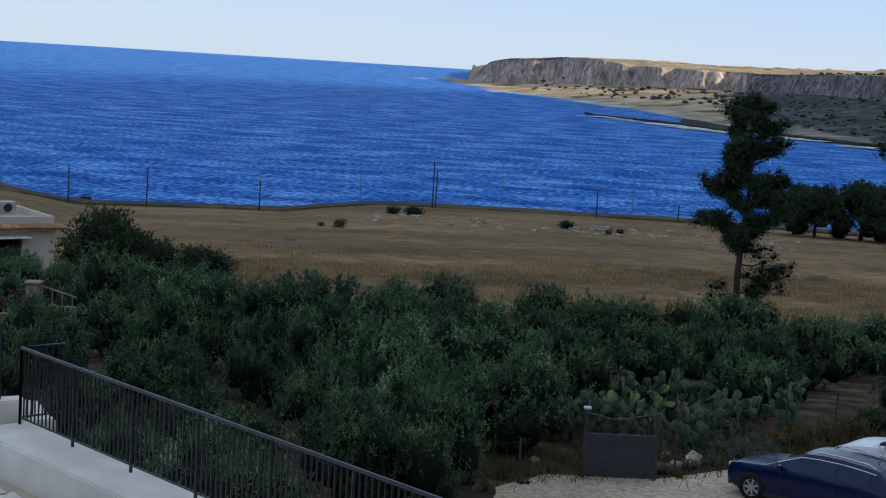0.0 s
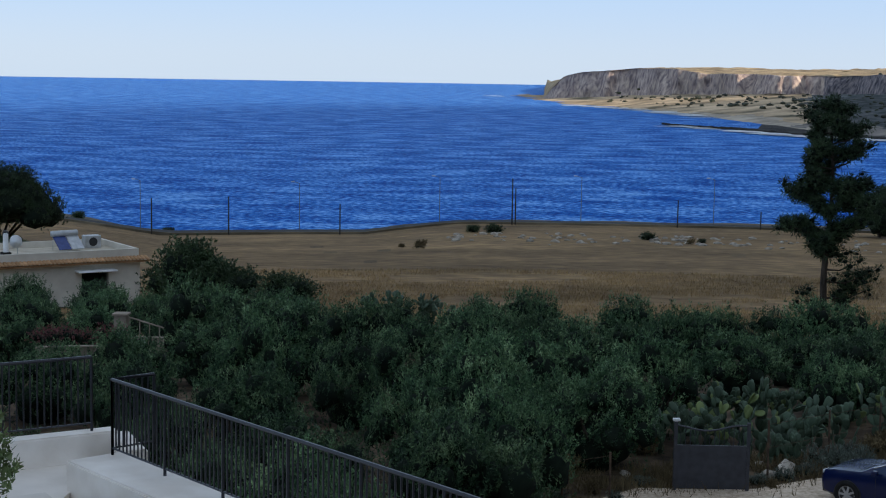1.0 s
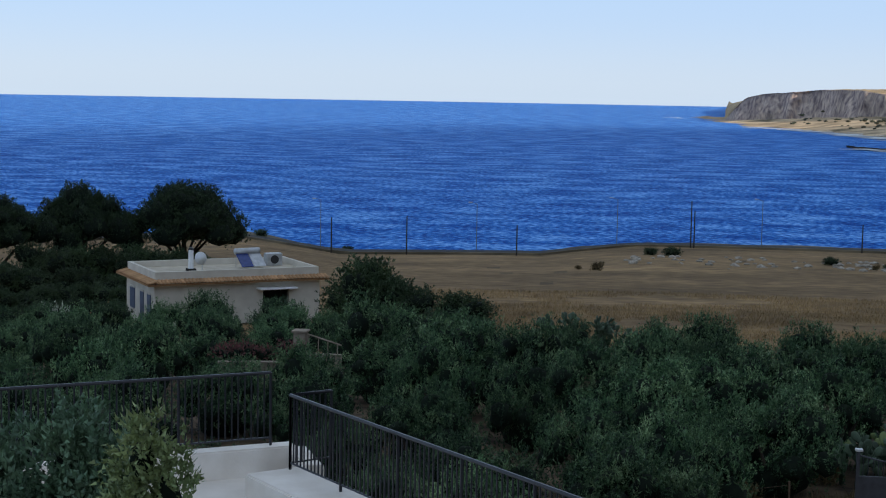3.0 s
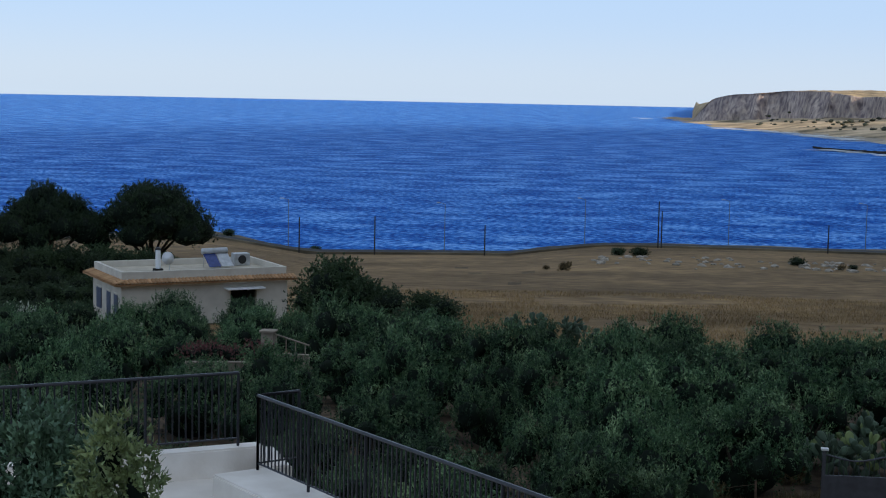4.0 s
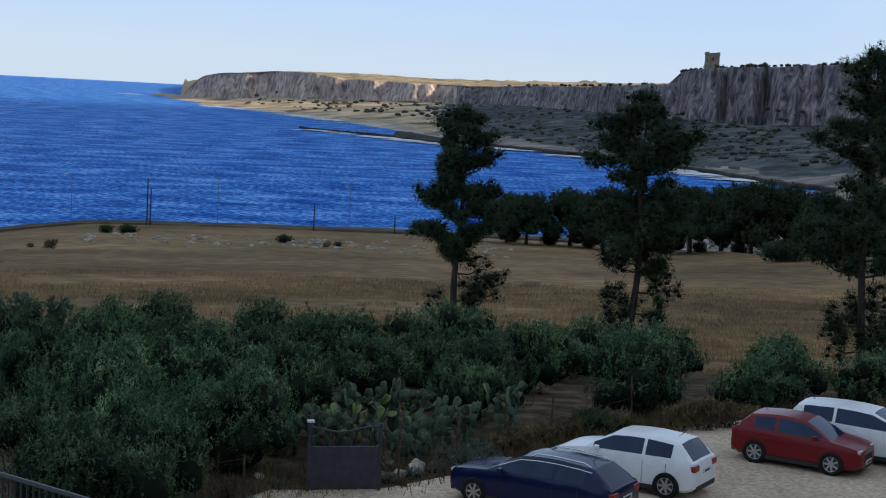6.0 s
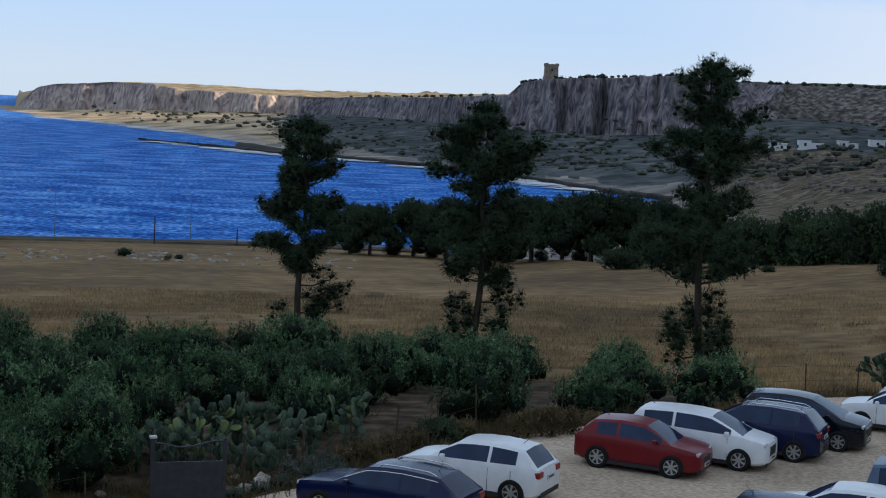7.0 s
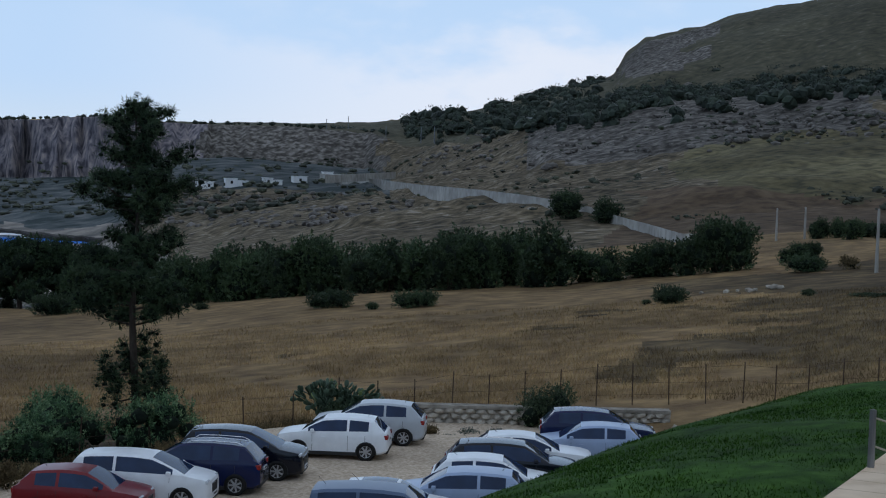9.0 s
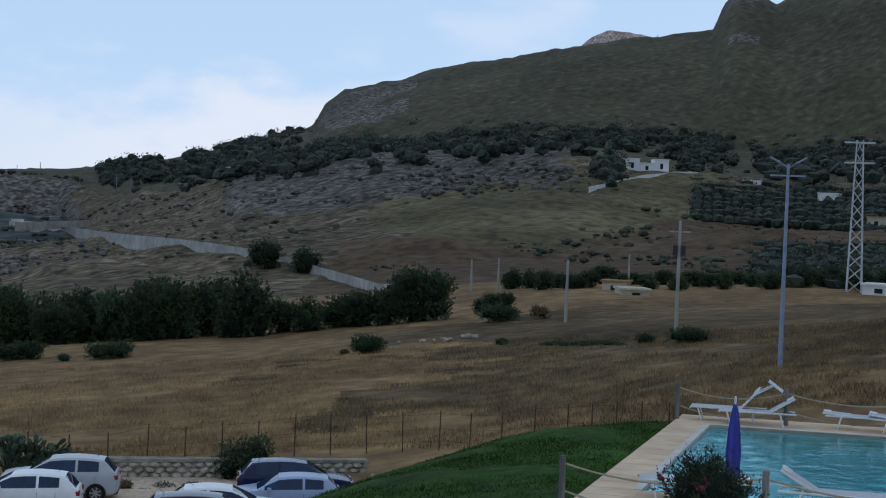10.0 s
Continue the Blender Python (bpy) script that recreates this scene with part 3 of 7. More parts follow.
OLIVES = [olive_source(s, 17500, 0.07) for s in (1, 2, 3, 4, 5)]
OLIVES_FAR = [olive_source(s, 9500, 0.095) for s in (6, 7, 8, 9, 10)]
row_turn = radians(-27)
n_olive = 0
for i in range(-25, 26):
    for j in range(0, 38):
        u, v = i * 4.0 + RNG.uniform(-0.7, 0.7), j * 4.0 + RNG.uniform(-0.7, 0.7)
        x, y = u * math.cos(row_turn) - v * math.sin(row_turn), u * math.sin(row_turn) + v * math.cos(row_turn)
        if not in_grove(x, y) or RNG.random() < 0.04:
            continue
        if math.hypot(x + 27.5, y - 87.0) < 7.2 or math.hypot(x + 14.1, y - 53.0) < 2.6 or (-15.5 < math.degrees(math.atan2(x, y)) < -14.2 and 50 < math.hypot(x, y) < 54):
            continue
        crown, trunk = (OLIVES if math.hypot(x, y) < 47 else OLIVES_FAR)[RNG.randrange(5)]
        tree = thing("olive_tree", pose(x, y, ground_z(x, y) - 0.42, 0, 0, RNG.uniform(0, 360)), "bushy grey-green olive tree in the grove", "tree", "olive trees of the grove")
        d_t = math.hypot(x, y)
        s = RNG.uniform(0.92, 1.24) * (1.0 if d_t < 50 else 0.93 if d_t < 68 else 0.86)
        a_t = math.degrees(math.atan2(x, y))
        low_t = 0.98 if a_t > 4 and d_t > 51 else 1.06
        tree.scale = (s * RNG.uniform(0.95, 1.15), s, s * low_t * RNG.uniform(0.82, 1.06))
        part_of("crown", crown, tree)
        part_of("trunk", trunk, tree)
        n_olive += 1


# ---- pines, woods and bushes ----
def needle_tufts(name, seed, centres, radius, per=70, core=True):
    """Round tufts of long needles."""
    rng = np.random.default_rng(seed)
    V, F, M, nv = [], [], [], 0
    for c, s in centres:
        # dark lump that paints shade into the heart of each tuft
        if core:
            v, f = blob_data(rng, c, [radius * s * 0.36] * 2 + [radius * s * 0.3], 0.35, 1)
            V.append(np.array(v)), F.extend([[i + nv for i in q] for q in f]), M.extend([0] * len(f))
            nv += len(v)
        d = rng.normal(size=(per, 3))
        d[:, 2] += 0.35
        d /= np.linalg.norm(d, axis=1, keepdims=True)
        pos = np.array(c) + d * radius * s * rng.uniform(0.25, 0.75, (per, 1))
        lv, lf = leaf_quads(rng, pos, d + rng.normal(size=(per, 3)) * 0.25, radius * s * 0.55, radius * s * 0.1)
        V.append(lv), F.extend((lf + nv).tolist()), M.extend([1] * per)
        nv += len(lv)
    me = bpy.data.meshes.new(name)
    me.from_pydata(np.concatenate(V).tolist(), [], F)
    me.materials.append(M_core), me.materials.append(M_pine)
    me.polygons.foreach_set("material_index", np.array(M, np.int32))
    me.update()
    return me


def tall_pine(az, d, height, spread, bare, seed, lean, shape, low):
    """A young pine with a long bare stem, a narrow crown and a few low tufted branches. bare: share of the height below the crown; shape: the crown's outline from below upwards; low: heading, height, reach and tufts of the lowest branches."""
    r = random.Random(seed)
    p = place(az, d)
    tree = thing("pine_tree", pose(p.x, p.y, p.z - 0.1), "tall slender pine with bare lower trunk at the field edge", "tree", "tall pines at the field edge")
    h = height

    def stem(z):
        return Vector((lean * z + 0.12 * math.sin(z * 0.7 + seed), 0.1 * math.cos(z * 0.6 + seed), z))

    paths = [[(stem(h * k / 14), 0.19 * (1 - 0.93 * k / 14) + 0.012) for k in range(15)]]
    tufts = []
    crown0 = bare * h

    def limb(z, a, length, rise, n, size, loose=1.0):
        root = stem(z)
        tip = root + Vector((math.cos(a) * length, math.sin(a) * length, rise))
        mid = root.lerp(tip, 0.5) + Vector((0, 0, -0.12 * length))
        paths.append([(root, 0.05), (mid, 0.035), (tip, 0.015)])
        for k in range(n):
            q = root.lerp(tip, r.uniform(0.35, 1.05)) + Vector((r.uniform(-0.3, 0.3), r.uniform(-0.3, 0.3), r.uniform(-0.2, 0.28) * loose)) * (0.5 + 0.5 * length / 2)
            tufts.append((tuple(q), size * r.uniform(0.75, 1.2)))

    z = crown0
    while z < h * 0.98:
        f = (z - crown0) / (h - crown0)
        prof = float(np.interp(f, [0, 0.08, 0.25, 0.45, 0.7, 0.88, 1.0], shape))
        for k in range(5):
            a = z * 2.4 + k * 1.257 + r.uniform(-0.5, 0.5)
            ln = spread * prof * r.uniform(0.5, 1.12)
            if r.random() < 0.24 and f < 0.85:
                continue
            limb(z + r.uniform(-0.2, 0.2), a, ln, ln * r.uniform(0.1, 0.55), max(5, int(11 * ln)), 0.8 + 0.2 * (1 - f))
        z += h * 0.05
    for k in range(6):
        tufts.append((tuple(stem(h * (0.95 + 0.015 * k)) + Vector((r.uniform(-0.16, 0.16) * (1 - k / 6), r.uniform(-0.16, 0.16) * (1 - k / 6), 0))), 0.75 - 0.05 * k))
    for a, zz, ln, n in low:
        limb(zz * h, a, spread * ln, 0.5 * ln, n * 2, 0.85, 3.2)
    part_of("trunk", trunk_mesh("trunk", paths, M_bark), tree)
    part_of("crown", needle_tufts("crown", seed, tufts, 0.40, 62), tree)
    return tree


tall_pine(11.0, 75, 11.2, 2.3, 0.36, 3, 0.0, (0.35, 0.8, 0.95, 0.85, 0.8, 0.5, 0.1), ((0.1, 0.17, 1.0, 16), (-0.3, 0.24, 0.85, 9), (0.5, 0.12, 0.8, 10), (2.9, 0.14, 0.5, 6), (-0.1, 0.29, 0.6, 3)))
tall_pine(17.6, 72, 12.2, 2.75, 0.30, 5, 0.01, (0.55, 0.85, 0.85, 0.8, 1.0, 0.45, 0.08), ((0.2, 0.24, 0.75, 12), (2.9, 0.19, 0.45, 9), (-0.5, 0.16, 0.5, 9), (3.3, 0.1, 0.5, 9), (1.6, 0.13, 0.5, 8), (0.0, 0.08, 0.5, 9)))
tall_pine(25.8, 68, 13.7, 3.0, 0.31, 8, -0.005, (0.75, 0.8, 0.6, 0.85, 0.75, 0.5, 0.2), ((0.1, 0.22, 0.4, 8), (3.0, 0.15, 0.5, 12), (-0.5, 0.13, 0.4, 9), (1.6, 0.17, 0.45, 10), (0.1, 0.09, 0.5, 10), (3.4, 0.07, 0.55, 9), (4.7, 0.12, 0.5, 8)))


def round_tree_source(seed, width, height, trunk_h, flat=0.7, leaf_mat=None, leaves=9500, leaf=0.28):
    r = random.Random(seed)
    lumps = []
    for i in range(10):
        a, q = r.uniform(0, 6.28), math.sqrt(r.random()) * width * 0.33
        lumps.append(((math.cos(a) * q, math.sin(a) * q, trunk_h + (height - trunk_h) * r.uniform(0.16, 0.72)), (width * r.uniform(0.18, 0.27),) * 2 + ((height - trunk_h) * r.uniform(0.2, 0.3),)))
    lumps.append(((0, 0, trunk_h + (height - trunk_h) * 0.5), (width * 0.3, width * 0.3, (height - trunk_h) * 0.4)))
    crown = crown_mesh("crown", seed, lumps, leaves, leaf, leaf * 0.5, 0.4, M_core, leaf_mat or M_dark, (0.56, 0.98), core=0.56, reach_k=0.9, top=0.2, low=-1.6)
    paths = [[((0, 0, -0.4), 0.22), ((0.1, 0.05, trunk_h * 0.6), 0.17), ((0.05, 0.1, trunk_h + 0.8), 0.12)]]
    for i in range(4):
        a = i * 1.6 + r.random()
        paths.append([((0.08, 0.05, trunk_h * 0.7), 0.1), ((math.cos(a) * width * 0.2, math.sin(a) * width * 0.2, trunk_h + (height - trunk_h) * 0.4), 0.05)])
    return crown, trunk_mesh("trunk", paths, M_bark)


def stand(source, name, az, d, label, category, group="", s=1.0, sz=None, turn=None, sink=0.0):
    crown, trunk = source
    p = place(az, d)
    t = thing(name, pose(p.x, p.y, p.z - sink * s, 0, 0, RNG.uniform(0, 360) if turn is None else turn), label, category, group)
    t.scale = (s, s, sz or s)
    part_of("crown", crown, t)
    if trunk:
        part_of("trunk", trunk, t)
    return t




def stone_pine_source(seed, width, height, leaves=56000, leaf=0.16, droop=0.36):
    """A broad umbrella crown in flat layers on a short forked trunk."""
    r = random.Random(seed)
    lumps = [((0, 0, height * 0.62), (width * 0.30, width * 0.30, height * 0.22))]
    for i in range(22):
        a, q = i * 2.4 + r.random() * 0.5, math.sqrt((i + 0.5) / 22)
        z = height * (0.86 - droop * q * q + r.uniform(-0.10, 0.03))
        rad = width * r.uniform(0.10, 0.16)
        lumps.append(((math.cos(a) * q * width * 0.40, math.sin(a) * q * width * 0.40, z), (rad, rad, rad * r.uniform(0.55, 0.8))))
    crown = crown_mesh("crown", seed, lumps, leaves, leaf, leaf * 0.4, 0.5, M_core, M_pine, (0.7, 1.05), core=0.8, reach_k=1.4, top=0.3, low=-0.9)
    paths = [[((0, 0, -0.5), 0.3), ((0.1, 0, height * 0.25), 0.24), ((0, 0.1, height * 0.55), 0.14)]]
    for i in range(6):
        a = i * 1.05 + r.random() * 0.4
        paths.append([((0.08, 0, height * 0.22), 0.13), ((math.cos(a) * width * 0.17, math.sin(a) * width * 0.17, height * 0.45), 0.09), ((math.cos(a) * width * 0.32, math.sin(a) * width * 0.32, height * 0.58), 0.04)])
    return crown, trunk_mesh("trunk", paths, M_bark)


STONE = [stone_pine_source(s, 11.0, 8.2) for s in (23, 24)]
UMBRELLA = [stone_pine_source(s, 9.6, 8.0, 16000, 0.3, 0.62) for s in (21, 22, 27)]
GARDEN = [round_tree_source(s, 7.0, 6.0, 0.0, 0.7, M_dark, 30000, 0.17) for s in (25, 26)]
WOOD = [round_tree_source(s, 7.4, 6.2, 0.0) for s in (31, 32, 33)]
TALLW = [round_tree_source(s, 5.2, 7.2, 0.0) for s in (41, 42)]

# beside the flat-roofed house
stand(STONE[0], "umbrella_pine", -22.75, 122, "dark broad-crowned stone pine behind the house", "tree", "stone pines behind the house", 0.86, 1.0)
stand(STONE[1], "umbrella_pine", -19.2, 124, "dark broad-crowned stone pine behind the house", "tree", "stone pines behind the house", 1.0, 1.02)
stand(STONE[0], "umbrella_pine", -25.9, 118, "dark broad-crowned stone pine behind the house", "tree", "stone pines behind the house", 0.9)
stand(GARDEN[0], "garden_tree", -12.5, 84, "dense dark garden tree beside the house", "tree", "", 0.9, 0.84, sink=0.7)
stand(GARDEN[1], "garden_tree", -11.0, 82, "dense dark garden tree beside the house", "tree", "", 0.75, 0.6, sink=0.7)
stand(GARDEN[0], "garden_tree", -9.2, 80, "dense dark garden tree at the grove edge", "tree", "", 0.62, 0.42)

for az, d, s, sz in ((-25.6, 92, 0.55, 0.42), (-24.2, 96, 0.6, 0.42), (-22.9, 99, 0.5, 0.4), (-21.6, 97, 0.45, 0.36), (-25.2, 105, 0.7, 0.6), (-23.4, 108, 0.6, 0.5), (-21.2, 106, 0.6, 0.45), (-27.0, 98, 0.7, 0.55),
                     (-26.5, 88, 0.45, 0.34), (-24.8, 87, 0.4, 0.3), (-23.3, 89, 0.4, 0.32), (-22.0, 88, 0.34, 0.28), (-19.8, 108, 0.5, 0.4), (-18.6, 110, 0.5, 0.36), (-24.2, 114, 0.8, 0.72), (-23.0, 115, 0.8, 0.75), (-21.8, 116, 0.8, 0.72), (-20.6, 117, 0.8, 0.72), (-19.5, 117, 0.8, 0.68), (-18.6, 118, 0.6, 0.5)):
    stand(GARDEN[RNG.randrange(2)], "scrub_tree", az, d, "low dark evergreen scrub around the house", "tree", "scrub around the house", s, sz, sink=0.8)

# the grove of pines on the shore side of the field
def coast_back(a):
    return float(np.interp(a, [12, 18, 26], [246, 226, 196]))


for az, d, s in ((12.6, 236, 0.85), (13.4, 232, 0.95), (15.2, 236, 1.1), (16.4, 228, 1.12), (17.8, 222, 1.1), (19.4, 216, 1.1), (20.6, 210, 1.12), (21.9, 204, 1.15), (23.2, 205, 1.0), (24.4, 198, 0.95), (25.4, 190, 0.85)):
    stand(UMBRELLA[RNG.randrange(3)], "pine_tree", az + RNG.uniform(-0.2, 0.2), d, "dark pine with exposed trunk in the shore wood", "tree", "trees of the shore wood", s * RNG.uniform(1.0, 1.15))
for az in (13.0, 14.3, 15.8, 17.2, 18.6, 19.9, 21.3, 22.6, 23.8, 24.8):
    stand(WOOD[RNG.randrange(3)], "shore_tree", az, coast_back(az), "dark low tree between the shore pines", "tree", "trees of the shore wood", RNG.uniform(0.4, 0.6), RNG.uniform(0.3, 0.5), sink=0.8)
# the belt of trees beyond the field
az = 23.5
while az < 40.6:
    h = float(np.interp(az, [24, 28, 32, 35, 37, 39, 41], [0.95, 0.95, 1.0, 0.85, 1.05, 1.1, 1.05]))
    for k in range(2):
        dd = float(np.interp(az, [24, 30, 36, 42], [190, 166, 158, 158])) + k * 14 + RNG.uniform(-3, 5)
        src = (WOOD + TALLW)[RNG.randrange(5)]
        stand(src, "evergreen_tree", az + RNG.uniform(-0.4, 0.4), dd, "dark dense evergreen tree beyond the dry field", "tree", "tree belt beyond the field", h * RNG.uniform(0.9, 1.15), sink=0.8)
    az += 0.85
for az, d, s, sz in ((42.2, 160, 0.72, 0.72), (43.2, 158, 0.75, 0.7), (44.3, 160, 0.8, 0.7), (45.2, 158, 0.75, 0.75), (46.2, 158, 0.8, 0.8), (47.2, 158, 0.85, 1.12), (47.9, 160, 0.8, 0.95), (41.6, 330, 1.3, 1.3), (43.0, 320, 1.1, 1.1), (49.9, 165, 0.5, 0.42), (50.5, 168, 0.45, 0.4)):
    stand(WOOD[RNG.randrange(3)], "evergreen_tree", az, d, "dark dense evergreen tree beyond the dry field", "tree", "tree belt beyond the field", s, sz, sink=0.8)
# shrubs around the far houses and by the lane at the foot of the hill
az = 50.8
while az < 67:
    stand(WOOD[RNG.randrange(3)], "hedge_tree", az, 205 + RNG.uniform(-8, 20), "low dark tree in the hedge at the foot of the hill", "tree", "hedge at the foot of the hill", RNG.uniform(0.38, 0.72), RNG.uniform(0.35, 0.6))
    az += 0.55


def bush_source(seed, width, height, leaf_mat, leaves=4200, leaf=0.12, upright=0.45, core=0.56):
    r = random.Random(seed)
    lumps = [((0, 0, height * 0.42), (width * 0.36, width * 0.36, height * 0.42))]
    for i in range(5):
        a = i * 1.26 + r.random()
        lumps.append(((math.cos(a) * width * 0.28, math.sin(a) * width * 0.28, height * r.uniform(0.3, 0.62)), (width * r.uniform(0.18, 0.26),) * 2 + (height * r.uniform(0.28, 0.38),)))
    return crown_mesh("bush", seed, lumps, leaves, leaf, leaf * 0.38, upright, M_core, leaf_mat, (0.6, 1.05), core=core, reach_k=1.8, top=0.25, low=-1.4)


def bush(me, name, az, d, label, s=1.0, sz=None, group="", category="bush"):
    p = place(az, d)
    ob = new(name, me)
    ob.matrix_world = pose(p.x, p.y, p.z - 0.22 * s, 0, 0, RNG.uniform(0, 360))
    ob.scale = (s, s, sz or s)
    return tagged(ob, label, category, group)


B1, B2 = bush_source(51, 2.0, 1.5, M_dark), bush_source(52, 2.0, 1.5, M_bush)
B3 = bush_source(53, 2.0, 1.6, M_dry, 1600, 0.2, 0.8, 0.3)
B4 = bush_source(54, 2.0, 1.9, M_bush, 6000, 0.085, 0.55)
for az, d, s, m in ((-1.95, 215, 1.05, B1), (-1.15, 213, 1.25, B1), (4.55, 196, 1.0, B1), (6.5, 190, 0.6, B2), (-3.9, 165, 0.75, B3), (-4.6, 170, 0.4, B3), (6.1, 185, 0.5, B3), (-16.4, 285, 1.3, B1), (-13.2, 255, 1.0, B1),
                    (22.8, 172, 2.3, B1), (23.3, 173, 1.6, B1), (32.6, 135, 1.3, B1), (33.2, 134, 1.5, B1), (34.5, 130, 0.6, B2), (35.8, 130, 1.3, B1), (36.4, 131, 1.3, B1), (28.2, 155, 0.7, B2),
                    (45.5, 119, 1.3, B1), (45.4, 118, 1.0, B1), (44.6, 119, 0.4, B2), (50.4, 118, 0.55, B2), (50.2, 147, 1.7, B1), (50.6, 148, 1.2, B1), (51.8, 147, 1.0, B3), (55.7, 111, 0.7, B2), (57.1, 108, 1.1, B1), (57.6, 108, 0.9, B1)):
    bush(m, "field_bush", az, d, "low dark rounded bush standing in dry grass" if m is not B3 else "dry brown tussock standing in the field", s, s * 0.85, "bushes of the field")
for k in range(13):
    bush(B1 if k % 3 else B2, "field_bush", 52.2 + k * 0.21 + RNG.uniform(-0.1, 0.1), 114 - k * 0.2 + RNG.uniform(-1.2, 1.2), "flat dark bush in a low line across the field", RNG.uniform(0.45, 0.8), RNG.uniform(0.2, 0.34), "bushes of the field")
for az, d, s in ((18.7, 54, 1.0), (28.2, 56.5, 0.75), (16.4, 45.5, 0.7), (33.6, 61, 0.9)):
    bush(B2, "roadside_bush", az, d, "green shrub beside the wire fence", s, s, "shrubs by the fence")
bush(B4, "lot_bush", 41.0, 61.0, "rounded green bush at the car park wall", 1.25, 1.1)


# ---- car park ----
def paint(name, c, rough=0.3):
    return mat(name, two(tuple(q * 0.92 for q in c), c), 3, rough, coat=0.22, rnd=0.0, spec=0.25)


M_white = paint("white_car_paint", (0.86, 0.87, 0.88))
M_silver = paint("silver_car_paint", (0.46, 0.48, 0.50))
M_navy = paint("navy_car_paint", (0.004, 0.010, 0.055), 0.2)
M_blue = paint("blue_grey_car_paint", (0.10, 0.14, 0.22))
M_red = paint("red_car_paint", (0.18, 0.007, 0.011))
M_black = paint("black_car_paint", (0.006, 0.008, 0.015), 0.12)
M_pale = paint("pale_blue_car_paint", (0.34, 0.42, 0.58))
M_trim = mat("black_plastic_trim", two((0.014, 0.014, 0.015), (0.024, 0.024, 0.025)), 20, 0.6)
M_glass = mat("car_window_glass", two((0.008, 0.020, 0.055), (0.014, 0.034, 0.085)), 1.5, 0.02, spec=0.34)
M_tyre = mat("tyre_rubber", two((0.012, 0.012, 0.012), (0.024, 0.023, 0.022)), 12, 0.85)
M_alloy = mat("alloy_wheel", two((0.42, 0.43, 0.45), (0.55, 0.56, 0.58)), 4, 0.35, metal=0.7)
M_lampred = mat("tail_lamp_red", two((0.22, 0.01, 0.01), (0.32, 0.018, 0.015)), 6, 0.2)
M_lampclear = mat("headlamp_lens", two((0.45, 0.47, 0.5), (0.6, 0.62, 0.64)), 6, 0.15)
M_plate = mat("plate_white", two((0.55, 0.56, 0.58), (0.66, 0.67, 0.68)), 6, 0.5)
M_chrome = mat("chrome_strip", two((0.6, 0.61, 0.63), (0.7, 0.71, 0.72)), 4, 0.2, metal=0.9)


def loft(rows):
    """Skin over cross-sections with equal numbers of points, closed at both ends."""
    bm = bmesh.new()
    vs = [[bm.verts.new(p) for p in r] for r in rows]
    n = len(vs[0])
    for a, b in zip(vs, vs[1:]):
        for i in range(n):
            j = (i + 1) % n
            bm.faces.new((a[i], a[j], b[j], b[i]))
    bm.faces.new(vs[0][::-1])
    bm.faces.new(vs[-1])
    bmesh.ops.recalc_face_normals(bm, faces=bm.faces)
    return bm


def wheel_meshes():
    def spun(profile, seg=20):
        bm = bmesh.new()
        rows = [[bm.verts.new((r * math.cos(a), y, r * math.sin(a))) for a in (2 * math.pi * i / seg for i in range(seg))] for y, r in profile]
        for a, b in zip(rows, rows[1:]):
            for i in range(seg):
                bm.faces.new((a[i], a[(i + 1) % seg], b[(i + 1) % seg], b[i]))
        return bm
    ty = spun([(-0.09, 0.2), (-0.1, 0.26), (-0.085, 0.312), (0.085, 0.312), (0.1, 0.26), (0.09, 0.2), (0.03, 0.2)])
    rim = spun([(0.095, 0.002), (0.095, 0.04), (0.07, 0.065)], 10)
    for k in range(7):
        a = 2 * math.pi * k / 7
        m = Matrix.Rotation(-a, 4, "Y")
        bm_box(rim, 0.04, 0.066, -0.024, 0.205, 0.09, 0.024, m)
    lip = spun([(0.03, 0.19), (0.085, 0.19), (0.09, 0.205), (0.06, 0.212)], 20)
    me = bpy.data.meshes.new("lip")
    lip.to_mesh(me)
    rim.from_mesh(me)
    bpy.data.meshes.remove(me)
    well = spun([(0.06, 0.001), (0.06, 0.2)], 16)
    out = []
    for nm, bm, m in (("tyre", ty, M_tyre), ("rim", rim, M_alloy), ("brake_well", well, M_trim)):
        bmesh.ops.recalc_face_normals(bm, faces=bm.faces)
        me = bpy.data.meshes.new(nm)
        bm.to_mesh(me)
        bm.free()
        me.materials.append(m)
        me.polygons.foreach_set("use_smooth", [nm == "tyre"] * len(me.polygons))
        out.append(me)
    return out


WHEEL = wheel_meshes()


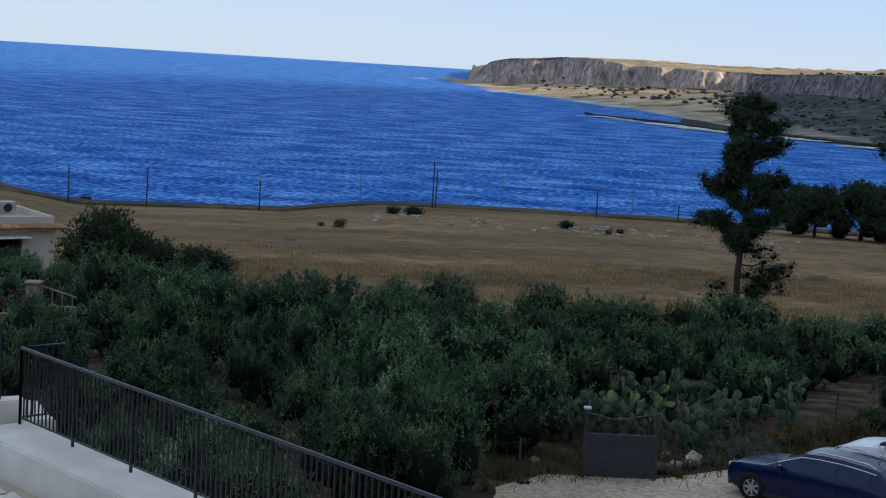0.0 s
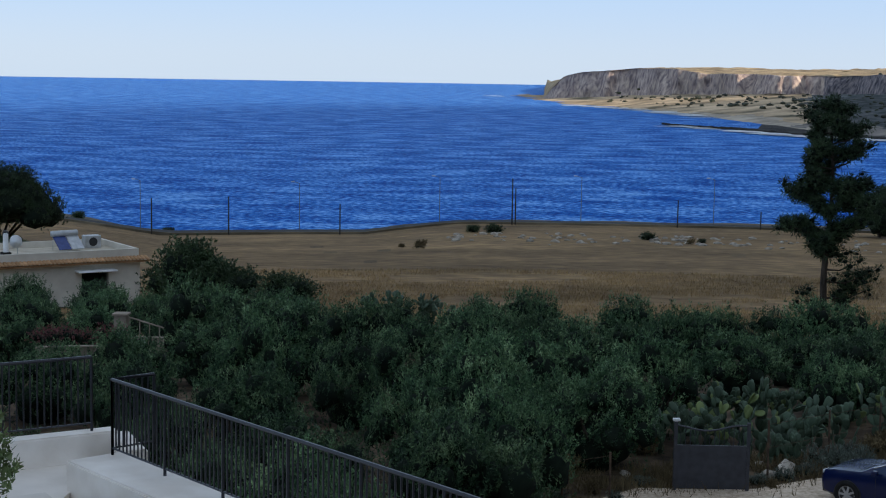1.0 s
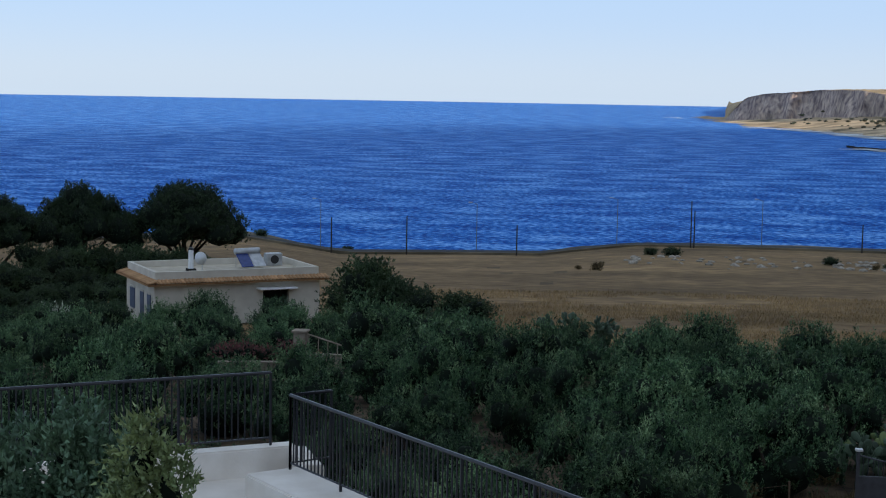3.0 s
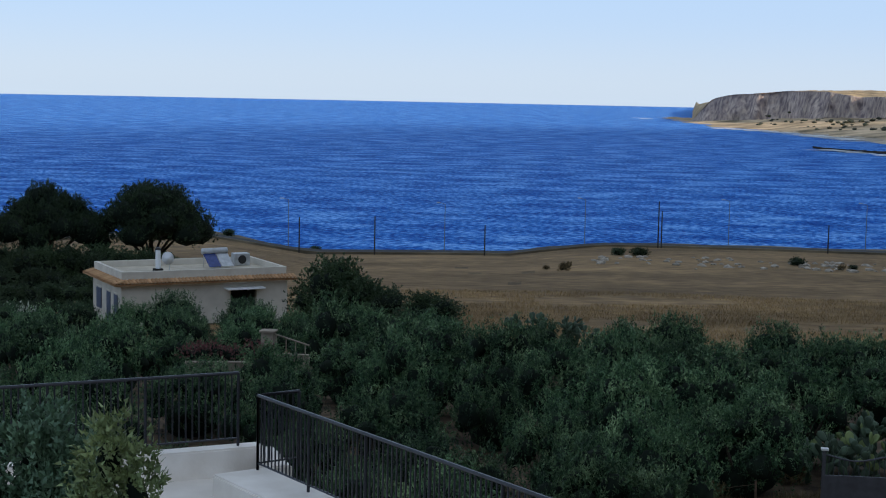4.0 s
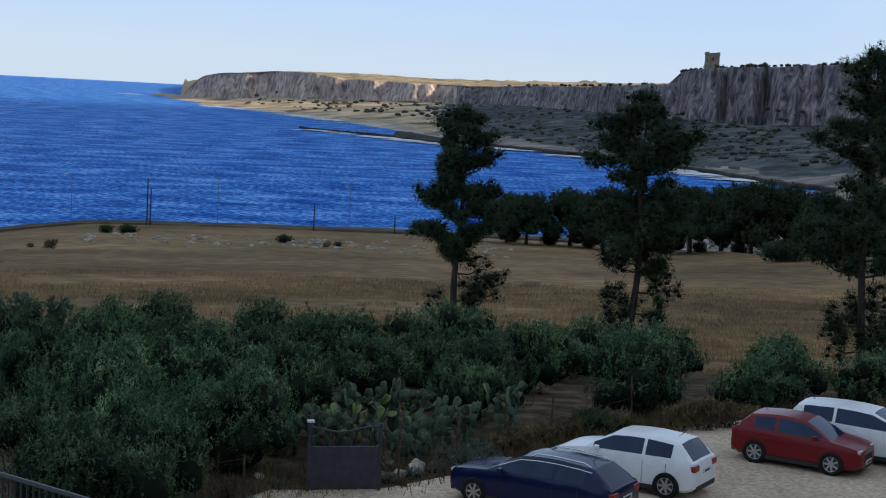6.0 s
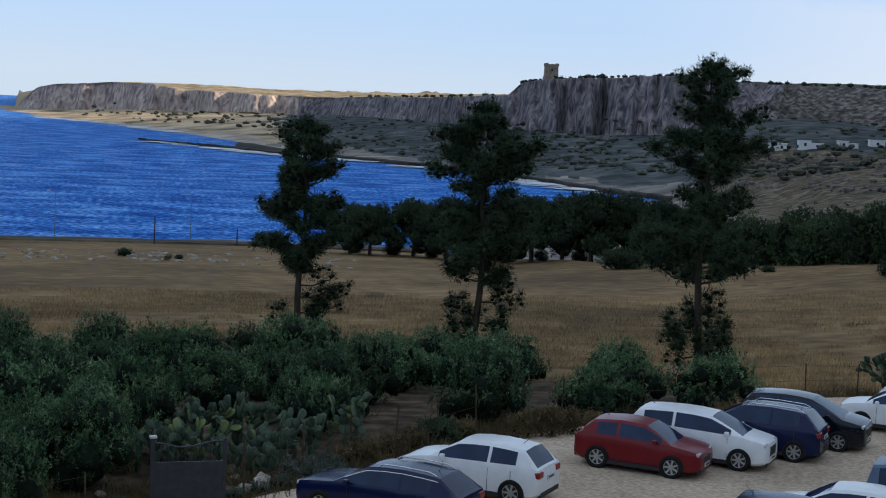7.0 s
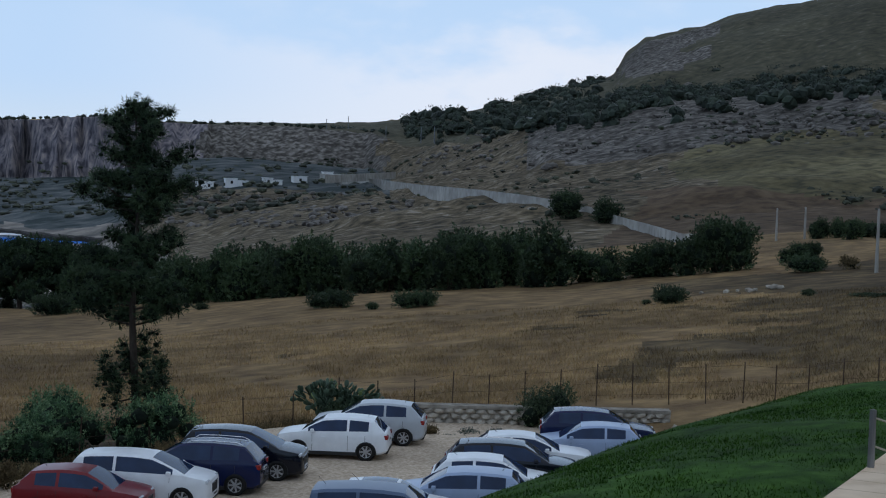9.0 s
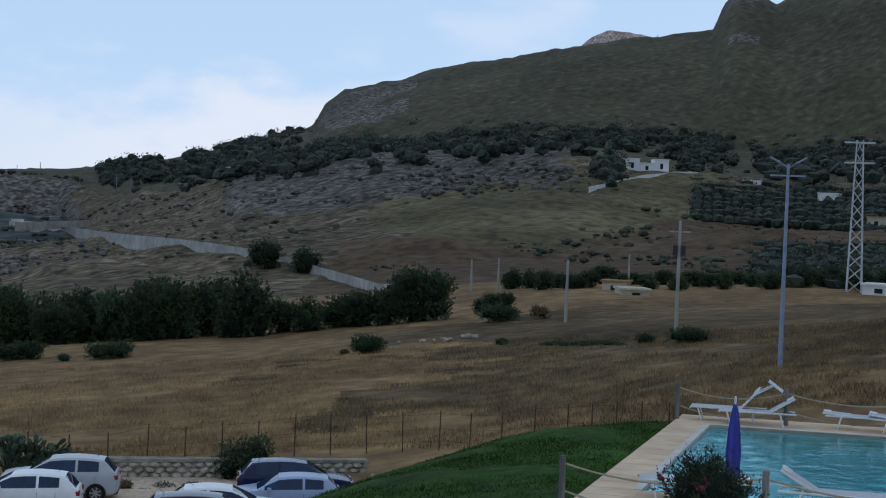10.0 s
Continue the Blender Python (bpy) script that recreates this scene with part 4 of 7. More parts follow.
def car(a, n, forward, body_mat, label, L=4.25, H=1.5, style="hatch", turn=0.0, wheel_r=1.09, rails=False, sunroof=False):
    """A parked car. a, n: its place along and across the bays; forward: nose towards the pool side."""
    x, y = a * 0.76 + n * 0.65, -a * 0.65 + n * 0.76
    c = thing("car", pose(x, y, 22.03, 0, 0, -40.5 + turn + (0 if forward else 180)), label, "car", "cars parked on the gravel")
    c.scale = (0.95, 0.95, 0.95)
    h, W = L / 2, 0.885
    hood = 0.635 * H
    xa, xb, xc, xd = {"van": (h - 0.95, h - 1.65, -h + 0.2, -h + 0.05), "suv": (h - 1.0, h - 1.8, -h + 0.52, -h + 0.12), "mpv": (h - 0.8, h - 1.8, -h + 0.42, -h + 0.1),
                      "wagon": (h - 1.15, h - 2.0, -h + 0.66, -h + 0.14)}.get(style, (h - 0.92, h - 1.7, -h + 0.52, -h + 0.14))
    zb_r = hood + (0.07 if style != "van" else 0.0)
    top_x = [-h, -h + 0.03, xd, xd + (xc - xd) * 0.5, xc, xc + 0.35, (xb + xc) / 2, xb - 0.3, xb, xb + (xa - xb) * 0.5, xa, h - 0.4, h - 0.15, h - 0.04, h]
    top_z = [0.45 * H, zb_r - 0.06, zb_r, zb_r + (0.94 * H - zb_r) * 0.55, 0.945 * H, 0.975 * H, 1.0 * H, 0.99 * H, 0.955 * H, hood + 0.04 + (0.955 * H - hood) * 0.5, hood + 0.03, hood - 0.045, hood - 0.10, hood - 0.17, hood - 0.30]
    xs = sorted({round(q, 4) for q in [-h, -h + 0.02, -h + 0.07, xd, xd + (xc - xd) * 0.33, xd + (xc - xd) * 0.66, xc, xc + 0.18, xc + 0.4, (xc + 0.4) * 0.5 + 0.5 * ((xb + xc) / 2 - 0.05), (xb + xc) / 2 - 0.045, (xb + xc) / 2 + 0.045,
                                               (xb + xc) / 4 + xb / 2, xb - 0.1, xb, xb + (xa - xb) * 0.33, xb + (xa - xb) * 0.66, xa, xa + 0.14, h - 0.55, h - 0.4, h - 0.26, h - 0.15, h - 0.09, h - 0.04, h - 0.015, h]})
    wx_ = [-h, -h + 0.04, -h + 0.15, -h + 0.5, 0, h - 0.8, h - 0.35, h - 0.12, h - 0.03, h]
    ww_ = [0.76, 0.82, 0.855, 0.88, W, 0.885, 0.86, 0.80, 0.73, 0.64]
    roof_w = 0.62 if style != "van" else 0.68
    rows = []
    for q in xs:
        zt = float(np.interp(q, top_x, top_z))
        w = float(np.interp(q, wx_, ww_))
        zl = float(np.interp(q, [-h, -h + 0.25, h - 0.3, h], [0.34, 0.22, 0.21, 0.30]))
        belt = min(zt - 0.012, float(np.interp(q, [-h, h - 0.8, h], [zb_r + 0.05, hood + 0.03, hood - 0.1])))
        f = max(0.0, min(1.0, (zt - belt) / (H - hood)))
        wr = w * 0.86 * (1 - f) + roof_w * f
        mid = zl + (belt - zl) * 0.5
        half = [(0.0, zl), (w * 0.86, zl), (w * 0.975, zl + 0.08), (w, mid), (w * 0.988, belt - 0.12 * (belt - zl) / 0.65), (w * 0.945, belt), (wr * 1.02, zt - 0.10 * f - 0.006), (wr * 0.88, zt - 0.022 * f), (0.0, zt + 0.012)]
        rows.append([Vector((q, p, z)) for p, z in half])
    xm = (xb + xc) / 2
    body, glass = bmesh.new(), bmesh.new()

    def skin(bm, pick):
        cache = {}

        def v(i, k, s):
            key = (i, k, s if rows[i][k].y > 1e-6 else 1)
            if key not in cache:
                p = rows[i][k]
                cache[key] = bm.verts.new((p.x, p.y * s, p.z))
            return cache[key]

        for i in range(len(xs) - 1):
            for k in range(8):
                if pick(i, k):
                    for s in (1, -1):
                        q = [v(i, k, s), v(i + 1, k, s), v(i + 1, k + 1, s), v(i, k + 1, s)]
                        if len(set(q)) == 4:
                            bm.faces.new(q if s > 0 else q[::-1])
        return v

    def is_glass(i, k):
        m = (xs[i] + xs[i + 1]) / 2
        if k == 5:
            return xc + 0.17 < m < xa - 0.22 and abs(m - xm) > 0.05 if style != "van" else -h + 0.35 < m < xa - 0.2 and abs(m - xm) > 0.05
        if k == 7:
            return xb < m < xa - 0.02 or xd < m < xc or (sunroof and xc + 0.3 < m < xb - 0.1)
        return False

    vf = skin(body, lambda i, k: not is_glass(i, k))
    n_x = len(xs) - 1
    for i in (0, n_x):
        ring_v = [vf(i, k, 1) for k in range(9)] + [vf(i, k, -1) for k in range(7, 0, -1)]
        body.faces.new(ring_v)
    skin(glass, is_glass)
    for bm in (body, glass):
        bmesh.ops.recalc_face_normals(bm, faces=bm.faces)
    for e in body.edges:
        if len(e.link_faces) == 2 and e.calc_face_angle() > radians(26):
            e.smooth = False
    part("body", body, body_mat, c, smooth=True)
    part("cabin_glass", glass, M_glass, c, "dark tinted cabin glass", smooth=True)
    part("cabin_lining", box(xc + 0.15, -0.5, hood - 0.2, xa - 0.6, 0.5, hood + 0.12, bevel=0.05), M_trim, c)
    zr = 0.99 * H
    for s in (1, -1):
        part("sill_trim", box(-h + 0.95, s * W - 0.03, 0.19, h - 1.0, s * W + 0.008, 0.31), M_trim, c)
        part("mirror", box(xa - 0.5, s * 0.96 - 0.075, hood + 0.02, xa - 0.36, s * 0.96 + 0.075, hood + 0.15, bevel=0.03), body_mat, c)
        part("headlamp", box(h - 0.36, s * 0.6 - 0.17, hood - 0.235, h - 0.05, s * 0.6 + 0.155, hood - 0.13, pose(0, 0, 0) , bevel=0.03), M_lampclear, c, "clear headlamp")
        part("tail_lamp", box(-h - 0.004, s * 0.64 - 0.14, zb_r - 0.26, -h + 0.30, s * 0.64 + 0.195, zb_r - 0.09, bevel=0.035), M_lampred, c, "red tail lamp")
        for wx in (h - 0.83, -h + 0.78):
            arch = bmesh.new()
            seg = 16
            pts = [(wx + math.cos(t) * 0.375, 0.32 + math.sin(t) * 0.375) for t in (math.pi * (i / seg * 1.16 - 0.08) for i in range(seg + 1))]
            outer = [arch.verts.new((px, s * (W + 0.006), pz)) for px, pz in pts]
            inner = [arch.verts.new((px, s * (W - 0.32), pz)) for px, pz in pts]
            mid = arch.verts.new((wx, s * (W + 0.006), 0.2))
            for i in range(seg):
                arch.faces.new((outer[i], outer[i + 1], inner[i + 1], inner[i]))
                arch.faces.new((outer[i], mid, outer[i + 1]))
            part("wheel_arch", arch, M_trim, c)
            wh = new("wheel")
            wh.parent = c
            wh.matrix_basis = pose(wx, s * (W - 0.05), 0.312 * wheel_r, 0, 0, 0 if s > 0 else 180) @ Matrix.Diagonal((wheel_r, 1, wheel_r, 1))
            for me in WHEEL:
                part_of(me.name.split(".")[0], me, wh)
        for xq in (xm, xa - 0.42, xc + 0.3):
            part("door_seam", box(xq - 0.005, s * W * 0.985 - 0.006, 0.34, xq + 0.005, s * W * 0.985 + 0.012, hood - 0.06), M_trim, c)
        for xq in (xm - 0.2, xm + 0.9):
            part("door_handle", box(xq - 0.1, s * W * 0.99 - 0.012, hood - 0.17, xq + 0.1, s * W * 0.99 + 0.022, hood - 0.14), body_mat, c)
        if rails:
            part("roof_rail", pipe([(xb - 0.25, s * 0.53, zr - 0.04), (xb - 0.4, s * 0.54, zr + 0.05), (xm, s * 0.54, zr + 0.06), (xc + 0.3, s * 0.54, zr + 0.03), (xc + 0.1, s * 0.53, zr - 0.05)], 0.018, 6), M_chrome, c, "chrome roof rail")
    if style == "wagon" and rails:
        for s in (1, -1):
            part("window_strip", pipe([(r_[6].x, s * (r_[6].y + 0.012), r_[6].z - 0.01) for r_ in rows if xc - 0.1 <= r_[6].x <= xa - 0.05], 0.016, 6), M_chrome, c, "chrome window strip")
    part("grille", box(h - 0.14, -0.4, 0.46, h + 0.004, 0.4, hood - 0.27, bevel=0.03), M_trim, c)
    part("badge_bar", box(h - 0.1, -0.42, hood - 0.27, h + 0.008, 0.42, hood - 0.245), M_chrome, c)
    part("front_bumper", box(h - 0.3, -0.66, 0.22, h + 0.0, 0.66, 0.36, bevel=0.05), M_trim, c)
    part("rear_bumper", box(-h - 0.012, -0.72, 0.26, -h + 0.3, 0.72, 0.44, bevel=0.05), M_trim, c)
    for px, s in ((h + 0.012, 1), (-h - 0.016, -1)):
        zz = 0.42 if s > 0 else zb_r - 0.3
        pl = part("number_plate", box(px - 0.012, -0.26, zz - 0.055, px + 0.012, 0.26, zz + 0.055), M_plate, c, "white plate")
        part("plate_bar", box(px + s * 0.012 - 0.003, -0.18, zz - 0.028, px + s * 0.012 + 0.003, 0.18, zz + 0.028), M_trim, pl)
    part("aerial", tube((xc + 0.3, 0, zr - 0.02), (xc + 0.1, 0, zr + 0.17), 0.008, 0.005, 5), M_trim, c)
    return c


car(-16.0, 33.0, False, M_navy, "dark navy estate car with chrome roof rails", 4.65, 1.48, "wagon", rails=True)
car(-15.2, 36.7, False, M_white, "white compact crossover with black rear bumper", 4.15, 1.57, "hatch", wheel_r=1.14)
car(-12.4, 42.1, True, M_red, "dark red hatchback with red roof", 3.9, 1.5, "hatch", wheel_r=1.13)
car(-11.3, 44.2, True, M_white, "white people carrier with steep windscreen", 4.5, 1.62, "mpv", wheel_r=1.14)
car(-10.2, 46.4, False, M_navy, "dark blue sport utility car with roof rails", 4.45, 1.63, "suv", rails=True, wheel_r=1.14)
car(-9.2, 48.8, True, M_black, "black compact people carrier facing the aisle", 4.25, 1.66, "mpv", wheel_r=1.12)
car(-6.8, 52.8, False, M_white, "white hatchback parked by the fence", 4.07, 1.52, "hatch")
car(-5.9, 55.9, False, M_silver, "silver hatchback parked by the stone wall", 4.3, 1.6, "suv")
car(-6.5, 35.4, True, M_navy, "dark blue car, only its roof in view", 4.2, 1.48, "hatch")
car(-5.9, 37.6, False, M_white, "white car, only its roof in view", 4.1, 1.5, "hatch")
car(-3.7, 39.8, True, M_blue, "blue-grey high-roofed van with side windows", 4.4, 1.84, "van")
car(-3.7, 42.0, True, M_white, "white hatchback with dark glass roof panel", 3.75, 1.5, "hatch", sunroof=True)
car(-2.0, 44.2, False, M_pale, "pale blue-silver hatchback seen from behind", 4.2, 1.5, "hatch")
car(-1.1, 46.3, True, M_white, "white hatchback with red rear lamp", 4.0, 1.52, "hatch")
car(-0.6, 48.5, True, M_black, "dark grey sport utility car in the row", 4.5, 1.62, "suv")
car(0.0, 50.9, True, M_white, "white saloon car facing the grass bank", 4.3, 1.48, "wagon")
car(2.0, 53.6, False, M_pale, "pale blue small hatchback by the bank", 4.0, 1.46, "hatch")
car(2.4, 56.0, True, M_navy, "dark navy car by the stone wall", 4.4, 1.6, "suv")

M_gravel = mat("pale_gravel", [(0.32, (0.36, 0.275, 0.195)), (0.47, (0.48, 0.375, 0.275)), (0.58, (0.55, 0.44, 0.33)), (0.72, (0.66, 0.55, 0.43))], 9.0, 0.95, 0.8, 30, detail=12, big=0.2, big_scale=0.22)


def lot_sheet():
    """The worn gravel of the car park, with a broken outer edge."""
    bm = bmesh.new()
    ring_pts = [(1.2, 32.0), (1.6, 35.6), (2.8, 37.0), (5.6, 37.2), (9.2, 39.6), (13.4, 43.0), (17.5, 45.4), (22.5, 47.6), (28.5, 50.2), (34.0, 51.0), (39.2, 48.4), (44.5, 43.0), (38, 33), (26, 22), (14, 20), (6, 26)]
    out = []
    for i, (x0, y0) in enumerate(ring_pts):
        x1, y1 = ring_pts[(i + 1) % len(ring_pts)]
        for k in range(6):
            f = k / 6
            x, y = x0 + (x1 - x0) * f, y0 + (y1 - y0) * f
            w = 0.35 * noise.noise(Vector((x * 0.7, y * 0.7, 2)))
            out.append((x + w, y + w))
    mid = bm.verts.new((24, 36, 22.06))
    rim = [bm.verts.new((x, y, 22.015)) for x, y in out]
    inner = [bm.verts.new((x + (24 - x) * 0.08, y + (36 - y) * 0.08, 22.045)) for x, y in out]
    for i in range(len(out)):
        j = (i + 1) % len(out)
        bm.faces.new((rim[i], rim[j], inner[j], inner[i]))
        bm.faces.new((inner[i], inner[j], mid))
    bmesh.ops.recalc_face_normals(bm, faces=bm.faces)
    ob = part("car_park_ground", bm, M_gravel)
    if ob.data.polygons[0].normal.z < 0:
        ob.data.flip_normals()
    return tagged(ob, "pale worn gravel of the car park", "gravel", kind="structure")


lot_sheet()
M_iron = mat("manhole_iron", two((0.05, 0.045, 0.04), (0.1, 0.09, 0.08)), 8, 0.8)
cover = part("manhole_cover", box(-0.7, -0.45, 0, 0.7, 0.45, 0.03, bevel=0.01), M_iron)
cover.matrix_world = pose(26.6, 39.0, 22.05, 0, 0, -35)
tagged(cover, "dark iron manhole cover set in gravel", "manhole cover")

# dry stone wall at the far end, and boulders along the bank
M_stone = mat("pale_limestone", two((0.24, 0.21, 0.17), (0.46, 0.41, 0.34)), 2.5, 0.95, 0.8, 9, island=0.2, rnd=0.25)


def stone_mesh(seed, s=(1, 1, 1)):
    rng = random.Random(seed)
    v, f = blob_data(rng, (0, 0, 0), s, 0.35, 1)
    me = bpy.data.meshes.new("stone")
    me.from_pydata(v, [], f)
    me.materials.append(M_stone)
    return me


STONES = [stone_mesh(s, (0.24, 0.16, 0.13)) for s in range(5)]
wall = thing("dry_stone_wall", Matrix(), "low wall of pale irregular stones", "wall", kind="structure")
wa, wb = Vector((34.6, 50.0, 22.0)), Vector((44.2, 43.2, 22.0))
part("wall_core", prism([(wa.x, wa.y), (wb.x, wb.y), (wb.x + 0.25, wb.y + 0.35), (wa.x + 0.25, wa.y + 0.35)], 21.9, 22.62), M_stone, wall)
part("wall_cap", prism([(wa.x - 0.08, wa.y - 0.1), (wb.x - 0.08, wb.y - 0.1), (wb.x + 0.3, wb.y + 0.42), (wa.x + 0.3, wa.y + 0.42)], 22.62, 22.74), M_stone, wall)
for k in range(28):
    for row in range(3):
        p = wa.lerp(wb, (k + 0.5 * (row % 2) + RNG.uniform(-0.1, 0.1)) / 28)
        s = part_of("stone", STONES[RNG.randrange(5)], wall)
        s.matrix_basis = pose(p.x, p.y - 0.02, 22.1 + row * 0.21, RNG.uniform(-15, 15), RNG.uniform(-15, 15), -35 + RNG.uniform(-12, 12))
for k in range(16):
    f = k / 15
    p = Vector((41.5, 40.6, 22.2)).lerp(Vector((28.0, 32.5, 22.3)), f)
    b = part_of("boulder", STONES[RNG.randrange(5)])
    s = RNG.uniform(1.5, 3.2) if k < 7 else RNG.uniform(1.0, 2.0)
    b.matrix_world = pose(p.x + RNG.uniform(-0.5, 0.5), p.y + RNG.uniform(-0.5, 0.5), 22.25, RNG.uniform(-20, 20), RNG.uniform(-20, 20), RNG.uniform(0, 360)) @ Matrix.Diagonal((s, s, s * 1.2, 1))
    tagged(b, "pale rough boulder at the foot of the grass bank", "boulder", "boulders along the bank")
for az, d, s in ((9.9, 39.5, 1.6), (9.2, 39.0, 1.1), (10.6, 40.2, 1.0), (8.9, 40.2, 0.8), (4.0, 38.5, 0.7), (3.0, 39.2, 0.8), (11.2, 40.0, 0.8), (47.5, 126, 1.4), (48.3, 125, 1.8), (48.5, 126, 1.2), (49.0, 128, 1.5), (49.2, 127, 2.0), (49.4, 127, 1.7), (46.6, 127, 1.2), (47.9, 127, 1.0)):
    p = place(az, d)
    b = part_of("boulder", STONES[RNG.randrange(5)])
    b.matrix_world = pose(p.x, p.y, p.z + 0.08 * s, RNG.uniform(-20, 20), RNG.uniform(-20, 20), RNG.uniform(0, 360)) @ Matrix.Diagonal((s, s, s, 1))
    tagged(b, "pale rough limestone boulder on dry ground", "boulder", "loose boulders")


# ---- wire fences ----
M_rust = mat("rusty_iron", two((0.05, 0.035, 0.025), (0.12, 0.08, 0.055)), 8, 0.85)


def wire_fence(points, spacing, height, label, name="wire_fence", lean=3, mesh=True):
    f = thing(name, Matrix(), label, "fence")
    tops = []
    for (x0, y0), (x1, y1) in zip(points, points[1:]):
        n = max(1, round(math.hypot(x1 - x0, y1 - y0) / spacing))
        for k in range(n):
            x, y = x0 + (x1 - x0) * k / n, y0 + (y1 - y0) * k / n
            z = ground_z(x, y)
            hh = height * RNG.uniform(0.92, 1.08)
            dx, dy = RNG.gauss(0, lean) * 0.01 * hh, RNG.gauss(0, lean) * 0.01 * hh
            part("post", tube((x, y, z - 0.2), (x + dx, y + dy, z + hh), 0.028, 0.028, 5), M_rust, f)
            tops.append((Vector((x, y, z)), Vector((x + dx, y + dy, z + hh))))
    for frac in (0.25, 0.55, 0.93):
        part("wire", pipe([a.lerp(b, frac) for a, b in tops], 0.006, 4), M_rust, f)
    return f


wire_fence([(6.2, 38.2), (8.03, 39.9), (9.7, 41.6), (14.5, 45.0), (20.0, 48.6), (27.5, 51.8), (35.0, 53.2)], 2.3, 1.45, "rusty posts and wire between grove and car park", lean=4)
wire_fence([(35.0, 53.2), (44.0, 49.6), (49.3, 44.0), (50.4, 38.0), (49.0, 31.0)], 1.55, 1.75, "thin rusty posts and wire along the field", lean=1.5)
wire_fence([(1.0, 35.5), (3.3, 36.6)], 1.1, 1.1, "short rusty posts beside the gate", lean=2)

# the garden gate
M_gate = mat("dark_grey_steel", two((0.022, 0.024, 0.032), (0.04, 0.042, 0.052)), 5, 0.5)
gate = thing("garden_gate", pose(3.75, 36.9, 22.0, 0, 0, 2), "dark grey sheet-steel gate with curved barred top", "gate")
part("panel", box(0.04, -0.02, 0.08, 1.72, 0.02, 1.12), M_gate, gate)
for s, x in ((0, 0.0), (1, 1.76)):
    part("gate_post", box(x - 0.04, -0.04, -0.1, x + 0.04, 0.04, 1.72), M_gate, gate)
part("top_rail", pipe([(x, 0, 1.58 - 0.07 * math.sin((x - 0.3) * 3.6)) for x in np.linspace(0, 1.76, 14)], 0.022, 6), M_gate, gate)
part("mid_rail", box(0, -0.025, 1.1, 1.76, 0.025, 1.15), M_gate, gate)
for k in range(14):
    x = 0.12 + k * 0.117
    part("bar", tube((x, 0, 1.12), (x, 0, 1.58 - 0.07 * math.sin((x - 0.3) * 3.6)), 0.009, 0.009, 5), M_gate, gate)
M_metal = mat("pale_metal", two((0.5, 0.5, 0.5), (0.62, 0.62, 0.62)), 4, 0.4)
part("post_cap", box(-0.08, -0.08, 1.74, 0.10, 0.08, 1.80, bevel=0.015), M_metal, gate, "pale metal cap")

# ---- prickly pears and weeds by the fence ----
M_pad = mat("prickly_pear_pad", two((0.028, 0.05, 0.032), (0.07, 0.10, 0.06)), 2.5, 0.6, island=0.3, rnd=0.35, spec=0.3)
M_padlight = mat("young_prickly_pear_pad", two((0.12, 0.165, 0.055), (0.19, 0.23, 0.085)), 2.5, 0.6, rnd=0.2, spec=0.3)


def pad_mesh(name, m):
    bm = bmesh.new()
    bmesh.ops.create_icosphere(bm, subdivisions=2, radius=1)
    for v in bm.verts:
        w = 0.75 + 0.25 * min(1, max(-1, v.co.z)) 
        v.co = Vector((v.co.x * 0.125 * w * 1.15, v.co.y * 0.028, v.co.z * 0.19 + 0.18))
    me = bpy.data.meshes.new(name)
    bm.to_mesh(me)
    bm.free()
    me.materials.append(m)
    me.polygons.foreach_set("use_smooth", [True] * len(me.polygons))
    return me


PAD, PADL = pad_mesh("pad", M_pad), pad_mesh("pad", M_padlight)


def prickly_pear(x, y, tall, wide, seed, light=3, z=None):
    r = random.Random(seed)
    c = thing("prickly_pear", pose(x, y, (ground_z(x, y) if z is None else z) - 0.05), "clump of prickly pear with flat green pads", "cactus", "prickly pears by the fence")
    count = 0

    def grow(m, level, s):
        nonlocal count
        if count > 75:
            return
        count += 1
        young = level >= 2 and r.random() < light * 0.04
        p = part_of("pad", PADL if young else PAD, c)
        p.matrix_basis = m @ Matrix.Diagonal((s, s, s, 1))
        if level < max(2, tall / 0.42):
            for k in range(2 if r.random() < 0.75 else 1):
                grow(m @ pose(r.uniform(-0.07, 0.07) * s, 0, 0.33 * s, r.uniform(-18, 18), r.uniform(-38, 38), r.uniform(-60, 60)), level + 1, s * r.uniform(0.88, 1.02))

    for k in range(8):
        grow(pose(r.uniform(-wide, wide), r.uniform(-wide, wide) * 0.7, 0, r.uniform(-12, 12), r.uniform(-20, 20), r.uniform(0, 180)), 0, r.uniform(0.9, 1.2))
    return c


for x, y, t, w, sd in ((3.4, 42.6, 1.4, 0.7, 1), (4.8, 42.0, 1.5, 0.8, 2), (5.9, 42.8, 1.5, 0.8, 3), (6.9, 42.0, 1.3, 0.7, 4), (4.2, 40.9, 1.0, 0.7, 5), (5.6, 40.9, 1.1, 0.7, 6), (7.6, 41.2, 1.1, 0.6, 7), (8.6, 42.2, 0.9, 0.6, 8), (10.3, 43.6, 1.4, 0.5, 9), (7.4, 43.4, 1.4, 0.7, 12), (2.5, 41.6, 1.2, 0.6, 13), (6.6, 39.9, 0.7, 0.5, 14)):
    prickly_pear(x, y, t, w, sd, 5 if sd in (2, 6, 9) else 2)
for a, d, t, w, sd in ((-5.4, 70, 1.2, 0.9, 31), (-4.7, 71, 1.7, 1.0, 32), (-4.1, 71, 2.0, 1.0, 33), (-3.5, 70.5, 1.6, 0.9, 34), (0.0, 69, 1.5, 0.7, 35), (0.5, 69, 1.5, 0.7, 36)):
    prickly_pear(d * math.sin(radians(a)), d * math.cos(radians(a)), t, w, sd, 0)
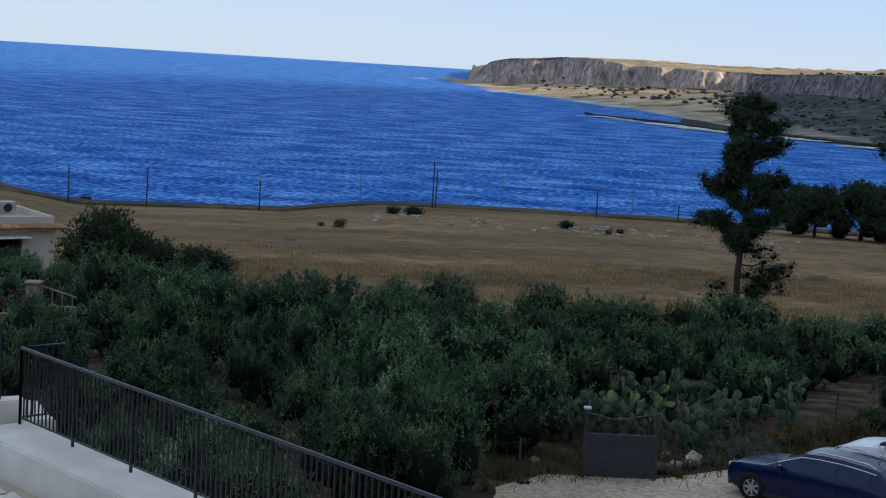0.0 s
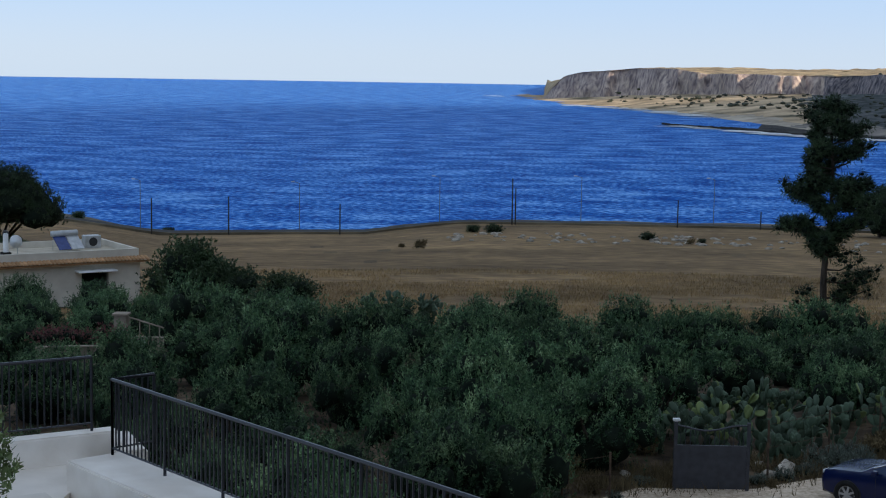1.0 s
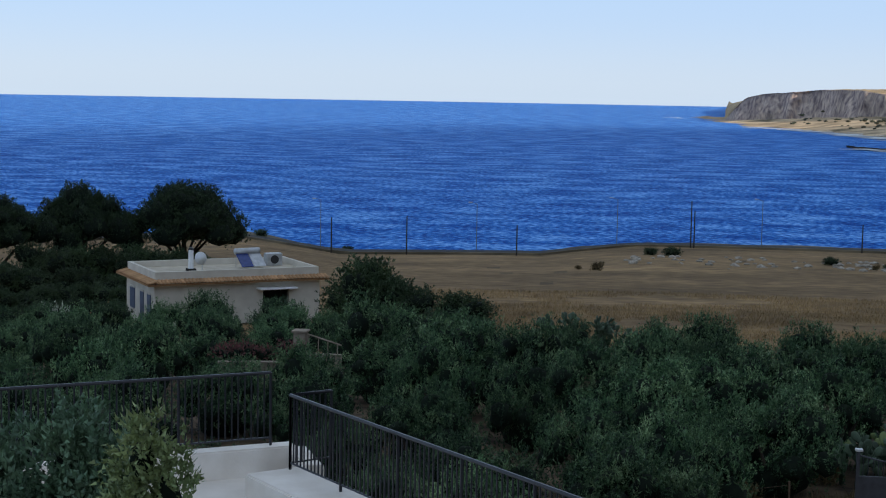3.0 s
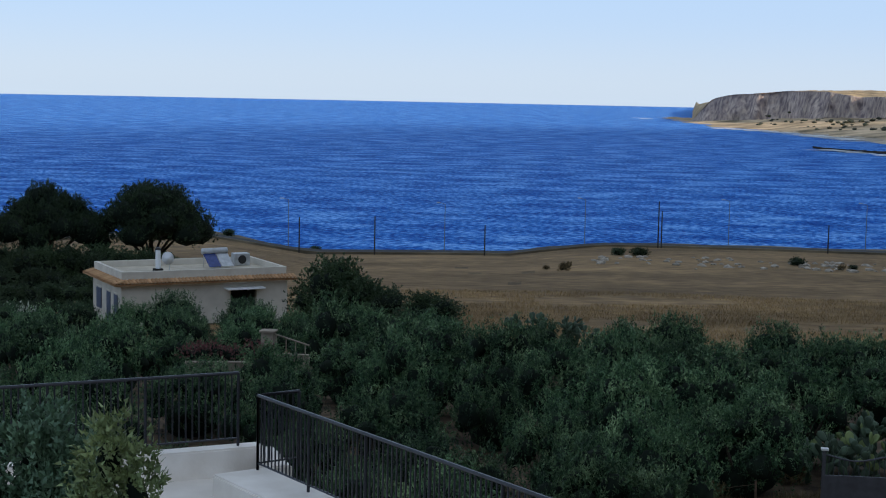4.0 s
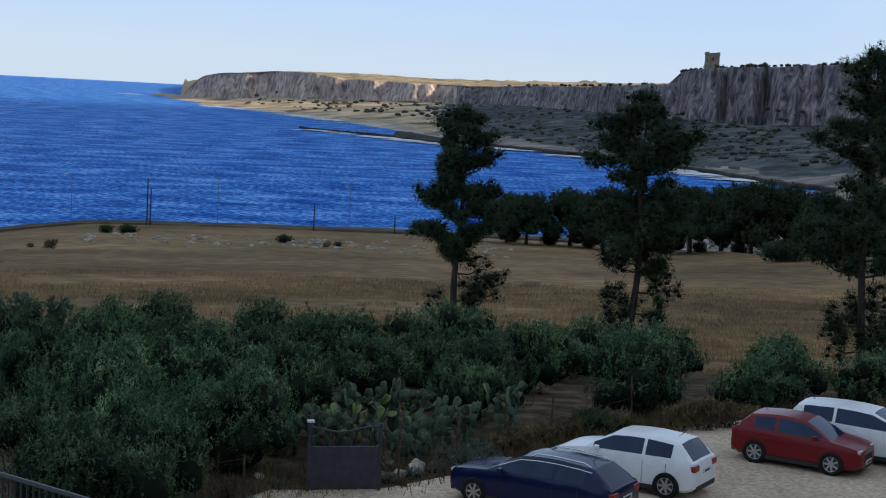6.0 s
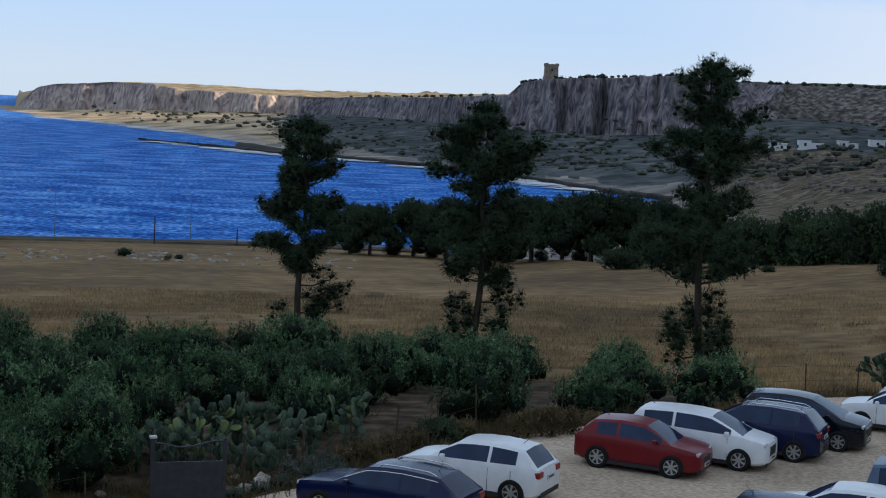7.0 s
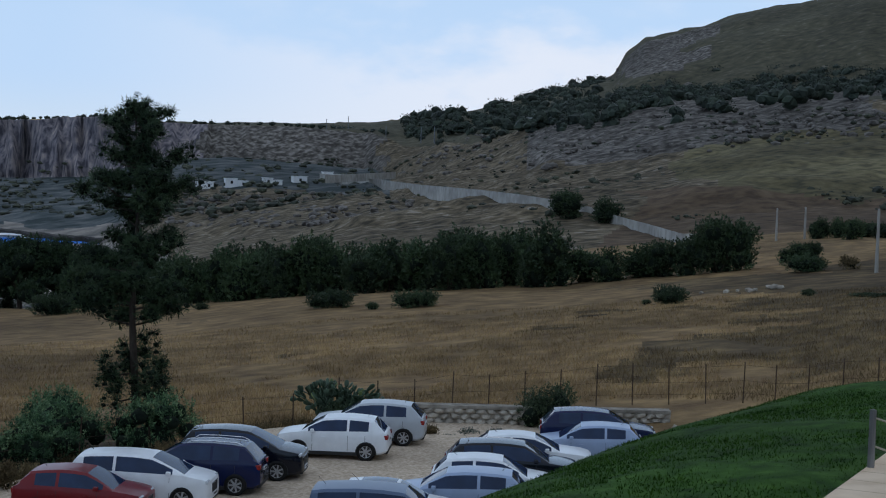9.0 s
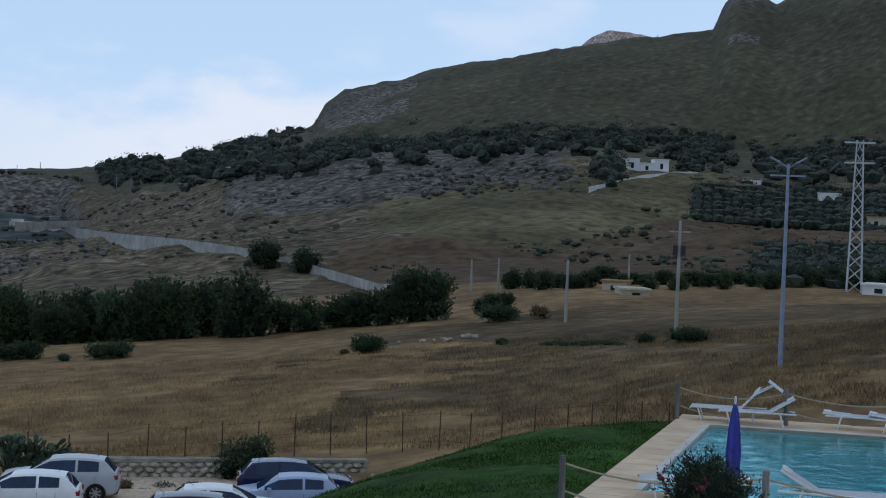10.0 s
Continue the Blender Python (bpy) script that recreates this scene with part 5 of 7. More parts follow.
for x, y, sd in ((33.6, 52.2, 24), (34.2, 51.9, 25), (33.9, 52.4, 21), (34.5, 51.5, 22), (34.0, 51.7, 23)):
    prickly_pear(x, y, 1.9, 0.45, sd, 1)
BG = bush_source(61, 1.6, 0.9, mat("grey_green_weed", two((0.07, 0.09, 0.07), (0.14, 0.165, 0.13)), 2, 0.7, island=0.25, rnd=0.2), 2200, 0.08, 0.75, 0.5)
BD = bush_source(62, 1.2, 1.1, M_dry, 1500, 0.15, 0.9, 0.25)
for az, d, s, m in ((11.4, 40.5, 0.9, BG), (12.3, 41.2, 0.8, BG), (12.0, 40.6, 0.8, BG), (13.6, 42.5, 0.7, BD), (12.9, 42.0, 0.6, BD), (14.6, 43.5, 0.6, BD), (15.6, 44.2, 0.7, BD), (19.5, 47.0, 0.8, BD), (20.4, 47.4, 0.9, BD), (21.2, 48.0, 0.8, BD), (22.2, 48.5, 0.7, BD), (17.5, 46.5, 0.6, BD), (24.5, 50.5, 0.7, BD), (4.6, 41, 0.7, BD), (27.0, 53.5, 0.7, BD),
                    (2.0, 38.5, 0.5, BD), (1.5, 36.0, 0.35, BG), (2.8, 36.6, 0.4, BD), (3.6, 36.2, 0.3, BG), (4.6, 37.6, 0.4, BG), (0.8, 37.4, 0.5, BD), (8.9, 38.4, 0.4, BG), (9.8, 39.0, 0.45, BG), (10.6, 39.6, 0.5, BG), (9.4, 38.0, 0.25, BD), (2.2, 35.4, 0.25, BD), (36.8, 58.2, 0.55, BD), (38.2, 58.6, 0.6, BG), (39.2, 58.8, 0.5, BG), (37.5, 58.0, 0.4, BG)):
    bush(m, "weed_clump", az, d, "grey-green weeds at the fence foot" if m is BG else "dry yellow weeds at the fence foot", s, s, "weeds by the fence", "weeds")


def fence_straw():
    """Dry stalks standing along the fence between the grove and the car park."""
    rng = np.random.default_rng(41)
    line = np.array([(1.5, 37.5), (6.2, 38.9), (9.4, 41.2), (14.2, 44.6), (19.8, 48.2), (27.0, 51.6), (34.0, 53.4)])
    n = 26000
    seg = rng.integers(0, len(line) - 1, n)
    f = rng.random((n, 1))
    xy = line[seg] * (1 - f) + line[seg + 1] * f + rng.normal(size=(n, 2)) * np.array([0.5, 0.75])
    keep = fnoise(xy[:, 0] / 1.6, xy[:, 1] / 1.6, 3, 6) > -0.25
    xy = xy[keep]
    pos = np.stack([xy[:, 0], xy[:, 1], [ground_z(x, y) - 0.03 for x, y in xy]], 1)
    v, q = leaf_quads(rng, pos, rng.normal(size=(len(pos), 3)) * 0.4 + np.array([0, 0, 1]), 0.36, 0.022)
    me = bpy.data.meshes.new("fence_straw")
    me.from_pydata(v.tolist(), [], q.tolist())
    me.materials.append(M_dry)
    return tagged(new("fence_straw", me), "dry yellow stalks along the wire fence", "grass", kind="stuff")


fence_straw()


# ---- lawn, pool and deck ----
M_lawn = mat("lawn_grass", [(0.3, (0.010, 0.030, 0.003)), (0.5, (0.024, 0.064, 0.006)), (0.7, (0.044, 0.095, 0.012))], 2.2, 0.9, 0.9, 30, detail=9, big=0.3, big_scale=0.25)
M_deck = mat("sand_coloured_paving", two((0.60, 0.43, 0.28), (0.74, 0.56, 0.39)), 1.5, 0.8, 0.3, 30, big=0.12, big_scale=0.4)
U, NRM = Vector((0.902, 0.432, 0)), Vector((-0.432, 0.902, 0))
P0 = Vector((14.0, 12.4, 0))


def lawn():
    bm = bmesh.new()
    rows = []
    for i in range(70):
        s = -4 + i * 0.385
        crest = float(np.interp(s, [-4, 0, 10, 14, 20.6, 24, 29], [9.5, 9.0, 7.5, 6.8, 3.9, 2.2, 1.0]))
        zc = float(np.interp(s, [-4, 0, 10, 14, 20.0, 22.6], [25.0, 25.2, 25.75, 26.1, 26.85, 26.0]))
        zd = float(np.interp(s, [-4, 20.8, 22.6], [27.42, 27.42, 26.2]))
        row = []
        for k in range(34):
            f = k / 22
            t = crest * f if f <= 1 else crest + (f - 1) * 8.5
            if f <= 1:
                z = zd + (zc - zd) * f * f
            else:
                g = (f - 1) * 22 / 11
                z = zc + (21.6 - zc) * g * (0.75 + 0.25 * g)
            p = P0 + U * s + NRM * t
            w = 0.09 * noise.noise(Vector((p.x * 0.45, p.y * 0.45, 1))) + 0.035 * noise.noise(Vector((p.x * 1.9, p.y * 1.9, 5)))
            row.append(bm.verts.new((p.x, p.y, z + (w if k else 0))))
        rows.append(row)
    for a, b in zip(rows, rows[1:]):
        for k in range(len(a) - 1):
            bm.faces.new((a[k], b[k], b[k + 1], a[k + 1]))
    return tagged(part("lawn", bm, M_lawn, smooth=True), "mown green lawn on the bank beside the pool", "lawn", kind="structure")


lawn()


def lawn_tufts():
    """Short blades over the bank, so that its edge is not smooth."""
    rng = np.random.default_rng(5)
    n = 42000
    s, f = rng.uniform(-3, 21.2, n), rng.uniform(0.0, 1.08, n)
    crest = np.interp(s, [-4, 0, 10, 14, 20.6, 24, 29], [9.5, 9.0, 7.5, 6.8, 3.9, 2.2, 1.0])
    zc = np.interp(s, [-4, 0, 10, 14, 20.0, 22.6], [25.0, 25.2, 25.75, 26.1, 26.85, 26.0])
    t = crest * np.minimum(f, 1) + np.maximum(f - 1, 0) * 8.5
    z = 27.42 + (zc - 27.42) * np.minimum(f, 1) ** 2 - np.maximum(f - 1, 0) * 6
    pos = np.stack([P0.x + U.x * s + NRM.x * t, P0.y + U.y * s + NRM.y * t, z - 0.02], 1)
    way = rng.normal(size=(n, 3)) * 0.6 + np.array([0, 0, 1])
    v, q = leaf_quads(rng, pos, way, 0.075, 0.02)
    me = bpy.data.meshes.new("lawn_blades")
    me.from_pydata(v.tolist(), [], q.tolist())
    me.materials.append(mat("grass_blade", two((0.016, 0.048, 0.005), (0.045, 0.100, 0.012)), 0.8, 0.8, island=0.35, spec=0.1))
    return tagged(new("lawn_blades", me), "short green grass blades of the lawn", "grass", kind="stuff")


lawn_tufts()

FAR = Vector((33.0, 21.5, 0))
FW = Vector((0.47, -0.883, 0))
deck = thing("pool_deck", Matrix(), "sand-coloured paved deck around the pool", "deck", kind="structure")
LEFT_IN, FAR_IN = 0.85, 0.75


def q2(p):
    return (p.x, p.y)


A0, A1 = P0 - U * 6, FAR
pool_fl = FAR - U * LEFT_IN * 0.8 + FW * 0.95
pool_nl = P0 + U * 9.6 + FW * 0.95
pool_fr = pool_fl + FW * 16
pool_nr = pool_nl + FW * 16
part("deck_side", prism([q2(A0), q2(A0 + FW * 0.95), q2(FAR + FW * 0.95), q2(FAR)][::1], 27.0, 27.5), M_deck, deck)
part("deck_far", prism([q2(pool_fl), q2(pool_fr), q2(FAR + FW * 17 + U * 1.4), q2(FAR + FW * 0.95 + U * 1.4)], 27.0, 27.496), M_deck, deck)
part("deck_far_corner", prism([q2(FAR), q2(FAR + FW * 0.95), q2(FAR + FW * 0.95 + U * 1.4), q2(FAR + U * 1.4)], 27.0, 27.492), M_deck, deck)
part("deck_near", prism([q2(A0 + FW * 0.95), q2(A0 + FW * 17), q2(pool_nr), q2(pool_nl)], 27.0, 27.494), M_deck, deck)
M_joint = mat("paving_joint", two((0.46, 0.34, 0.23), (0.56, 0.42, 0.29)), 5, 0.9)
for k in range(34):
    p = A0 + U * (k * 0.8 + 0.4)
    if (p - A0).length < (FAR - A0).length:
        part("paving_joint", prism([q2(p), q2(p + FW * 0.95), q2(p + FW * 0.95 + U * 0.012), q2(p + U * 0.012)], 27.49, 27.5025), M_joint, deck)

pool = thing("swimming_pool", Matrix(), "turquoise swimming pool with pale shallow ledge", "pool", kind="structure")
M_basin = mat("pool_lining", two((0.015, 0.38, 0.44), (0.03, 0.48, 0.55)), 0.6, 0.6)
M_ledge = mat("pale_pool_ledge", two((0.66, 0.74, 0.75), (0.78, 0.84, 0.84)), 1.2, 0.5)
part("basin", prism([q2(pool_nl), q2(pool_nr), q2(pool_fr), q2(pool_fl)], 26.2, 27.05), M_basin, pool)
# widened at the near end so its pale colour also carries sky reflection
part("ledge", prism([q2(pool_nl + FW * 0.02), q2(pool_nl + FW * 3.0), q2(pool_fl + FW * 0.8), q2(pool_fl + FW * 0.02)], 27.05, 27.40), M_ledge, pool)


def water_material():
    m = mat("pool_water", two((0.22, 0.80, 0.86), (0.34, 0.88, 0.92)), 0.5, 0.04, 0.12, 2.0, spec=0.5)
    b = m.node_tree.nodes["Principled BSDF"]
    b.inputs["Transmission Weight"].default_value, b.inputs["IOR"].default_value = 0.88, 1.16
    return m


wtr = part("water", prism([q2(pool_nl), q2(pool_nr), q2(pool_fr), q2(pool_fl)], 27.42, 27.44), water_material(), pool)
wtr.visible_shadow = False
M_curb = mat("pale_pool_edge", two((0.5, 0.47, 0.42), (0.62, 0.59, 0.54)), 3, 0.6)
part("pool_edge", prism([q2(pool_fl - U * 0.0), q2(pool_fr), q2(pool_fr + U * 0.18), q2(pool_fl + U * 0.18)], 27.3, 27.51), M_curb, pool)
part("pool_edge", prism([q2(pool_nl - FW * 0.16), q2(pool_nl), q2(pool_fl), q2(pool_fl - FW * 0.16)], 27.3, 27.512), M_curb, pool)

# posts and rope round the deck
M_post = mat("weathered_grey_wood", two((0.12, 0.115, 0.11), (0.24, 0.23, 0.215)), 5, 0.9, 0.6, 30, stretch=(1, 1, 0.2))
M_rope = mat("natural_rope", two((0.30, 0.26, 0.19), (0.42, 0.37, 0.28)), 30, 0.9, 0.5, 60)
rope_posts = [FAR + U * 0.3, FAR + FW * 2.7 + U * 0.35, FAR + FW * 6.2 + U * 0.5, FAR + FW * 9.7 + U * 0.6]
near_posts = [Vector((20.2, 15.3, 0)), Vector((21.7, 12.4, 0)), Vector((23.2, 9.4, 0))]


def rope_fence(posts, label):
    f = thing("rope_fence", Matrix(), label, "fence")
    for p in posts:
        part("post", tube((p.x, p.y, 27.4), (p.x, p.y, 28.42), 0.06, 0.055, 10), M_post, f)
    for a, b in zip(posts, posts[1:]):
        for zz, sag in ((28.3, 0.22), (27.85, 0.24)):
            part("rope", pipe([(a.x + (b.x - a.x) * t, a.y + (b.y - a.y) * t, zz - sag * 4 * t * (1 - t)) for t in np.linspace(0, 1, 14)], 0.018, 6), M_rope, f)
    return f


rope_fence(rope_posts, "grey wooden posts with slack rope at the pool's far side")
rope_fence(near_posts, "grey wooden posts with slack rope beside the lawn")

M_lounger = mat("white_lounger_frame", two((0.62, 0.63, 0.65), (0.74, 0.75, 0.76)), 4, 0.4)
M_sling = mat("pale_grey_sling", two((0.42, 0.44, 0.48), (0.55, 0.57, 0.60)), 30, 0.8)


def lounger(p, turn, back=25.0, sling=None, canopy=False):
    c = thing("sun_lounger", pose(p.x, p.y, 27.5, 0, 0, turn), "white sun lounger with pale fabric on the deck", "lounger", "sun loungers round the pool")
    for s in (1, -1):
        part("side_rail", pipe([(-0.95, 0.3 * s, 0.30), (-0.9, 0.3 * s, 0.33), (0.35, 0.3 * s, 0.33), (0.95, 0.3 * s, 0.33)], 0.022, 6), M_lounger, c)
        for x in (-0.75, 0.55):
            part("leg", pipe([(x, 0.3 * s, 0.33), (x + 0.06, 0.31 * s, 0.15), (x + 0.1, 0.31 * s, 0.0)], 0.02, 6), M_lounger, c)
    part("seat", box(-0.93, -0.29, 0.335, 0.32, 0.29, 0.352), sling or M_sling, c)
    m = pose(0.32, 0, 0.345, 0, -back, 0)
    b = part("backrest", box(0, -0.29, -0.01, 0.68, 0.29, 0.012, m), sling or M_sling, c)
    for s in (1, -1):
        part("backrest_rail", tube(m @ Vector((0, 0.3 * s, 0)), m @ Vector((0.7, 0.3 * s, 0)), 0.02, 0.02, 6), M_lounger, b)
    part("headrest", box(0.5, -0.2, 0.012, 0.68, 0.2, 0.05, m, bevel=0.012), M_lounger, c)
    if canopy:
        mm = pose(0.95, 0, 0.62, 0, -38, 0)
        part("shade_arm", tube((0.66, 0.3, 0.72), (1.12, 0.3, 0.98), 0.018, 0.018, 6), M_lounger, c)
        part("shade_arm", tube((0.66, -0.3, 0.72), (1.12, -0.3, 0.98), 0.018, 0.018, 6), M_lounger, c)
        part("sun_shade", box(-0.1, -0.3, 0, 0.34, 0.3, 0.03, pose(1.05, 0, 1.0, 0, 35, 0), bevel=0.008), M_lounger, c)
    return c


ang = math.degrees(math.atan2(FW.y, FW.x))
lounger(FAR + FW * 1.25 + U * 0.55, ang, 48, canopy=True)
lounger(FAR + FW * 2.0 + U * 0.05, ang + 4, 32)
lounger(FAR + FW * 4.6 + U * 0.4, ang + 178, 4)
lounger(FAR + FW * 5.7 + U * 0.2, ang + 176, 8)
lounger(P0 + U * 9.2 + FW * 1.9, ang + 10, 2)
lounger(pool_nl + FW * 3.4 - U * 0.75, ang + 178, 30)

# folded parasol
M_parasol = mat("blue_parasol_cloth", two((0.02, 0.03, 0.22), (0.04, 0.06, 0.36)), 2, 0.8, 0.5, 12, stretch=(4, 4, 0.5))
pp = Vector((21.55, 12.92, 0))
par = thing("parasol", pose(pp.x, pp.y, 27.5), "folded blue parasol standing by the pool", "parasol")
part("pole", tube((0, 0, 0), (0, 0, 2.05), 0.022, 0.022, 8), M_metal, par)
part("base", tube((0, 0, 0), (0, 0, 0.09), 0.24, 0.2, 16), M_stone, par)
rows = []
for z, r in ((0.72, 0.10), (0.8, 0.125), (1.2, 0.135), (1.6, 0.10), (1.85, 0.06), (1.98, 0.02)):
    rows.append([(r * (1 + 0.22 * math.cos(6 * a)) * math.cos(a), r * (1 + 0.22 * math.cos(6 * a)) * math.sin(a), z) for a in (2 * math.pi * i / 36 for i in range(36))])
rows = [[(x * 0.78, y * 0.78, z) for x, y, z in q] for q in rows]
part("canopy", loft(rows), M_parasol, par, "folded blue canopy", smooth=True)
par.scale = (0.95, 0.95, 0.99)
part("finial", tube((0, 0, 1.97), (0, 0, 2.08), 0.022, 0.012, 8), M_white, par)

# oleander in front of the pool
M_flower = mat("dark_red_flower", two((0.055, 0.006, 0.012), (0.11, 0.012, 0.020)), 6, 0.7, island=0.3)
op = Vector((17.1, 10.7, 0))
ole = thing("oleander", pose(op.x, op.y, 27.2), "dark green oleander shrub with red flowers", "shrub")
r = random.Random(4)
lumps = [((r.uniform(-0.35, 0.35), r.uniform(-0.35, 0.35), r.uniform(0.7, 1.55)), (0.36, 0.36, 0.44)) for _ in range(13)]
part_of("leaves", crown_mesh("leaves", 77, lumps, 14000, 0.07, 0.018, 0.5, M_core, M_dark, (0.65, 1.1), core=0.78, reach_k=1.8), ole)
part_of("stems", trunk_mesh("stems", [[((0, 0, -0.2), 0.04), ((math.cos(k) * 0.2, math.sin(k) * 0.2, 0.6), 0.025), ((math.cos(k) * 0.35, math.sin(k) * 0.35, 1.3), 0.01)] for k in range(7)], M_bark), ole)
ole.scale = (1.0, 1.0, 1.0)
fl = [((r.uniform(-0.55, 0.55), r.uniform(-0.5, 0.5), r.uniform(0.9, 1.95)), (0.06, 0.06, 0.05)) for _ in range(20)]
for k, one in enumerate(fl):
    part_of("flower", crown_mesh("flower", 78 + k, [one], 27, 0.04, 0.03, 0.3, M_flower, M_flower, (0.6, 1.3)), ole)


# ---- terrace, railings and shrubs in front ----
M_render = mat("off_white_render", two((0.76, 0.69, 0.61), (0.86, 0.80, 0.73)), 2.0, 0.85, 0.25, 25, big=0.12, big_scale=0.6)
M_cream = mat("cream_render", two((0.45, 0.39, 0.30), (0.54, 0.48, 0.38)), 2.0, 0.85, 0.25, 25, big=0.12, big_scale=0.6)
M_tile = mat("pale_terrace_tile", two((0.68, 0.61, 0.53), (0.79, 0.72, 0.64)), 1.2, 0.7, 0.2, 20, big=0.1, big_scale=0.7, rnd=0.07)
M_rail = mat("black_painted_iron", two((0.006, 0.007, 0.012), (0.013, 0.014, 0.022)), 8, 0.35, spec=0.5)

C1, C2 = Vector((-5.32, 19.5, 26.97)), Vector((3.4, 10.4, 26.97))
R1 = (C2 - C1).normalized()
RN = Vector((-R1.y, R1.x, 0))


def iron_railing(pts, label, height=1.0, gap=0.095, posts=1.35):
    f = thing("iron_railing", Matrix(), label, "railing")
    part("top_rail", pipe([p + Vector((0, 0, height)) for p in pts], 0.024, 6), M_rail, f)
    part("bottom_rail", pipe([p + Vector((0, 0, 0.09)) for p in pts], 0.014, 6), M_rail, f)
    for a, b in zip(pts, pts[1:]):
        n = max(2, round((b - a).length / gap))
        every = max(1, round(posts / gap))
        for k in range(n + 1):
            p = a.lerp(b, k / n)
            if k % every == 0 or k == n:
                part("post", tube(p - Vector((0, 0, 0.02)), p + Vector((0, 0, height)), 0.021, 0.021, 6), M_rail, f)
            else:
                part("baluster", tube(p + Vector((0, 0, 0.09)), p + Vector((0, 0, height)), 0.012, 0.012, 5), M_rail, f)
    return f


iron_railing([C1 + RN * 0.62, C1, C2], "black iron railing with close upright bars on a white wall")
B1p, B2p = Vector((-5.95, 20.75, 27.0)), Vector((-10.5, 17.68, 27.0))
iron_railing([B1p, B2p], "black iron railing along the terrace's back wall", 1.02)

terrace = thing("terrace", Matrix(), "white-rendered terrace with low walls and pale floor", "terrace", kind="structure")


def strip(p, q, w0, w1, z0, z1, material, name, side=None):
    d = (q - p).normalized()
    n = side or Vector((-d.y, d.x, 0))
    pts = [q2(p + n * w0), q2(q + n * w0), q2(q + n * w1), q2(p + n * w1)]
    area = sum(pts[i][0] * pts[(i + 1) % 4][1] - pts[(i + 1) % 4][0] * pts[i][1] for i in range(4))
    bm = prism(pts if area > 0 else pts[::-1], z0, z1)
    bmesh.ops.bevel(bm, geom=list(bm.edges), offset=0.025, segments=2, affect="EDGES")
    return part(name, bm, material, terrace)


strip(C1 - R1 * 0.1, C2 + R1 * 2, -0.62, 0.20, 21.5, 26.97, M_render, "parapet_wall", RN)
BD_ = (B2p - B1p).normalized()
strip(B1p - BD_ * 0.35, B2p, -0.14, 0.16, 21.5, 26.98, M_render, "back_parapet", Vector((BD_.y, -BD_.x, 0)))
strip(B1p - BD_ * 0.35, B1p - BD_ * 0.35 + (C1 - B1p) * 0.85, -0.1, 0.18, 21.5, 26.94, M_render, "end_parapet")
floor_pts = [q2(C1 - RN * 0.6), q2(B1p), q2(B2p), (-14, 9), (-6, 8)]
part("terrace_floor", prism(floor_pts[::1], 21.5, 26.58), M_tile, terrace)
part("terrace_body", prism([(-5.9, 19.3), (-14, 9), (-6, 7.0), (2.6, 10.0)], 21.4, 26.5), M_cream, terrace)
for i in range(9):
    for j in range(7):
        p = Vector((-6.0, 19.2, 0)) - R1 * 0 + BD_ * (0.2 + i * 0.62) + R1 * (0.1 + j * 0.62) * 0.9 - Vector((0.1, 0.9, 0))
        tl = part("floor_tile", box(0.005, 0.005, 0, 0.6, 0.6, 0.012), M_tile, terrace)
        tl.matrix_basis = pose(p.x, p.y, 26.582, 0, 0, math.degrees(math.atan2(BD_.y, BD_.x)) + 180)

M_young = mat("yellow_green_leaf", two((0.14, 0.19, 0.07), (0.25, 0.30, 0.12)), 2, 0.6, island=0.3)
M_shrubl = mat("grey_green_shrub_leaf", two((0.042, 0.095, 0.050), (0.13, 0.21, 0.115)), 1.6, 0.6, island=0.35)


def terrace_shrub(az, d, z0, lumps, leaf_mat, label, leaves, leaf, upright, seed):
    x, y = d * math.sin(radians(az)), d * math.cos(radians(az))
    t = thing("shrub", pose(x, y, z0), label, "shrub")
    part_of("leaves", crown_mesh("leaves", seed, lumps, leaves, leaf, leaf * 0.5, upright, M_core, leaf_mat, (0.5, 1.05), reach_k=1.8, core=0.5), t)
    part_of("stems", trunk_mesh("stems", [[((0, 0, -0.1), 0.04), ((math.cos(k * 1.3) * 0.15, math.sin(k * 1.3) * 0.15, 0.7), 0.025), ((math.cos(k * 1.3) * 0.3, math.sin(k * 1.3) * 0.3, 1.4), 0.01)] for k in range(5)], M_bark), t)


terrace_shrub(-23.6, 14.0, 26.6, [((-0.4, 0, 0.9), (0.6, 0.6, 0.9)), ((0.25, 0.1, 1.3), (0.5, 0.5, 0.85)), ((-0.8, 0.2, 1.5), (0.45, 0.4, 0.7)), ((0.0, 0.2, 1.9), (0.35, 0.35, 0.5)), ((0.55, 0, 0.8), (0.4, 0.4, 0.7))], M_shrubl, "tall dark green shrub on the terrace", 26000, 0.075, 0.6, 91)
terrace_shrub(-20.5, 13.2, 26.6, [((0, 0, 0.6), (0.3, 0.3, 0.6)), ((0.12, 0, 1.2), (0.3, 0.26, 0.5)), ((-0.14, 0, 1.6), (0.28, 0.24, 0.45)), ((0.18, 0, 1.9), (0.22, 0.2, 0.4)), ((-0.05, 0, 2.2), (0.2, 0.18, 0.35))], M_young, "pale yellow-green shrub on the terrace", 7000, 0.07, 0.4, 92)
terrace_shrub(-16.3, 11.5, 26.6, [((0, 0, 0.6), (0.16, 0.16, 0.5)), ((0.1, 0.1, 0.9), (0.14, 0.14, 0.3))], M_young, "small yellow-green shrub at the terrace edge", 700, 0.07, 0.5, 93)

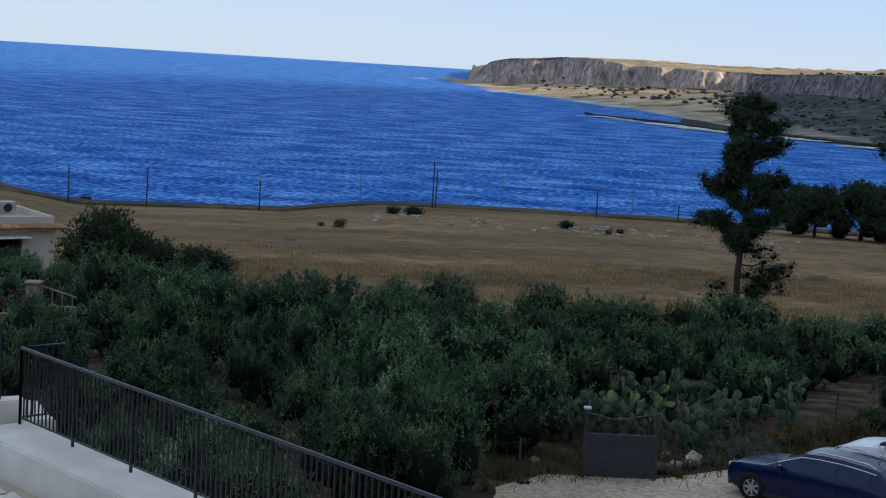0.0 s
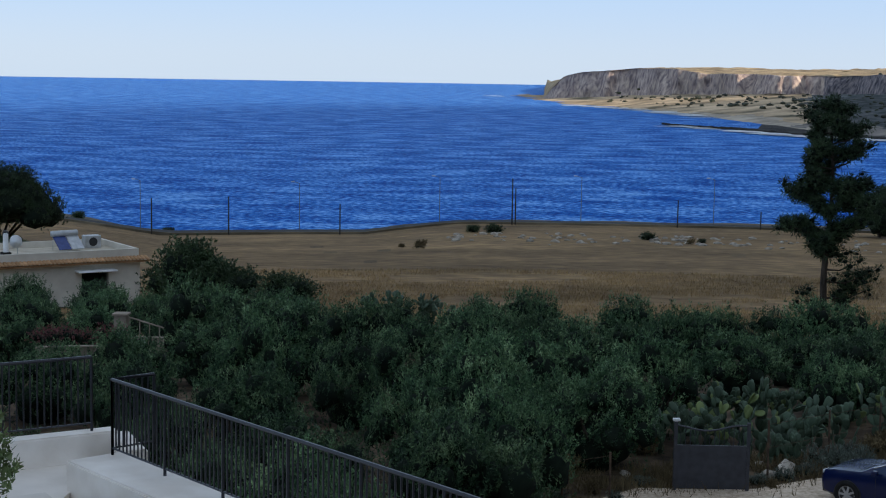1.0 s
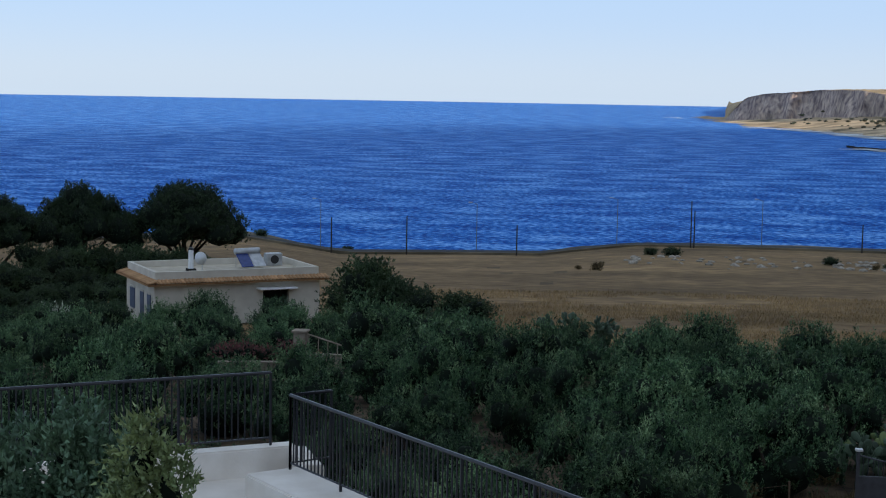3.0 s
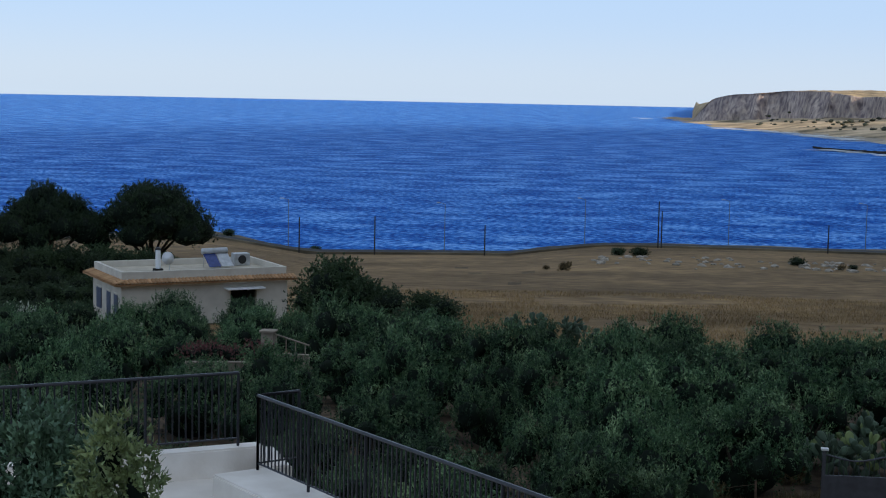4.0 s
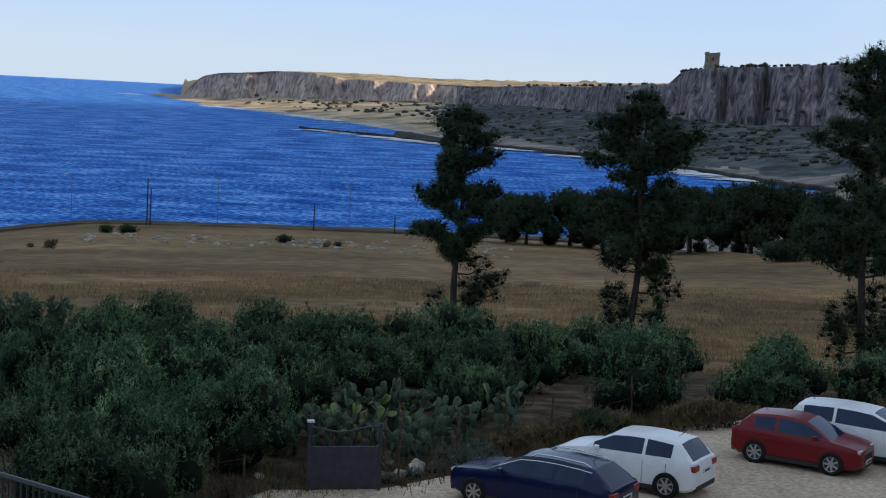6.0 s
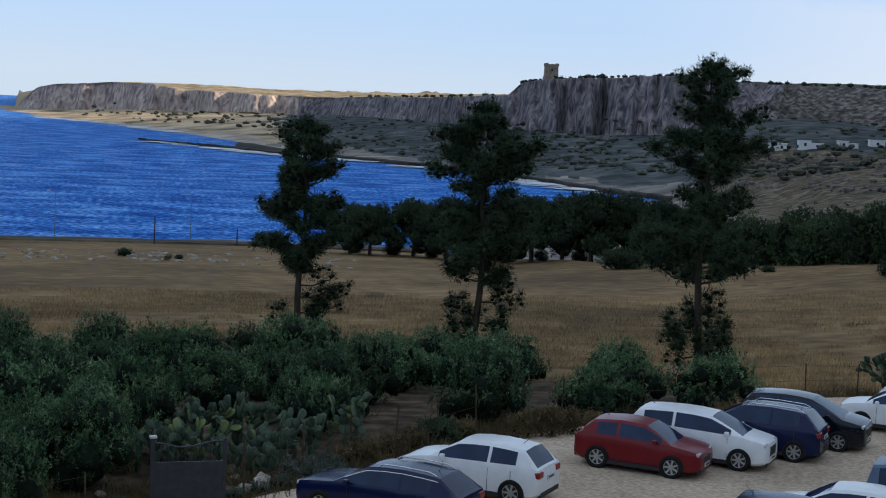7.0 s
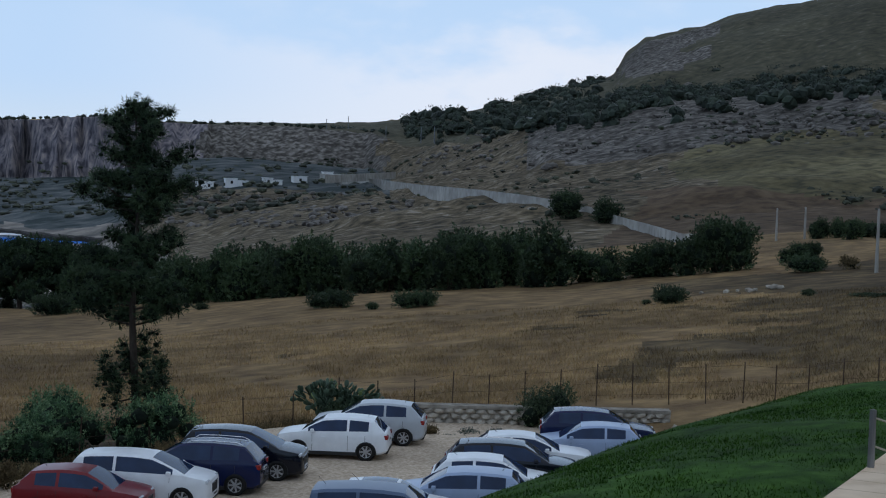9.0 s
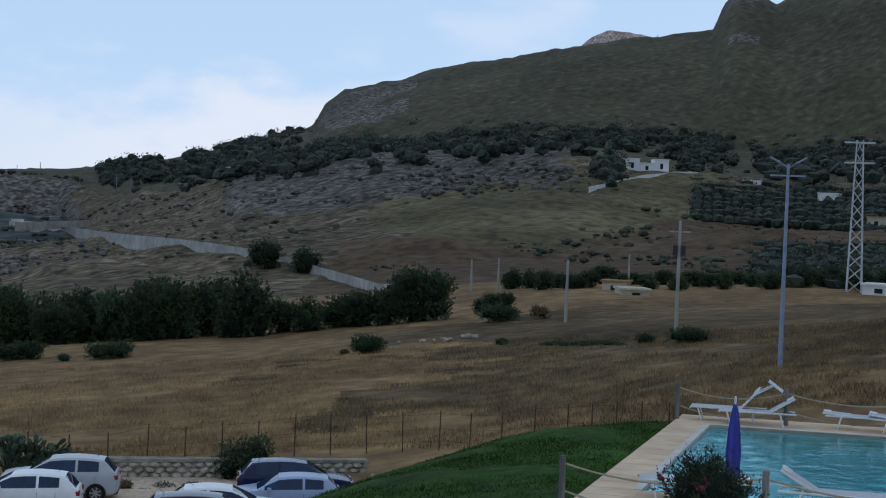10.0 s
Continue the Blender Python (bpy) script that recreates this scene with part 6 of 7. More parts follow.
# ---- flat-roofed house in the grove ----
M_wall = mat("house_plaster", two((0.58, 0.53, 0.45), (0.68, 0.63, 0.54)), 1.2, 0.9, 0.2, 20, big=0.1)
M_rooft = mat("terracotta_tile", two((0.30, 0.16, 0.08), (0.46, 0.27, 0.14)), 3, 0.9, 0.4, 20, rnd=0.25)
M_shutter = mat("blue_grey_shutter", two((0.06, 0.08, 0.13), (0.09, 0.11, 0.17)), 3, 0.6)
M_panel = mat("solar_panel_blue", two((0.02, 0.04, 0.16), (0.035, 0.06, 0.22)), 3, 0.15)
M_steel = mat("galvanised_steel", two((0.40, 0.41, 0.42), (0.55, 0.56, 0.57)), 3, 0.4, metal=0.4)
# near-black fill; paints the shade inside veranda and window openings
M_gap = mat("dark_interior", two((0.02, 0.02, 0.02), (0.035, 0.033, 0.03)), 2, 0.9)
HZ = 18.2
house = thing("house", pose(-30.2, 81.75, HZ, 0, 0, 36), "single-storey cream house with flat roof and tiled eave", "house")
HL, HW, HE = 9.9, 6.0, 2.7
# walls with an open veranda and openings on the end wall
part("wall", box(0, 0, -0.6, 6.4, 0.3, HE), M_wall, house)
part("wall", box(8.0, 0, -0.6, HL, 0.3, HE), M_wall, house)
part("lintel", box(6.4, 0, 2.2, 8.0, 0.3, HE), M_wall, house)
# back wall coloured near-black for the veranda's shade
part("veranda_back", box(6.3, 1.8, -0.6, 8.1, 2.0, HE), M_gap, house)
part("wall", box(0, 0.3, -0.6, 0.3, HW, HE), M_wall, house)
part("wall", box(HL - 0.3, 0.3, -0.6, HL, HW, HE), M_wall, house)
part("wall", box(0.3, HW - 0.3, -0.6, HL - 0.3, HW, HE), M_wall, house)
for y0, y1, z0, z1 in ((0.7, 1.4, 0.0, 2.1), (2.2, 2.9, 0.0, 2.1), (4.1, 5.1, 0.9, 2.1)):
    w = part("shutter", box(-0.05, y0, z0, 0.02, y1, z1), M_shutter, house, "closed blue-grey shutter")
    part("frame", box(-0.07, y0 - 0.08, z1, 0.01, y1 + 0.08, z1 + 0.08), M_wall, w)
    for k in range(9):
        zz = z0 + (z1 - z0) * (k + 0.5) / 9
        part("slat", box(-0.065, y0 + 0.06, zz - 0.02, -0.05, y1 - 0.06, zz + 0.02), M_shutter, w)
part("awning", box(6.0, -0.7, 2.28, 8.3, 0.05, 2.38, bevel=0.02), M_white, house, "white awning box")
part("roof_slab", box(-0.45, -0.45, HE, HL + 0.45, HW + 0.45, HE + 0.12), M_wall, house)
part("parapet", box(0.05, 0.05, HE + 0.12, HL - 0.05, 0.25, HE + 0.75), M_wall, house)
part("parapet", box(0.05, HW - 0.25, HE + 0.12, HL - 0.05, HW - 0.05, HE + 0.75), M_wall, house)
part("parapet", box(0.05, 0.25, HE + 0.12, 0.25, HW - 0.25, HE + 0.75), M_wall, house)
part("parapet", box(HL - 0.25, 0.25, HE + 0.12, HL - 0.05, HW - 0.25, HE + 0.75), M_wall, house)
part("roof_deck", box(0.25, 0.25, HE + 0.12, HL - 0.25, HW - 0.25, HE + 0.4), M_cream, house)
tile = bmesh.new()
for i in range(7):
    a = math.pi * i / 6
    tile.verts.new((0.11 * math.cos(a), 0, 0.07 * math.sin(a)))
for i in range(7):
    a = math.pi * i / 6
    tile.verts.new((0.11 * math.cos(a), 0.62, 0.07 * math.sin(a) + 0.17))
tile.verts.ensure_lookup_table()
for i in range(6):
    tile.faces.new([tile.verts[k] for k in (i, i + 1, i + 8, i + 7)])
tile_me = bpy.data.meshes.new("roof_tile")
tile.to_mesh(tile_me)
tile.free()
tile_me.materials.append(M_rooft)
part("eave", box(-0.5, -0.5, HE + 0.02, HL + 0.5, -0.4, HE + 0.14), M_rooft, house)
part("eave", box(-0.5, -0.4, HE + 0.02, -0.4, HW + 0.5, HE + 0.14), M_rooft, house)
for k in range(49):
    t = part_of("roof_tile", tile_me, house)
    t.matrix_basis = pose(-0.42 + k * 0.222, -0.55, HE + 0.12)
for k in range(31):
    t = part_of("roof_tile", tile_me, house)
    t.matrix_basis = pose(-0.55, -0.42 + k * 0.222, HE + 0.12, 0, 0, -90)


def on_house(name, x, y, z, label, category, turn=0):
    m = pose(-30.2, 81.75, HZ, 0, 0, 36) @ pose(x, y, z, 0, 0, turn)
    return thing(name, m, label, category)


ch = on_house("chimney", 2.9, 2.6, HE + 0.4, "white chimney pipe with dark cowl on the roof", "chimney")
part("flue", tube((0, 0, 0), (0, 0, 1.25), 0.16, 0.15, 12), M_white, ch)
part("cowl", tube((0, 0, 1.3), (0, 0, 1.42), 0.2, 0.12, 12), M_trim, ch)
part("base", box(-0.25, -0.25, 0, 0.25, 0.25, 0.2, bevel=0.02), M_gap, ch)
ds = on_house("satellite_dish", 3.7, 3.0, HE + 0.4, "round pale satellite dish on the flat roof", "satellite dish", -40)
part("mast", tube((0, 0, 0), (0, 0, 0.55), 0.025, 0.025, 6), M_steel, ds)
dish = []
for k, rr_ in enumerate((0.02, 0.15, 0.28, 0.38)):
    dish.append([(rr_ * math.cos(a), -0.1 + rr_ * rr_ * -0.9 + 0.0, 0.75 + rr_ * math.sin(a)) for a in (2 * math.pi * i / 20 for i in range(20))])
part("dish", loft(dish), M_white, ds, smooth=True)
so = on_house("solar_water_heater", 6.9, 3.0, HE + 0.4, "roof solar water heater with blue panels and tank", "solar heater", 8)
so.scale = (0.8, 0.8, 0.72)
for k in range(2):
    m = pose(k * 1.02 - 0.5, 0, 0.15, 42, 0, 0)
    part("collector", box(-0.48, 0, 0, 0.48, 1.5, 0.08, m, bevel=0.01), M_panel if k == 0 else M_steel, so, "blue solar collector" if k == 0 else "pale reflecting collector")
part("tank", tube((-1.0, 1.15, 1.35), (1.0, 1.15, 1.35), 0.26, 0.26, 16), M_steel, so, "galvanised tank", True)
for x in (-0.9, 0.9):
    part("stand_leg", tube((x, 1.2, 0), (x, 1.15, 1.2), 0.025, 0.025, 6), M_steel, so)
ac = on_house("air_conditioner", 8.6, 4.4, HE + 0.4, "grey air-conditioning box on the flat roof", "air conditioner")
part("casing", box(-0.5, -0.3, 0, 0.5, 0.3, 0.75, bevel=0.03), M_steel, ac)
part("fan_grille", tube((0, -0.31, 0.38), (0, -0.33, 0.38), 0.26, 0.26, 16), M_trim, ac)

# garden wall pier with a stair rail and red creeper among the olives
M_pier = mat("weathered_tan_masonry", two((0.24, 0.195, 0.15), (0.34, 0.28, 0.22)), 3.0, 0.9, 0.4, 25, big=0.2, big_scale=0.8)
gp = place(-14.9, 55)
pier = thing("garden_pier", pose(gp.x, gp.y, gp.z - 0.3), "cream masonry pier with sloping stair rail", "pier")
part("pier", box(-0.22, -0.22, -0.2, 0.22, 0.22, 2.5, bevel=0.02), M_pier, pier)
part("pier_cap", box(-0.28, -0.28, 2.5, 0.28, 0.28, 2.58, bevel=0.02), M_pier, pier)
part("stair_wall", box(0.22, -0.1, -0.2, 1.5, 0.1, 1.75), M_pier, pier)
for k in range(4):
    part("rail_bar", tube((0.3 + k * 0.35, 0, 1.7), (0.3 + k * 0.35, 0, 2.4 - k * 0.09), 0.02, 0.02, 5), M_pier, pier)
part("hand_rail", tube((0.2, 0, 2.45), (1.5, 0, 2.08), 0.03, 0.03, 6), M_pier, pier)
BF = bush_source(71, 1.6, 1.0, mat("dusty_red_creeper", two((0.10, 0.03, 0.03), (0.22, 0.07, 0.07)), 2, 0.7, island=0.3), 900, 0.1, 0.4)
for az, d, s in ((-15.2, 54, 0.8), (-17.6, 54, 0.7), (-17.1, 54.5, 0.75), (-16.4, 54.2, 0.6)):
    b = bush(BF, "creeper", az, d, "dusty red flowering creeper over a garden wall", s, s, "red creepers", "creeper")
    b.location.z += 1.35
wl = place(-16.2, 55)
gw = part("garden_wall", box(-1.7, -0.15, -0.3, 1.7, 0.15, 1.4, bevel=0.02), M_pier)
gw.matrix_world = pose(wl.x, wl.y, wl.z - 0.25, 0, 0, 14)
tagged(gw, "low cream garden wall under the creepers", "wall")
BW = bush_source(72, 2.2, 1.8, mat("pale_flower", two((0.30, 0.33, 0.24), (0.52, 0.54, 0.44)), 3, 0.7, island=0.4), 900, 0.16, 0.4)
bush(BW, "flowering_bush", -23.9, 78, "bush covered in pale flowers by the house", 1.0, 1.3)

# ---- coast road, lamps ----
M_asphalt = mat("asphalt", two((0.045, 0.045, 0.045), (0.07, 0.068, 0.065)), 0.8, 0.9, 0.3, 6)
M_conc = mat("pale_concrete", two((0.30, 0.28, 0.25), (0.42, 0.40, 0.36)), 0.4, 0.9, 0.4, 4, big=0.2, big_scale=0.05)


def ribbon(name, pts, width, material, label, lift_by=0.06, skirt=0.0, category="road"):
    """A road or wall laid along points, seen from the terrace: near edge first."""
    bm = bmesh.new()
    rows = []
    for p in pts:
        p = Vector(p)
        out = Vector((p.x, p.y, 0)).normalized()
        row = [p + Vector((0, 0, lift_by)), p + out * width + Vector((0, 0, lift_by))]
        if skirt:
            row = [p + Vector((0, 0, lift_by - skirt))] + row
        rows.append([bm.verts.new(q) for q in row])
    for a, b in zip(rows, rows[1:]):
        for k in range(len(a) - 1):
            bm.faces.new((a[k], b[k], b[k + 1], a[k + 1]))
    bmesh.ops.recalc_face_normals(bm, faces=bm.faces)
    return tagged(part(name, bm, material), label, category, kind="structure")


def coast_d(a):
    return float(np.interp(a, [-30, -17, -13.5, -6, -2.5, 10, 15, 20, 26], [262, 262, 242, 246, 262, 262, 258, 240, 225]))


cr = [place(a, coast_d(a)) for a in np.arange(-32, 26, 1.0)]
ribbon("coast_road", cr, 6.0, M_asphalt, "narrow asphalt coast road beyond the field", 0.12, 0.4)
ribbon("road_wall", [p * 1.0 - Vector((p.x, p.y, 0)).normalized() * 0.8 for p in cr], 0.4, M_coast, "low stone wall along the coast road", 0.4, 0.8, "wall")
M_pole = mat("grey_painted_pole", two((0.10, 0.11, 0.13), (0.18, 0.19, 0.21)), 4, 0.5)
M_wood = mat("dark_wood_pole", two((0.035, 0.03, 0.028), (0.07, 0.06, 0.05)), 4, 0.9)
for a in (-19.5, -14.2, -8.4, -3.2, 2.05, 6.9, 12.0):
    p = place(a, coast_d(a) + 9)
    lamp = thing("street_lamp", pose(p.x, p.y, p.z, 0, 0, -a), "thin grey street lamp on the coast road", "street lamp", "lamps of the coast road")
    part("pole", tube((0, 0, -0.3), (0, 0, 8.2), 0.075, 0.05, 6), M_pole, lamp)
    part("arm", tube((0, 0, 8.15), (-0.9, 0, 8.4), 0.04, 0.035, 6), M_pole, lamp)
    part("lantern", box(-1.4, -0.12, 8.34, -0.8, 0.12, 8.48, bevel=0.03), M_metal, lamp)
for a, h in ((-13.8, 5.6), (-11.0, 6.0), (-6.9, 4.8), (-0.5, 7.8), (-0.38, 6.2), (5.6, 4.6), (8.6, 3.0), (-17.6, 5.2)):
    p = place(a, coast_d(a) - 3)
    post = part("utility_pole", tube((0, 0, -0.3), (0, 0, h), 0.12, 0.09, 8), M_wood)
    post.matrix_world = pose(p.x, p.y, p.z)
    tagged(post, "dark wooden utility pole by the coast road", "pole", "poles of the coast road")

# ---- rock shelf, foam and watchtower ----
M_shelf = mat("dark_wet_rock", two((0.014, 0.013, 0.013), (0.05, 0.045, 0.04)), 0.05, 0.85, 0.7, 0.3, detail=8)


def shelf():
    bm = bmesh.new()
    outer, inner, top = [], [], []
    for a in np.arange(4.9, 24.6, 0.12):
        d = float(np.interp(a, [4.9, 5.6, 7.5, 9.5, 12.2, 14.3, 16.4, 19.5, 22.2, 24.5], [1050, 1010, 970, 900, 866, 832, 790, 712, 640, 606])) + 9 * noise.noise(Vector((a * 2.2, 0, 3))) + 4 * noise.noise(Vector((a * 8, 0, 3)))
        depth = float(np.interp(a, [4.9, 7, 9, 10.5, 12, 24.6], [8, 80, 110, 40, 14, 9]))
        s, c = math.sin(radians(a)), math.cos(radians(a))
        z = 1.5 + 0.9 * noise.noise(Vector((a * 5, 1, 1)))
        outer.append(bm.verts.new((d * s, d * c, -0.8)))
        top.append(bm.verts.new(((d + 3) * s, (d + 3) * c, z)))
        inner.append(bm.verts.new(((d + depth) * s, (d + depth) * c, 1.9 if a > 8.5 else -0.8)))
    for i in range(len(outer) - 1):
        bm.faces.new((outer[i], outer[i + 1], top[i + 1], top[i]))
        bm.faces.new((top[i], top[i + 1], inner[i + 1], inner[i]))
    bmesh.ops.recalc_face_normals(bm, faces=bm.faces)
    return tagged(part("rock_shelf", bm, M_shelf), "dark wave-worn rock shelf at the water's edge", "rock", kind="structure")


shelf()
M_foam = mat("sea_foam", two((0.55, 0.6, 0.64), (0.8, 0.82, 0.84)), 0.3, 0.8)


def foam():
    """Broken white water along the far shore."""
    bm = bmesh.new()
    rng = random.Random(9)
    for k in range(420):
        a = rng.uniform(-1.4, 23)
        if a < 5.5:
            d = float(ring(np.array([a]), (-1.4, 2300), (1.4, 1667), (3.2, 1567), (5.3, 1378))[0]) - rng.uniform(2, 30)
        elif a < 7.4 and rng.random() < 0.5:
            d = float(ring(np.array([a]), (5.3, 1378), (7.2, 1206), (7.6, 1190))[0]) - rng.uniform(2, 20)
        else:
            d = float(np.interp(a, [4.9, 5.6, 7.5, 9.5, 12.2, 14.3, 16.4, 19.5, 22.2, 24.5], [1050, 1010, 970, 900, 866, 832, 790, 712, 640, 606])) - rng.uniform(0, 14)
        if vnoise(a * 1.1, 0.5, 3) < -0.15 or (a > 7.4 and rng.random() < 0.65):
            continue
        n = rng.randrange(6, 10)
        L, W = rng.uniform(6, 26), rng.uniform(3.0, 13.0)
        ca, sa = math.cos(radians(a)), math.sin(radians(a))
        pts = []
        for i in range(n):
            t = 2 * math.pi * i / n
            u, v = L * math.cos(t) * rng.uniform(0.6, 1.1), W * math.sin(t) * rng.uniform(0.5, 1.2)
            pts.append(bm.verts.new((d * sa + u * ca + v * sa, d * ca - u * sa + v * ca, 0.12 + 0.0015 * k)))
        bm.faces.new(pts)
    bmesh.ops.recalc_face_normals(bm, faces=bm.faces)
    ob = part("sea_foam", bm, M_foam)
    return tagged(ob, "broken white surf along the rocks", "foam", kind="stuff")


foam()


def land_point(az, el, dmin, dmax=1500):
    """Where the land, beyond a distance, is first seen at an elevation."""
    rr = rings(np.array([az]))
    ds, zs = [float(r_[0][0]) for r_ in rr], [float(r_[1][0]) for r_ in rr]
    d = dmin
    while d < dmax:
        z = float(np.interp(d, ds, zs))
        if math.degrees(math.atan2(z - 32, d)) >= el:
            break
        d += 4
    return Vector((d * math.sin(radians(az)), d * math.cos(radians(az)), float(np.interp(d, ds, zs))))


M_oldstone = mat("old_tower_stone", two((0.20, 0.16, 0.12), (0.32, 0.27, 0.21)), 0.5, 0.95, 0.6, 2)
tp = Vector((1062 * math.sin(radians(19.87)), 1062 * math.cos(radians(19.87)), 0))
tower = thing("watchtower", pose(tp.x, tp.y, 55.0, 0, 0, -12), "old square stone watchtower on the cliff", "tower")
rows = []
for z, r_ in ((-5, 5.0), (0, 4.7), (3.0, 4.4), (8.3, 4.25), (8.35, 4.6), (9.6, 4.6)):
    rows.append([(-r_, -r_, z), (r_, -r_, z), (r_, r_, z), (-r_, r_, z)])
part("tower_wall", loft(rows), M_oldstone, tower)
for i in range(4):
    a = i * math.pi / 2
    for s in (-3.4, 0.2, 3.4):
        part("merlon", box(s - 0.9, -4.6, 9.6, s + 0.9, -3.9, 10.5 if s != 0.2 else 10.1, Matrix.Rotation(a, 4, "Z")), M_oldstone, tower)
part("window", box(-0.5, -4.5, 5.2, 0.5, -4.2, 6.8), M_gap, tower, "dark window opening")
part("window", box(-4.5, -0.5, 5.2, -4.2, 0.5, 6.8), M_gap, tower, "dark window opening")

# ---- hill road ----
hp = []
for a, dmin, el in ((46.4, 240, -2.50), (45.8, 245, -2.30), (44.6, 265, -1.90), (43.6, 285, -1.66), (42.4, 310, -1.46), (41.2, 330, -1.30), (39.8, 345, -1.14), (38.3, 365, -1.00), (37.2, 380, -0.89), (36.2, 390, -0.79), (35.4, 395, -0.68), (34.6, 400, -0.57), (33.8, 400, -0.49), (33.1, 400, -0.43), (32.4, 400, -0.37)):
    hp.append(land_point(a, el - 0.12, dmin) - Vector((0, 0, float(np.interp(a, [40, 43.5, 46.4], [0.0, 1.5, 2.0])))))
ribbon("hill_road", hp, 9.0, M_conc, "pale concrete-walled road climbing the hillside", 2.3, 3.6)
ribbon("hill_road_kerb", hp, 0.4, M_conc, "pale parapet wall of the hill road", 3.0, 0.72, "wall")
hp2 = []
for a, d, el in ((32.6, 560, -0.35), (33.4, 600, -0.30), (34.4, 640, -0.22), (35.2, 680, -0.15)):
    hp2.append((d * math.sin(radians(a)), d * math.cos(radians(a)), 32 + d * math.tan(radians(el))))
ribbon("hill_road", hp2, 6.0, M_conc, "pale concrete-walled road climbing the hillside", 0.6, 3.0)

# ---- hillside houses ----
M_villa = mat("white_villa_wall", two((0.70, 0.69, 0.67), (0.82, 0.81, 0.79)), 0.3, 0.9)


def villa(az, el, dmin, w, h, label, wall=None, blocks=1, pitched=False, dmax=1500):
    p = land_point(az, el, dmin, dmax)
    v = thing("villa", pose(p.x, p.y, p.z - 0.3, 0, 0, -az + RNG.uniform(-12, 12)), label, "house", "houses on the hillside")
    m = wall or M_villa
    x = -w / 2
    for k in range(blocks):
        bw = w / blocks
        bh = h * (1 if k % 2 == 0 else 0.72)
        part("wall", box(x, 0, -2.5, x + bw - 0.05, 6, bh), m, v)
        part("roof", box(x - 0.2, -0.3, bh, x + bw + 0.15, 6.2, bh + 0.25), M_rooft if pitched else m, v)
        n = max(1, int(bw / 3.2))
        for j in range(n):
            cx = x + bw * (j + 0.5) / n
            wd = part("window", box(cx - 0.5, -0.06, bh * 0.35, cx + 0.5, 0.05, bh * 0.75), M_gap, v, "dark window")
            part("sill", box(cx - 0.6, -0.14, bh * 0.32, cx + 0.6, 0.0, bh * 0.35), m, wd)
        x += bw
    return v


villa(28.2, -0.95, 430, 8, 3.2, "small white flat-roofed house above the shore")
villa(29.4, -0.80, 430, 10, 3.2, "low white house with dark windows above the shore", blocks=2)
villa(30.7, -0.72, 430, 8, 3.0, "low white house above the shore", blocks=2)
villa(31.7, -0.62, 430, 6, 3.0, "small white house above the shore")
villa(32.9, -0.45, 430, 9, 3.4, "white house beside the hill road", blocks=2)
villa(40.4, 1.78, 300, 11, 3.4, "long white house on the wooded ridge", blocks=2)
villa(39.6, 2.0, 500, 7, 3.2, "white house among dark trees")
villa(55.5, 2.45, 300, 15, 4.8, "large white villa on the hillside", blocks=3)
villa(56.9, 2.30, 300, 8, 2.2, "white garden wall house on the hillside")
villa(55.3, 3.95, 560, 18, 4.4, "white villa among trees under the mountain", blocks=3)
villa(59.3, 2.05, 300, 6, 2.4, "small white house among dark trees")
villa(62.0, 1.6, 300, 6, 3.0, "small white house in the olive plots")
villa(64.0, 0.6, 300, 8, 4.0, "cream house with tiled roof in the olive plots", M_cream, 1, True)
villa(54.5, -2.3, 196, 3.2, 1.8, "open pavilion with pale pitched roof", M_cream, 1, True, 230)
villa(55.3, -2.6, 186, 3.4, 1.2, "low cream stone shed by the field", M_cream, 1, False, 230)
villa(63.9, -2.15, 200, 4, 1.5, "low white shed at the field edge", None, 1, False, 260)


ribbon("villa_garden_wall", [land_point(a, e, 300) for a, e in ((53.4, 1.62), (54.0, 1.80), (54.7, 2.0), (55.4, 2.15), (56.2, 2.28), (57.1, 2.35))], 0.5, M_villa, "pale retaining wall below the villa garden", 1.6, 2.2, "wall")


for a, h in ((32.6, 4.0), (33.4, 7.0), (34.8, 4.5), (36.1, 7.5), (36.6, 7.0)):
    rr = rings(np.array([a]))
    d = float(rr[9][0][0]) + 20
    mz = float(np.interp(d, [float(q_[0][0]) for q_ in rr], [float(q_[1][0]) for q_ in rr]))
    mast = part("mast", tube((0, 0, -2), (0, 0, h + 2), 0.32, 0.2, 6), M_pole)
    mast.matrix_world = pose(d * math.sin(radians(a)), d * math.cos(radians(a)), mz)
    tagged(mast, "thin grey mast on the ridge above the cliffs", "mast", "masts of the ridge")


# ---- poles by the field ----
def wood_pole(az, d, h, label, cross=False):
    p = place(az, d)
    t = thing("electric_pole", pose(p.x, p.y, p.z, 0, 0, -az), label, "pole")
    part("pole", tube((0, 0, -0.4), (0, 0, h), 0.17, 0.11, 10), M_conc, t)
    if cross:
        part("cross_arm", box(-0.85, -0.06, h - 0.95, 0.85, 0.06, h - 0.83), M_conc, t)
        for x in (-0.75, -0.25, 0.75):
            part("insulator", tube((x, 0, h - 0.83), (x, 0, h - 0.6), 0.045, 0.03, 8), M_trim, t)
        for s in (-0.32, 0.32):
            part("transformer", box(s - 0.18, -0.2, h - 2.75, s + 0.18, 0.2, h - 1.95, bevel=0.03), M_trim, t, "dark transformer box")
    return t


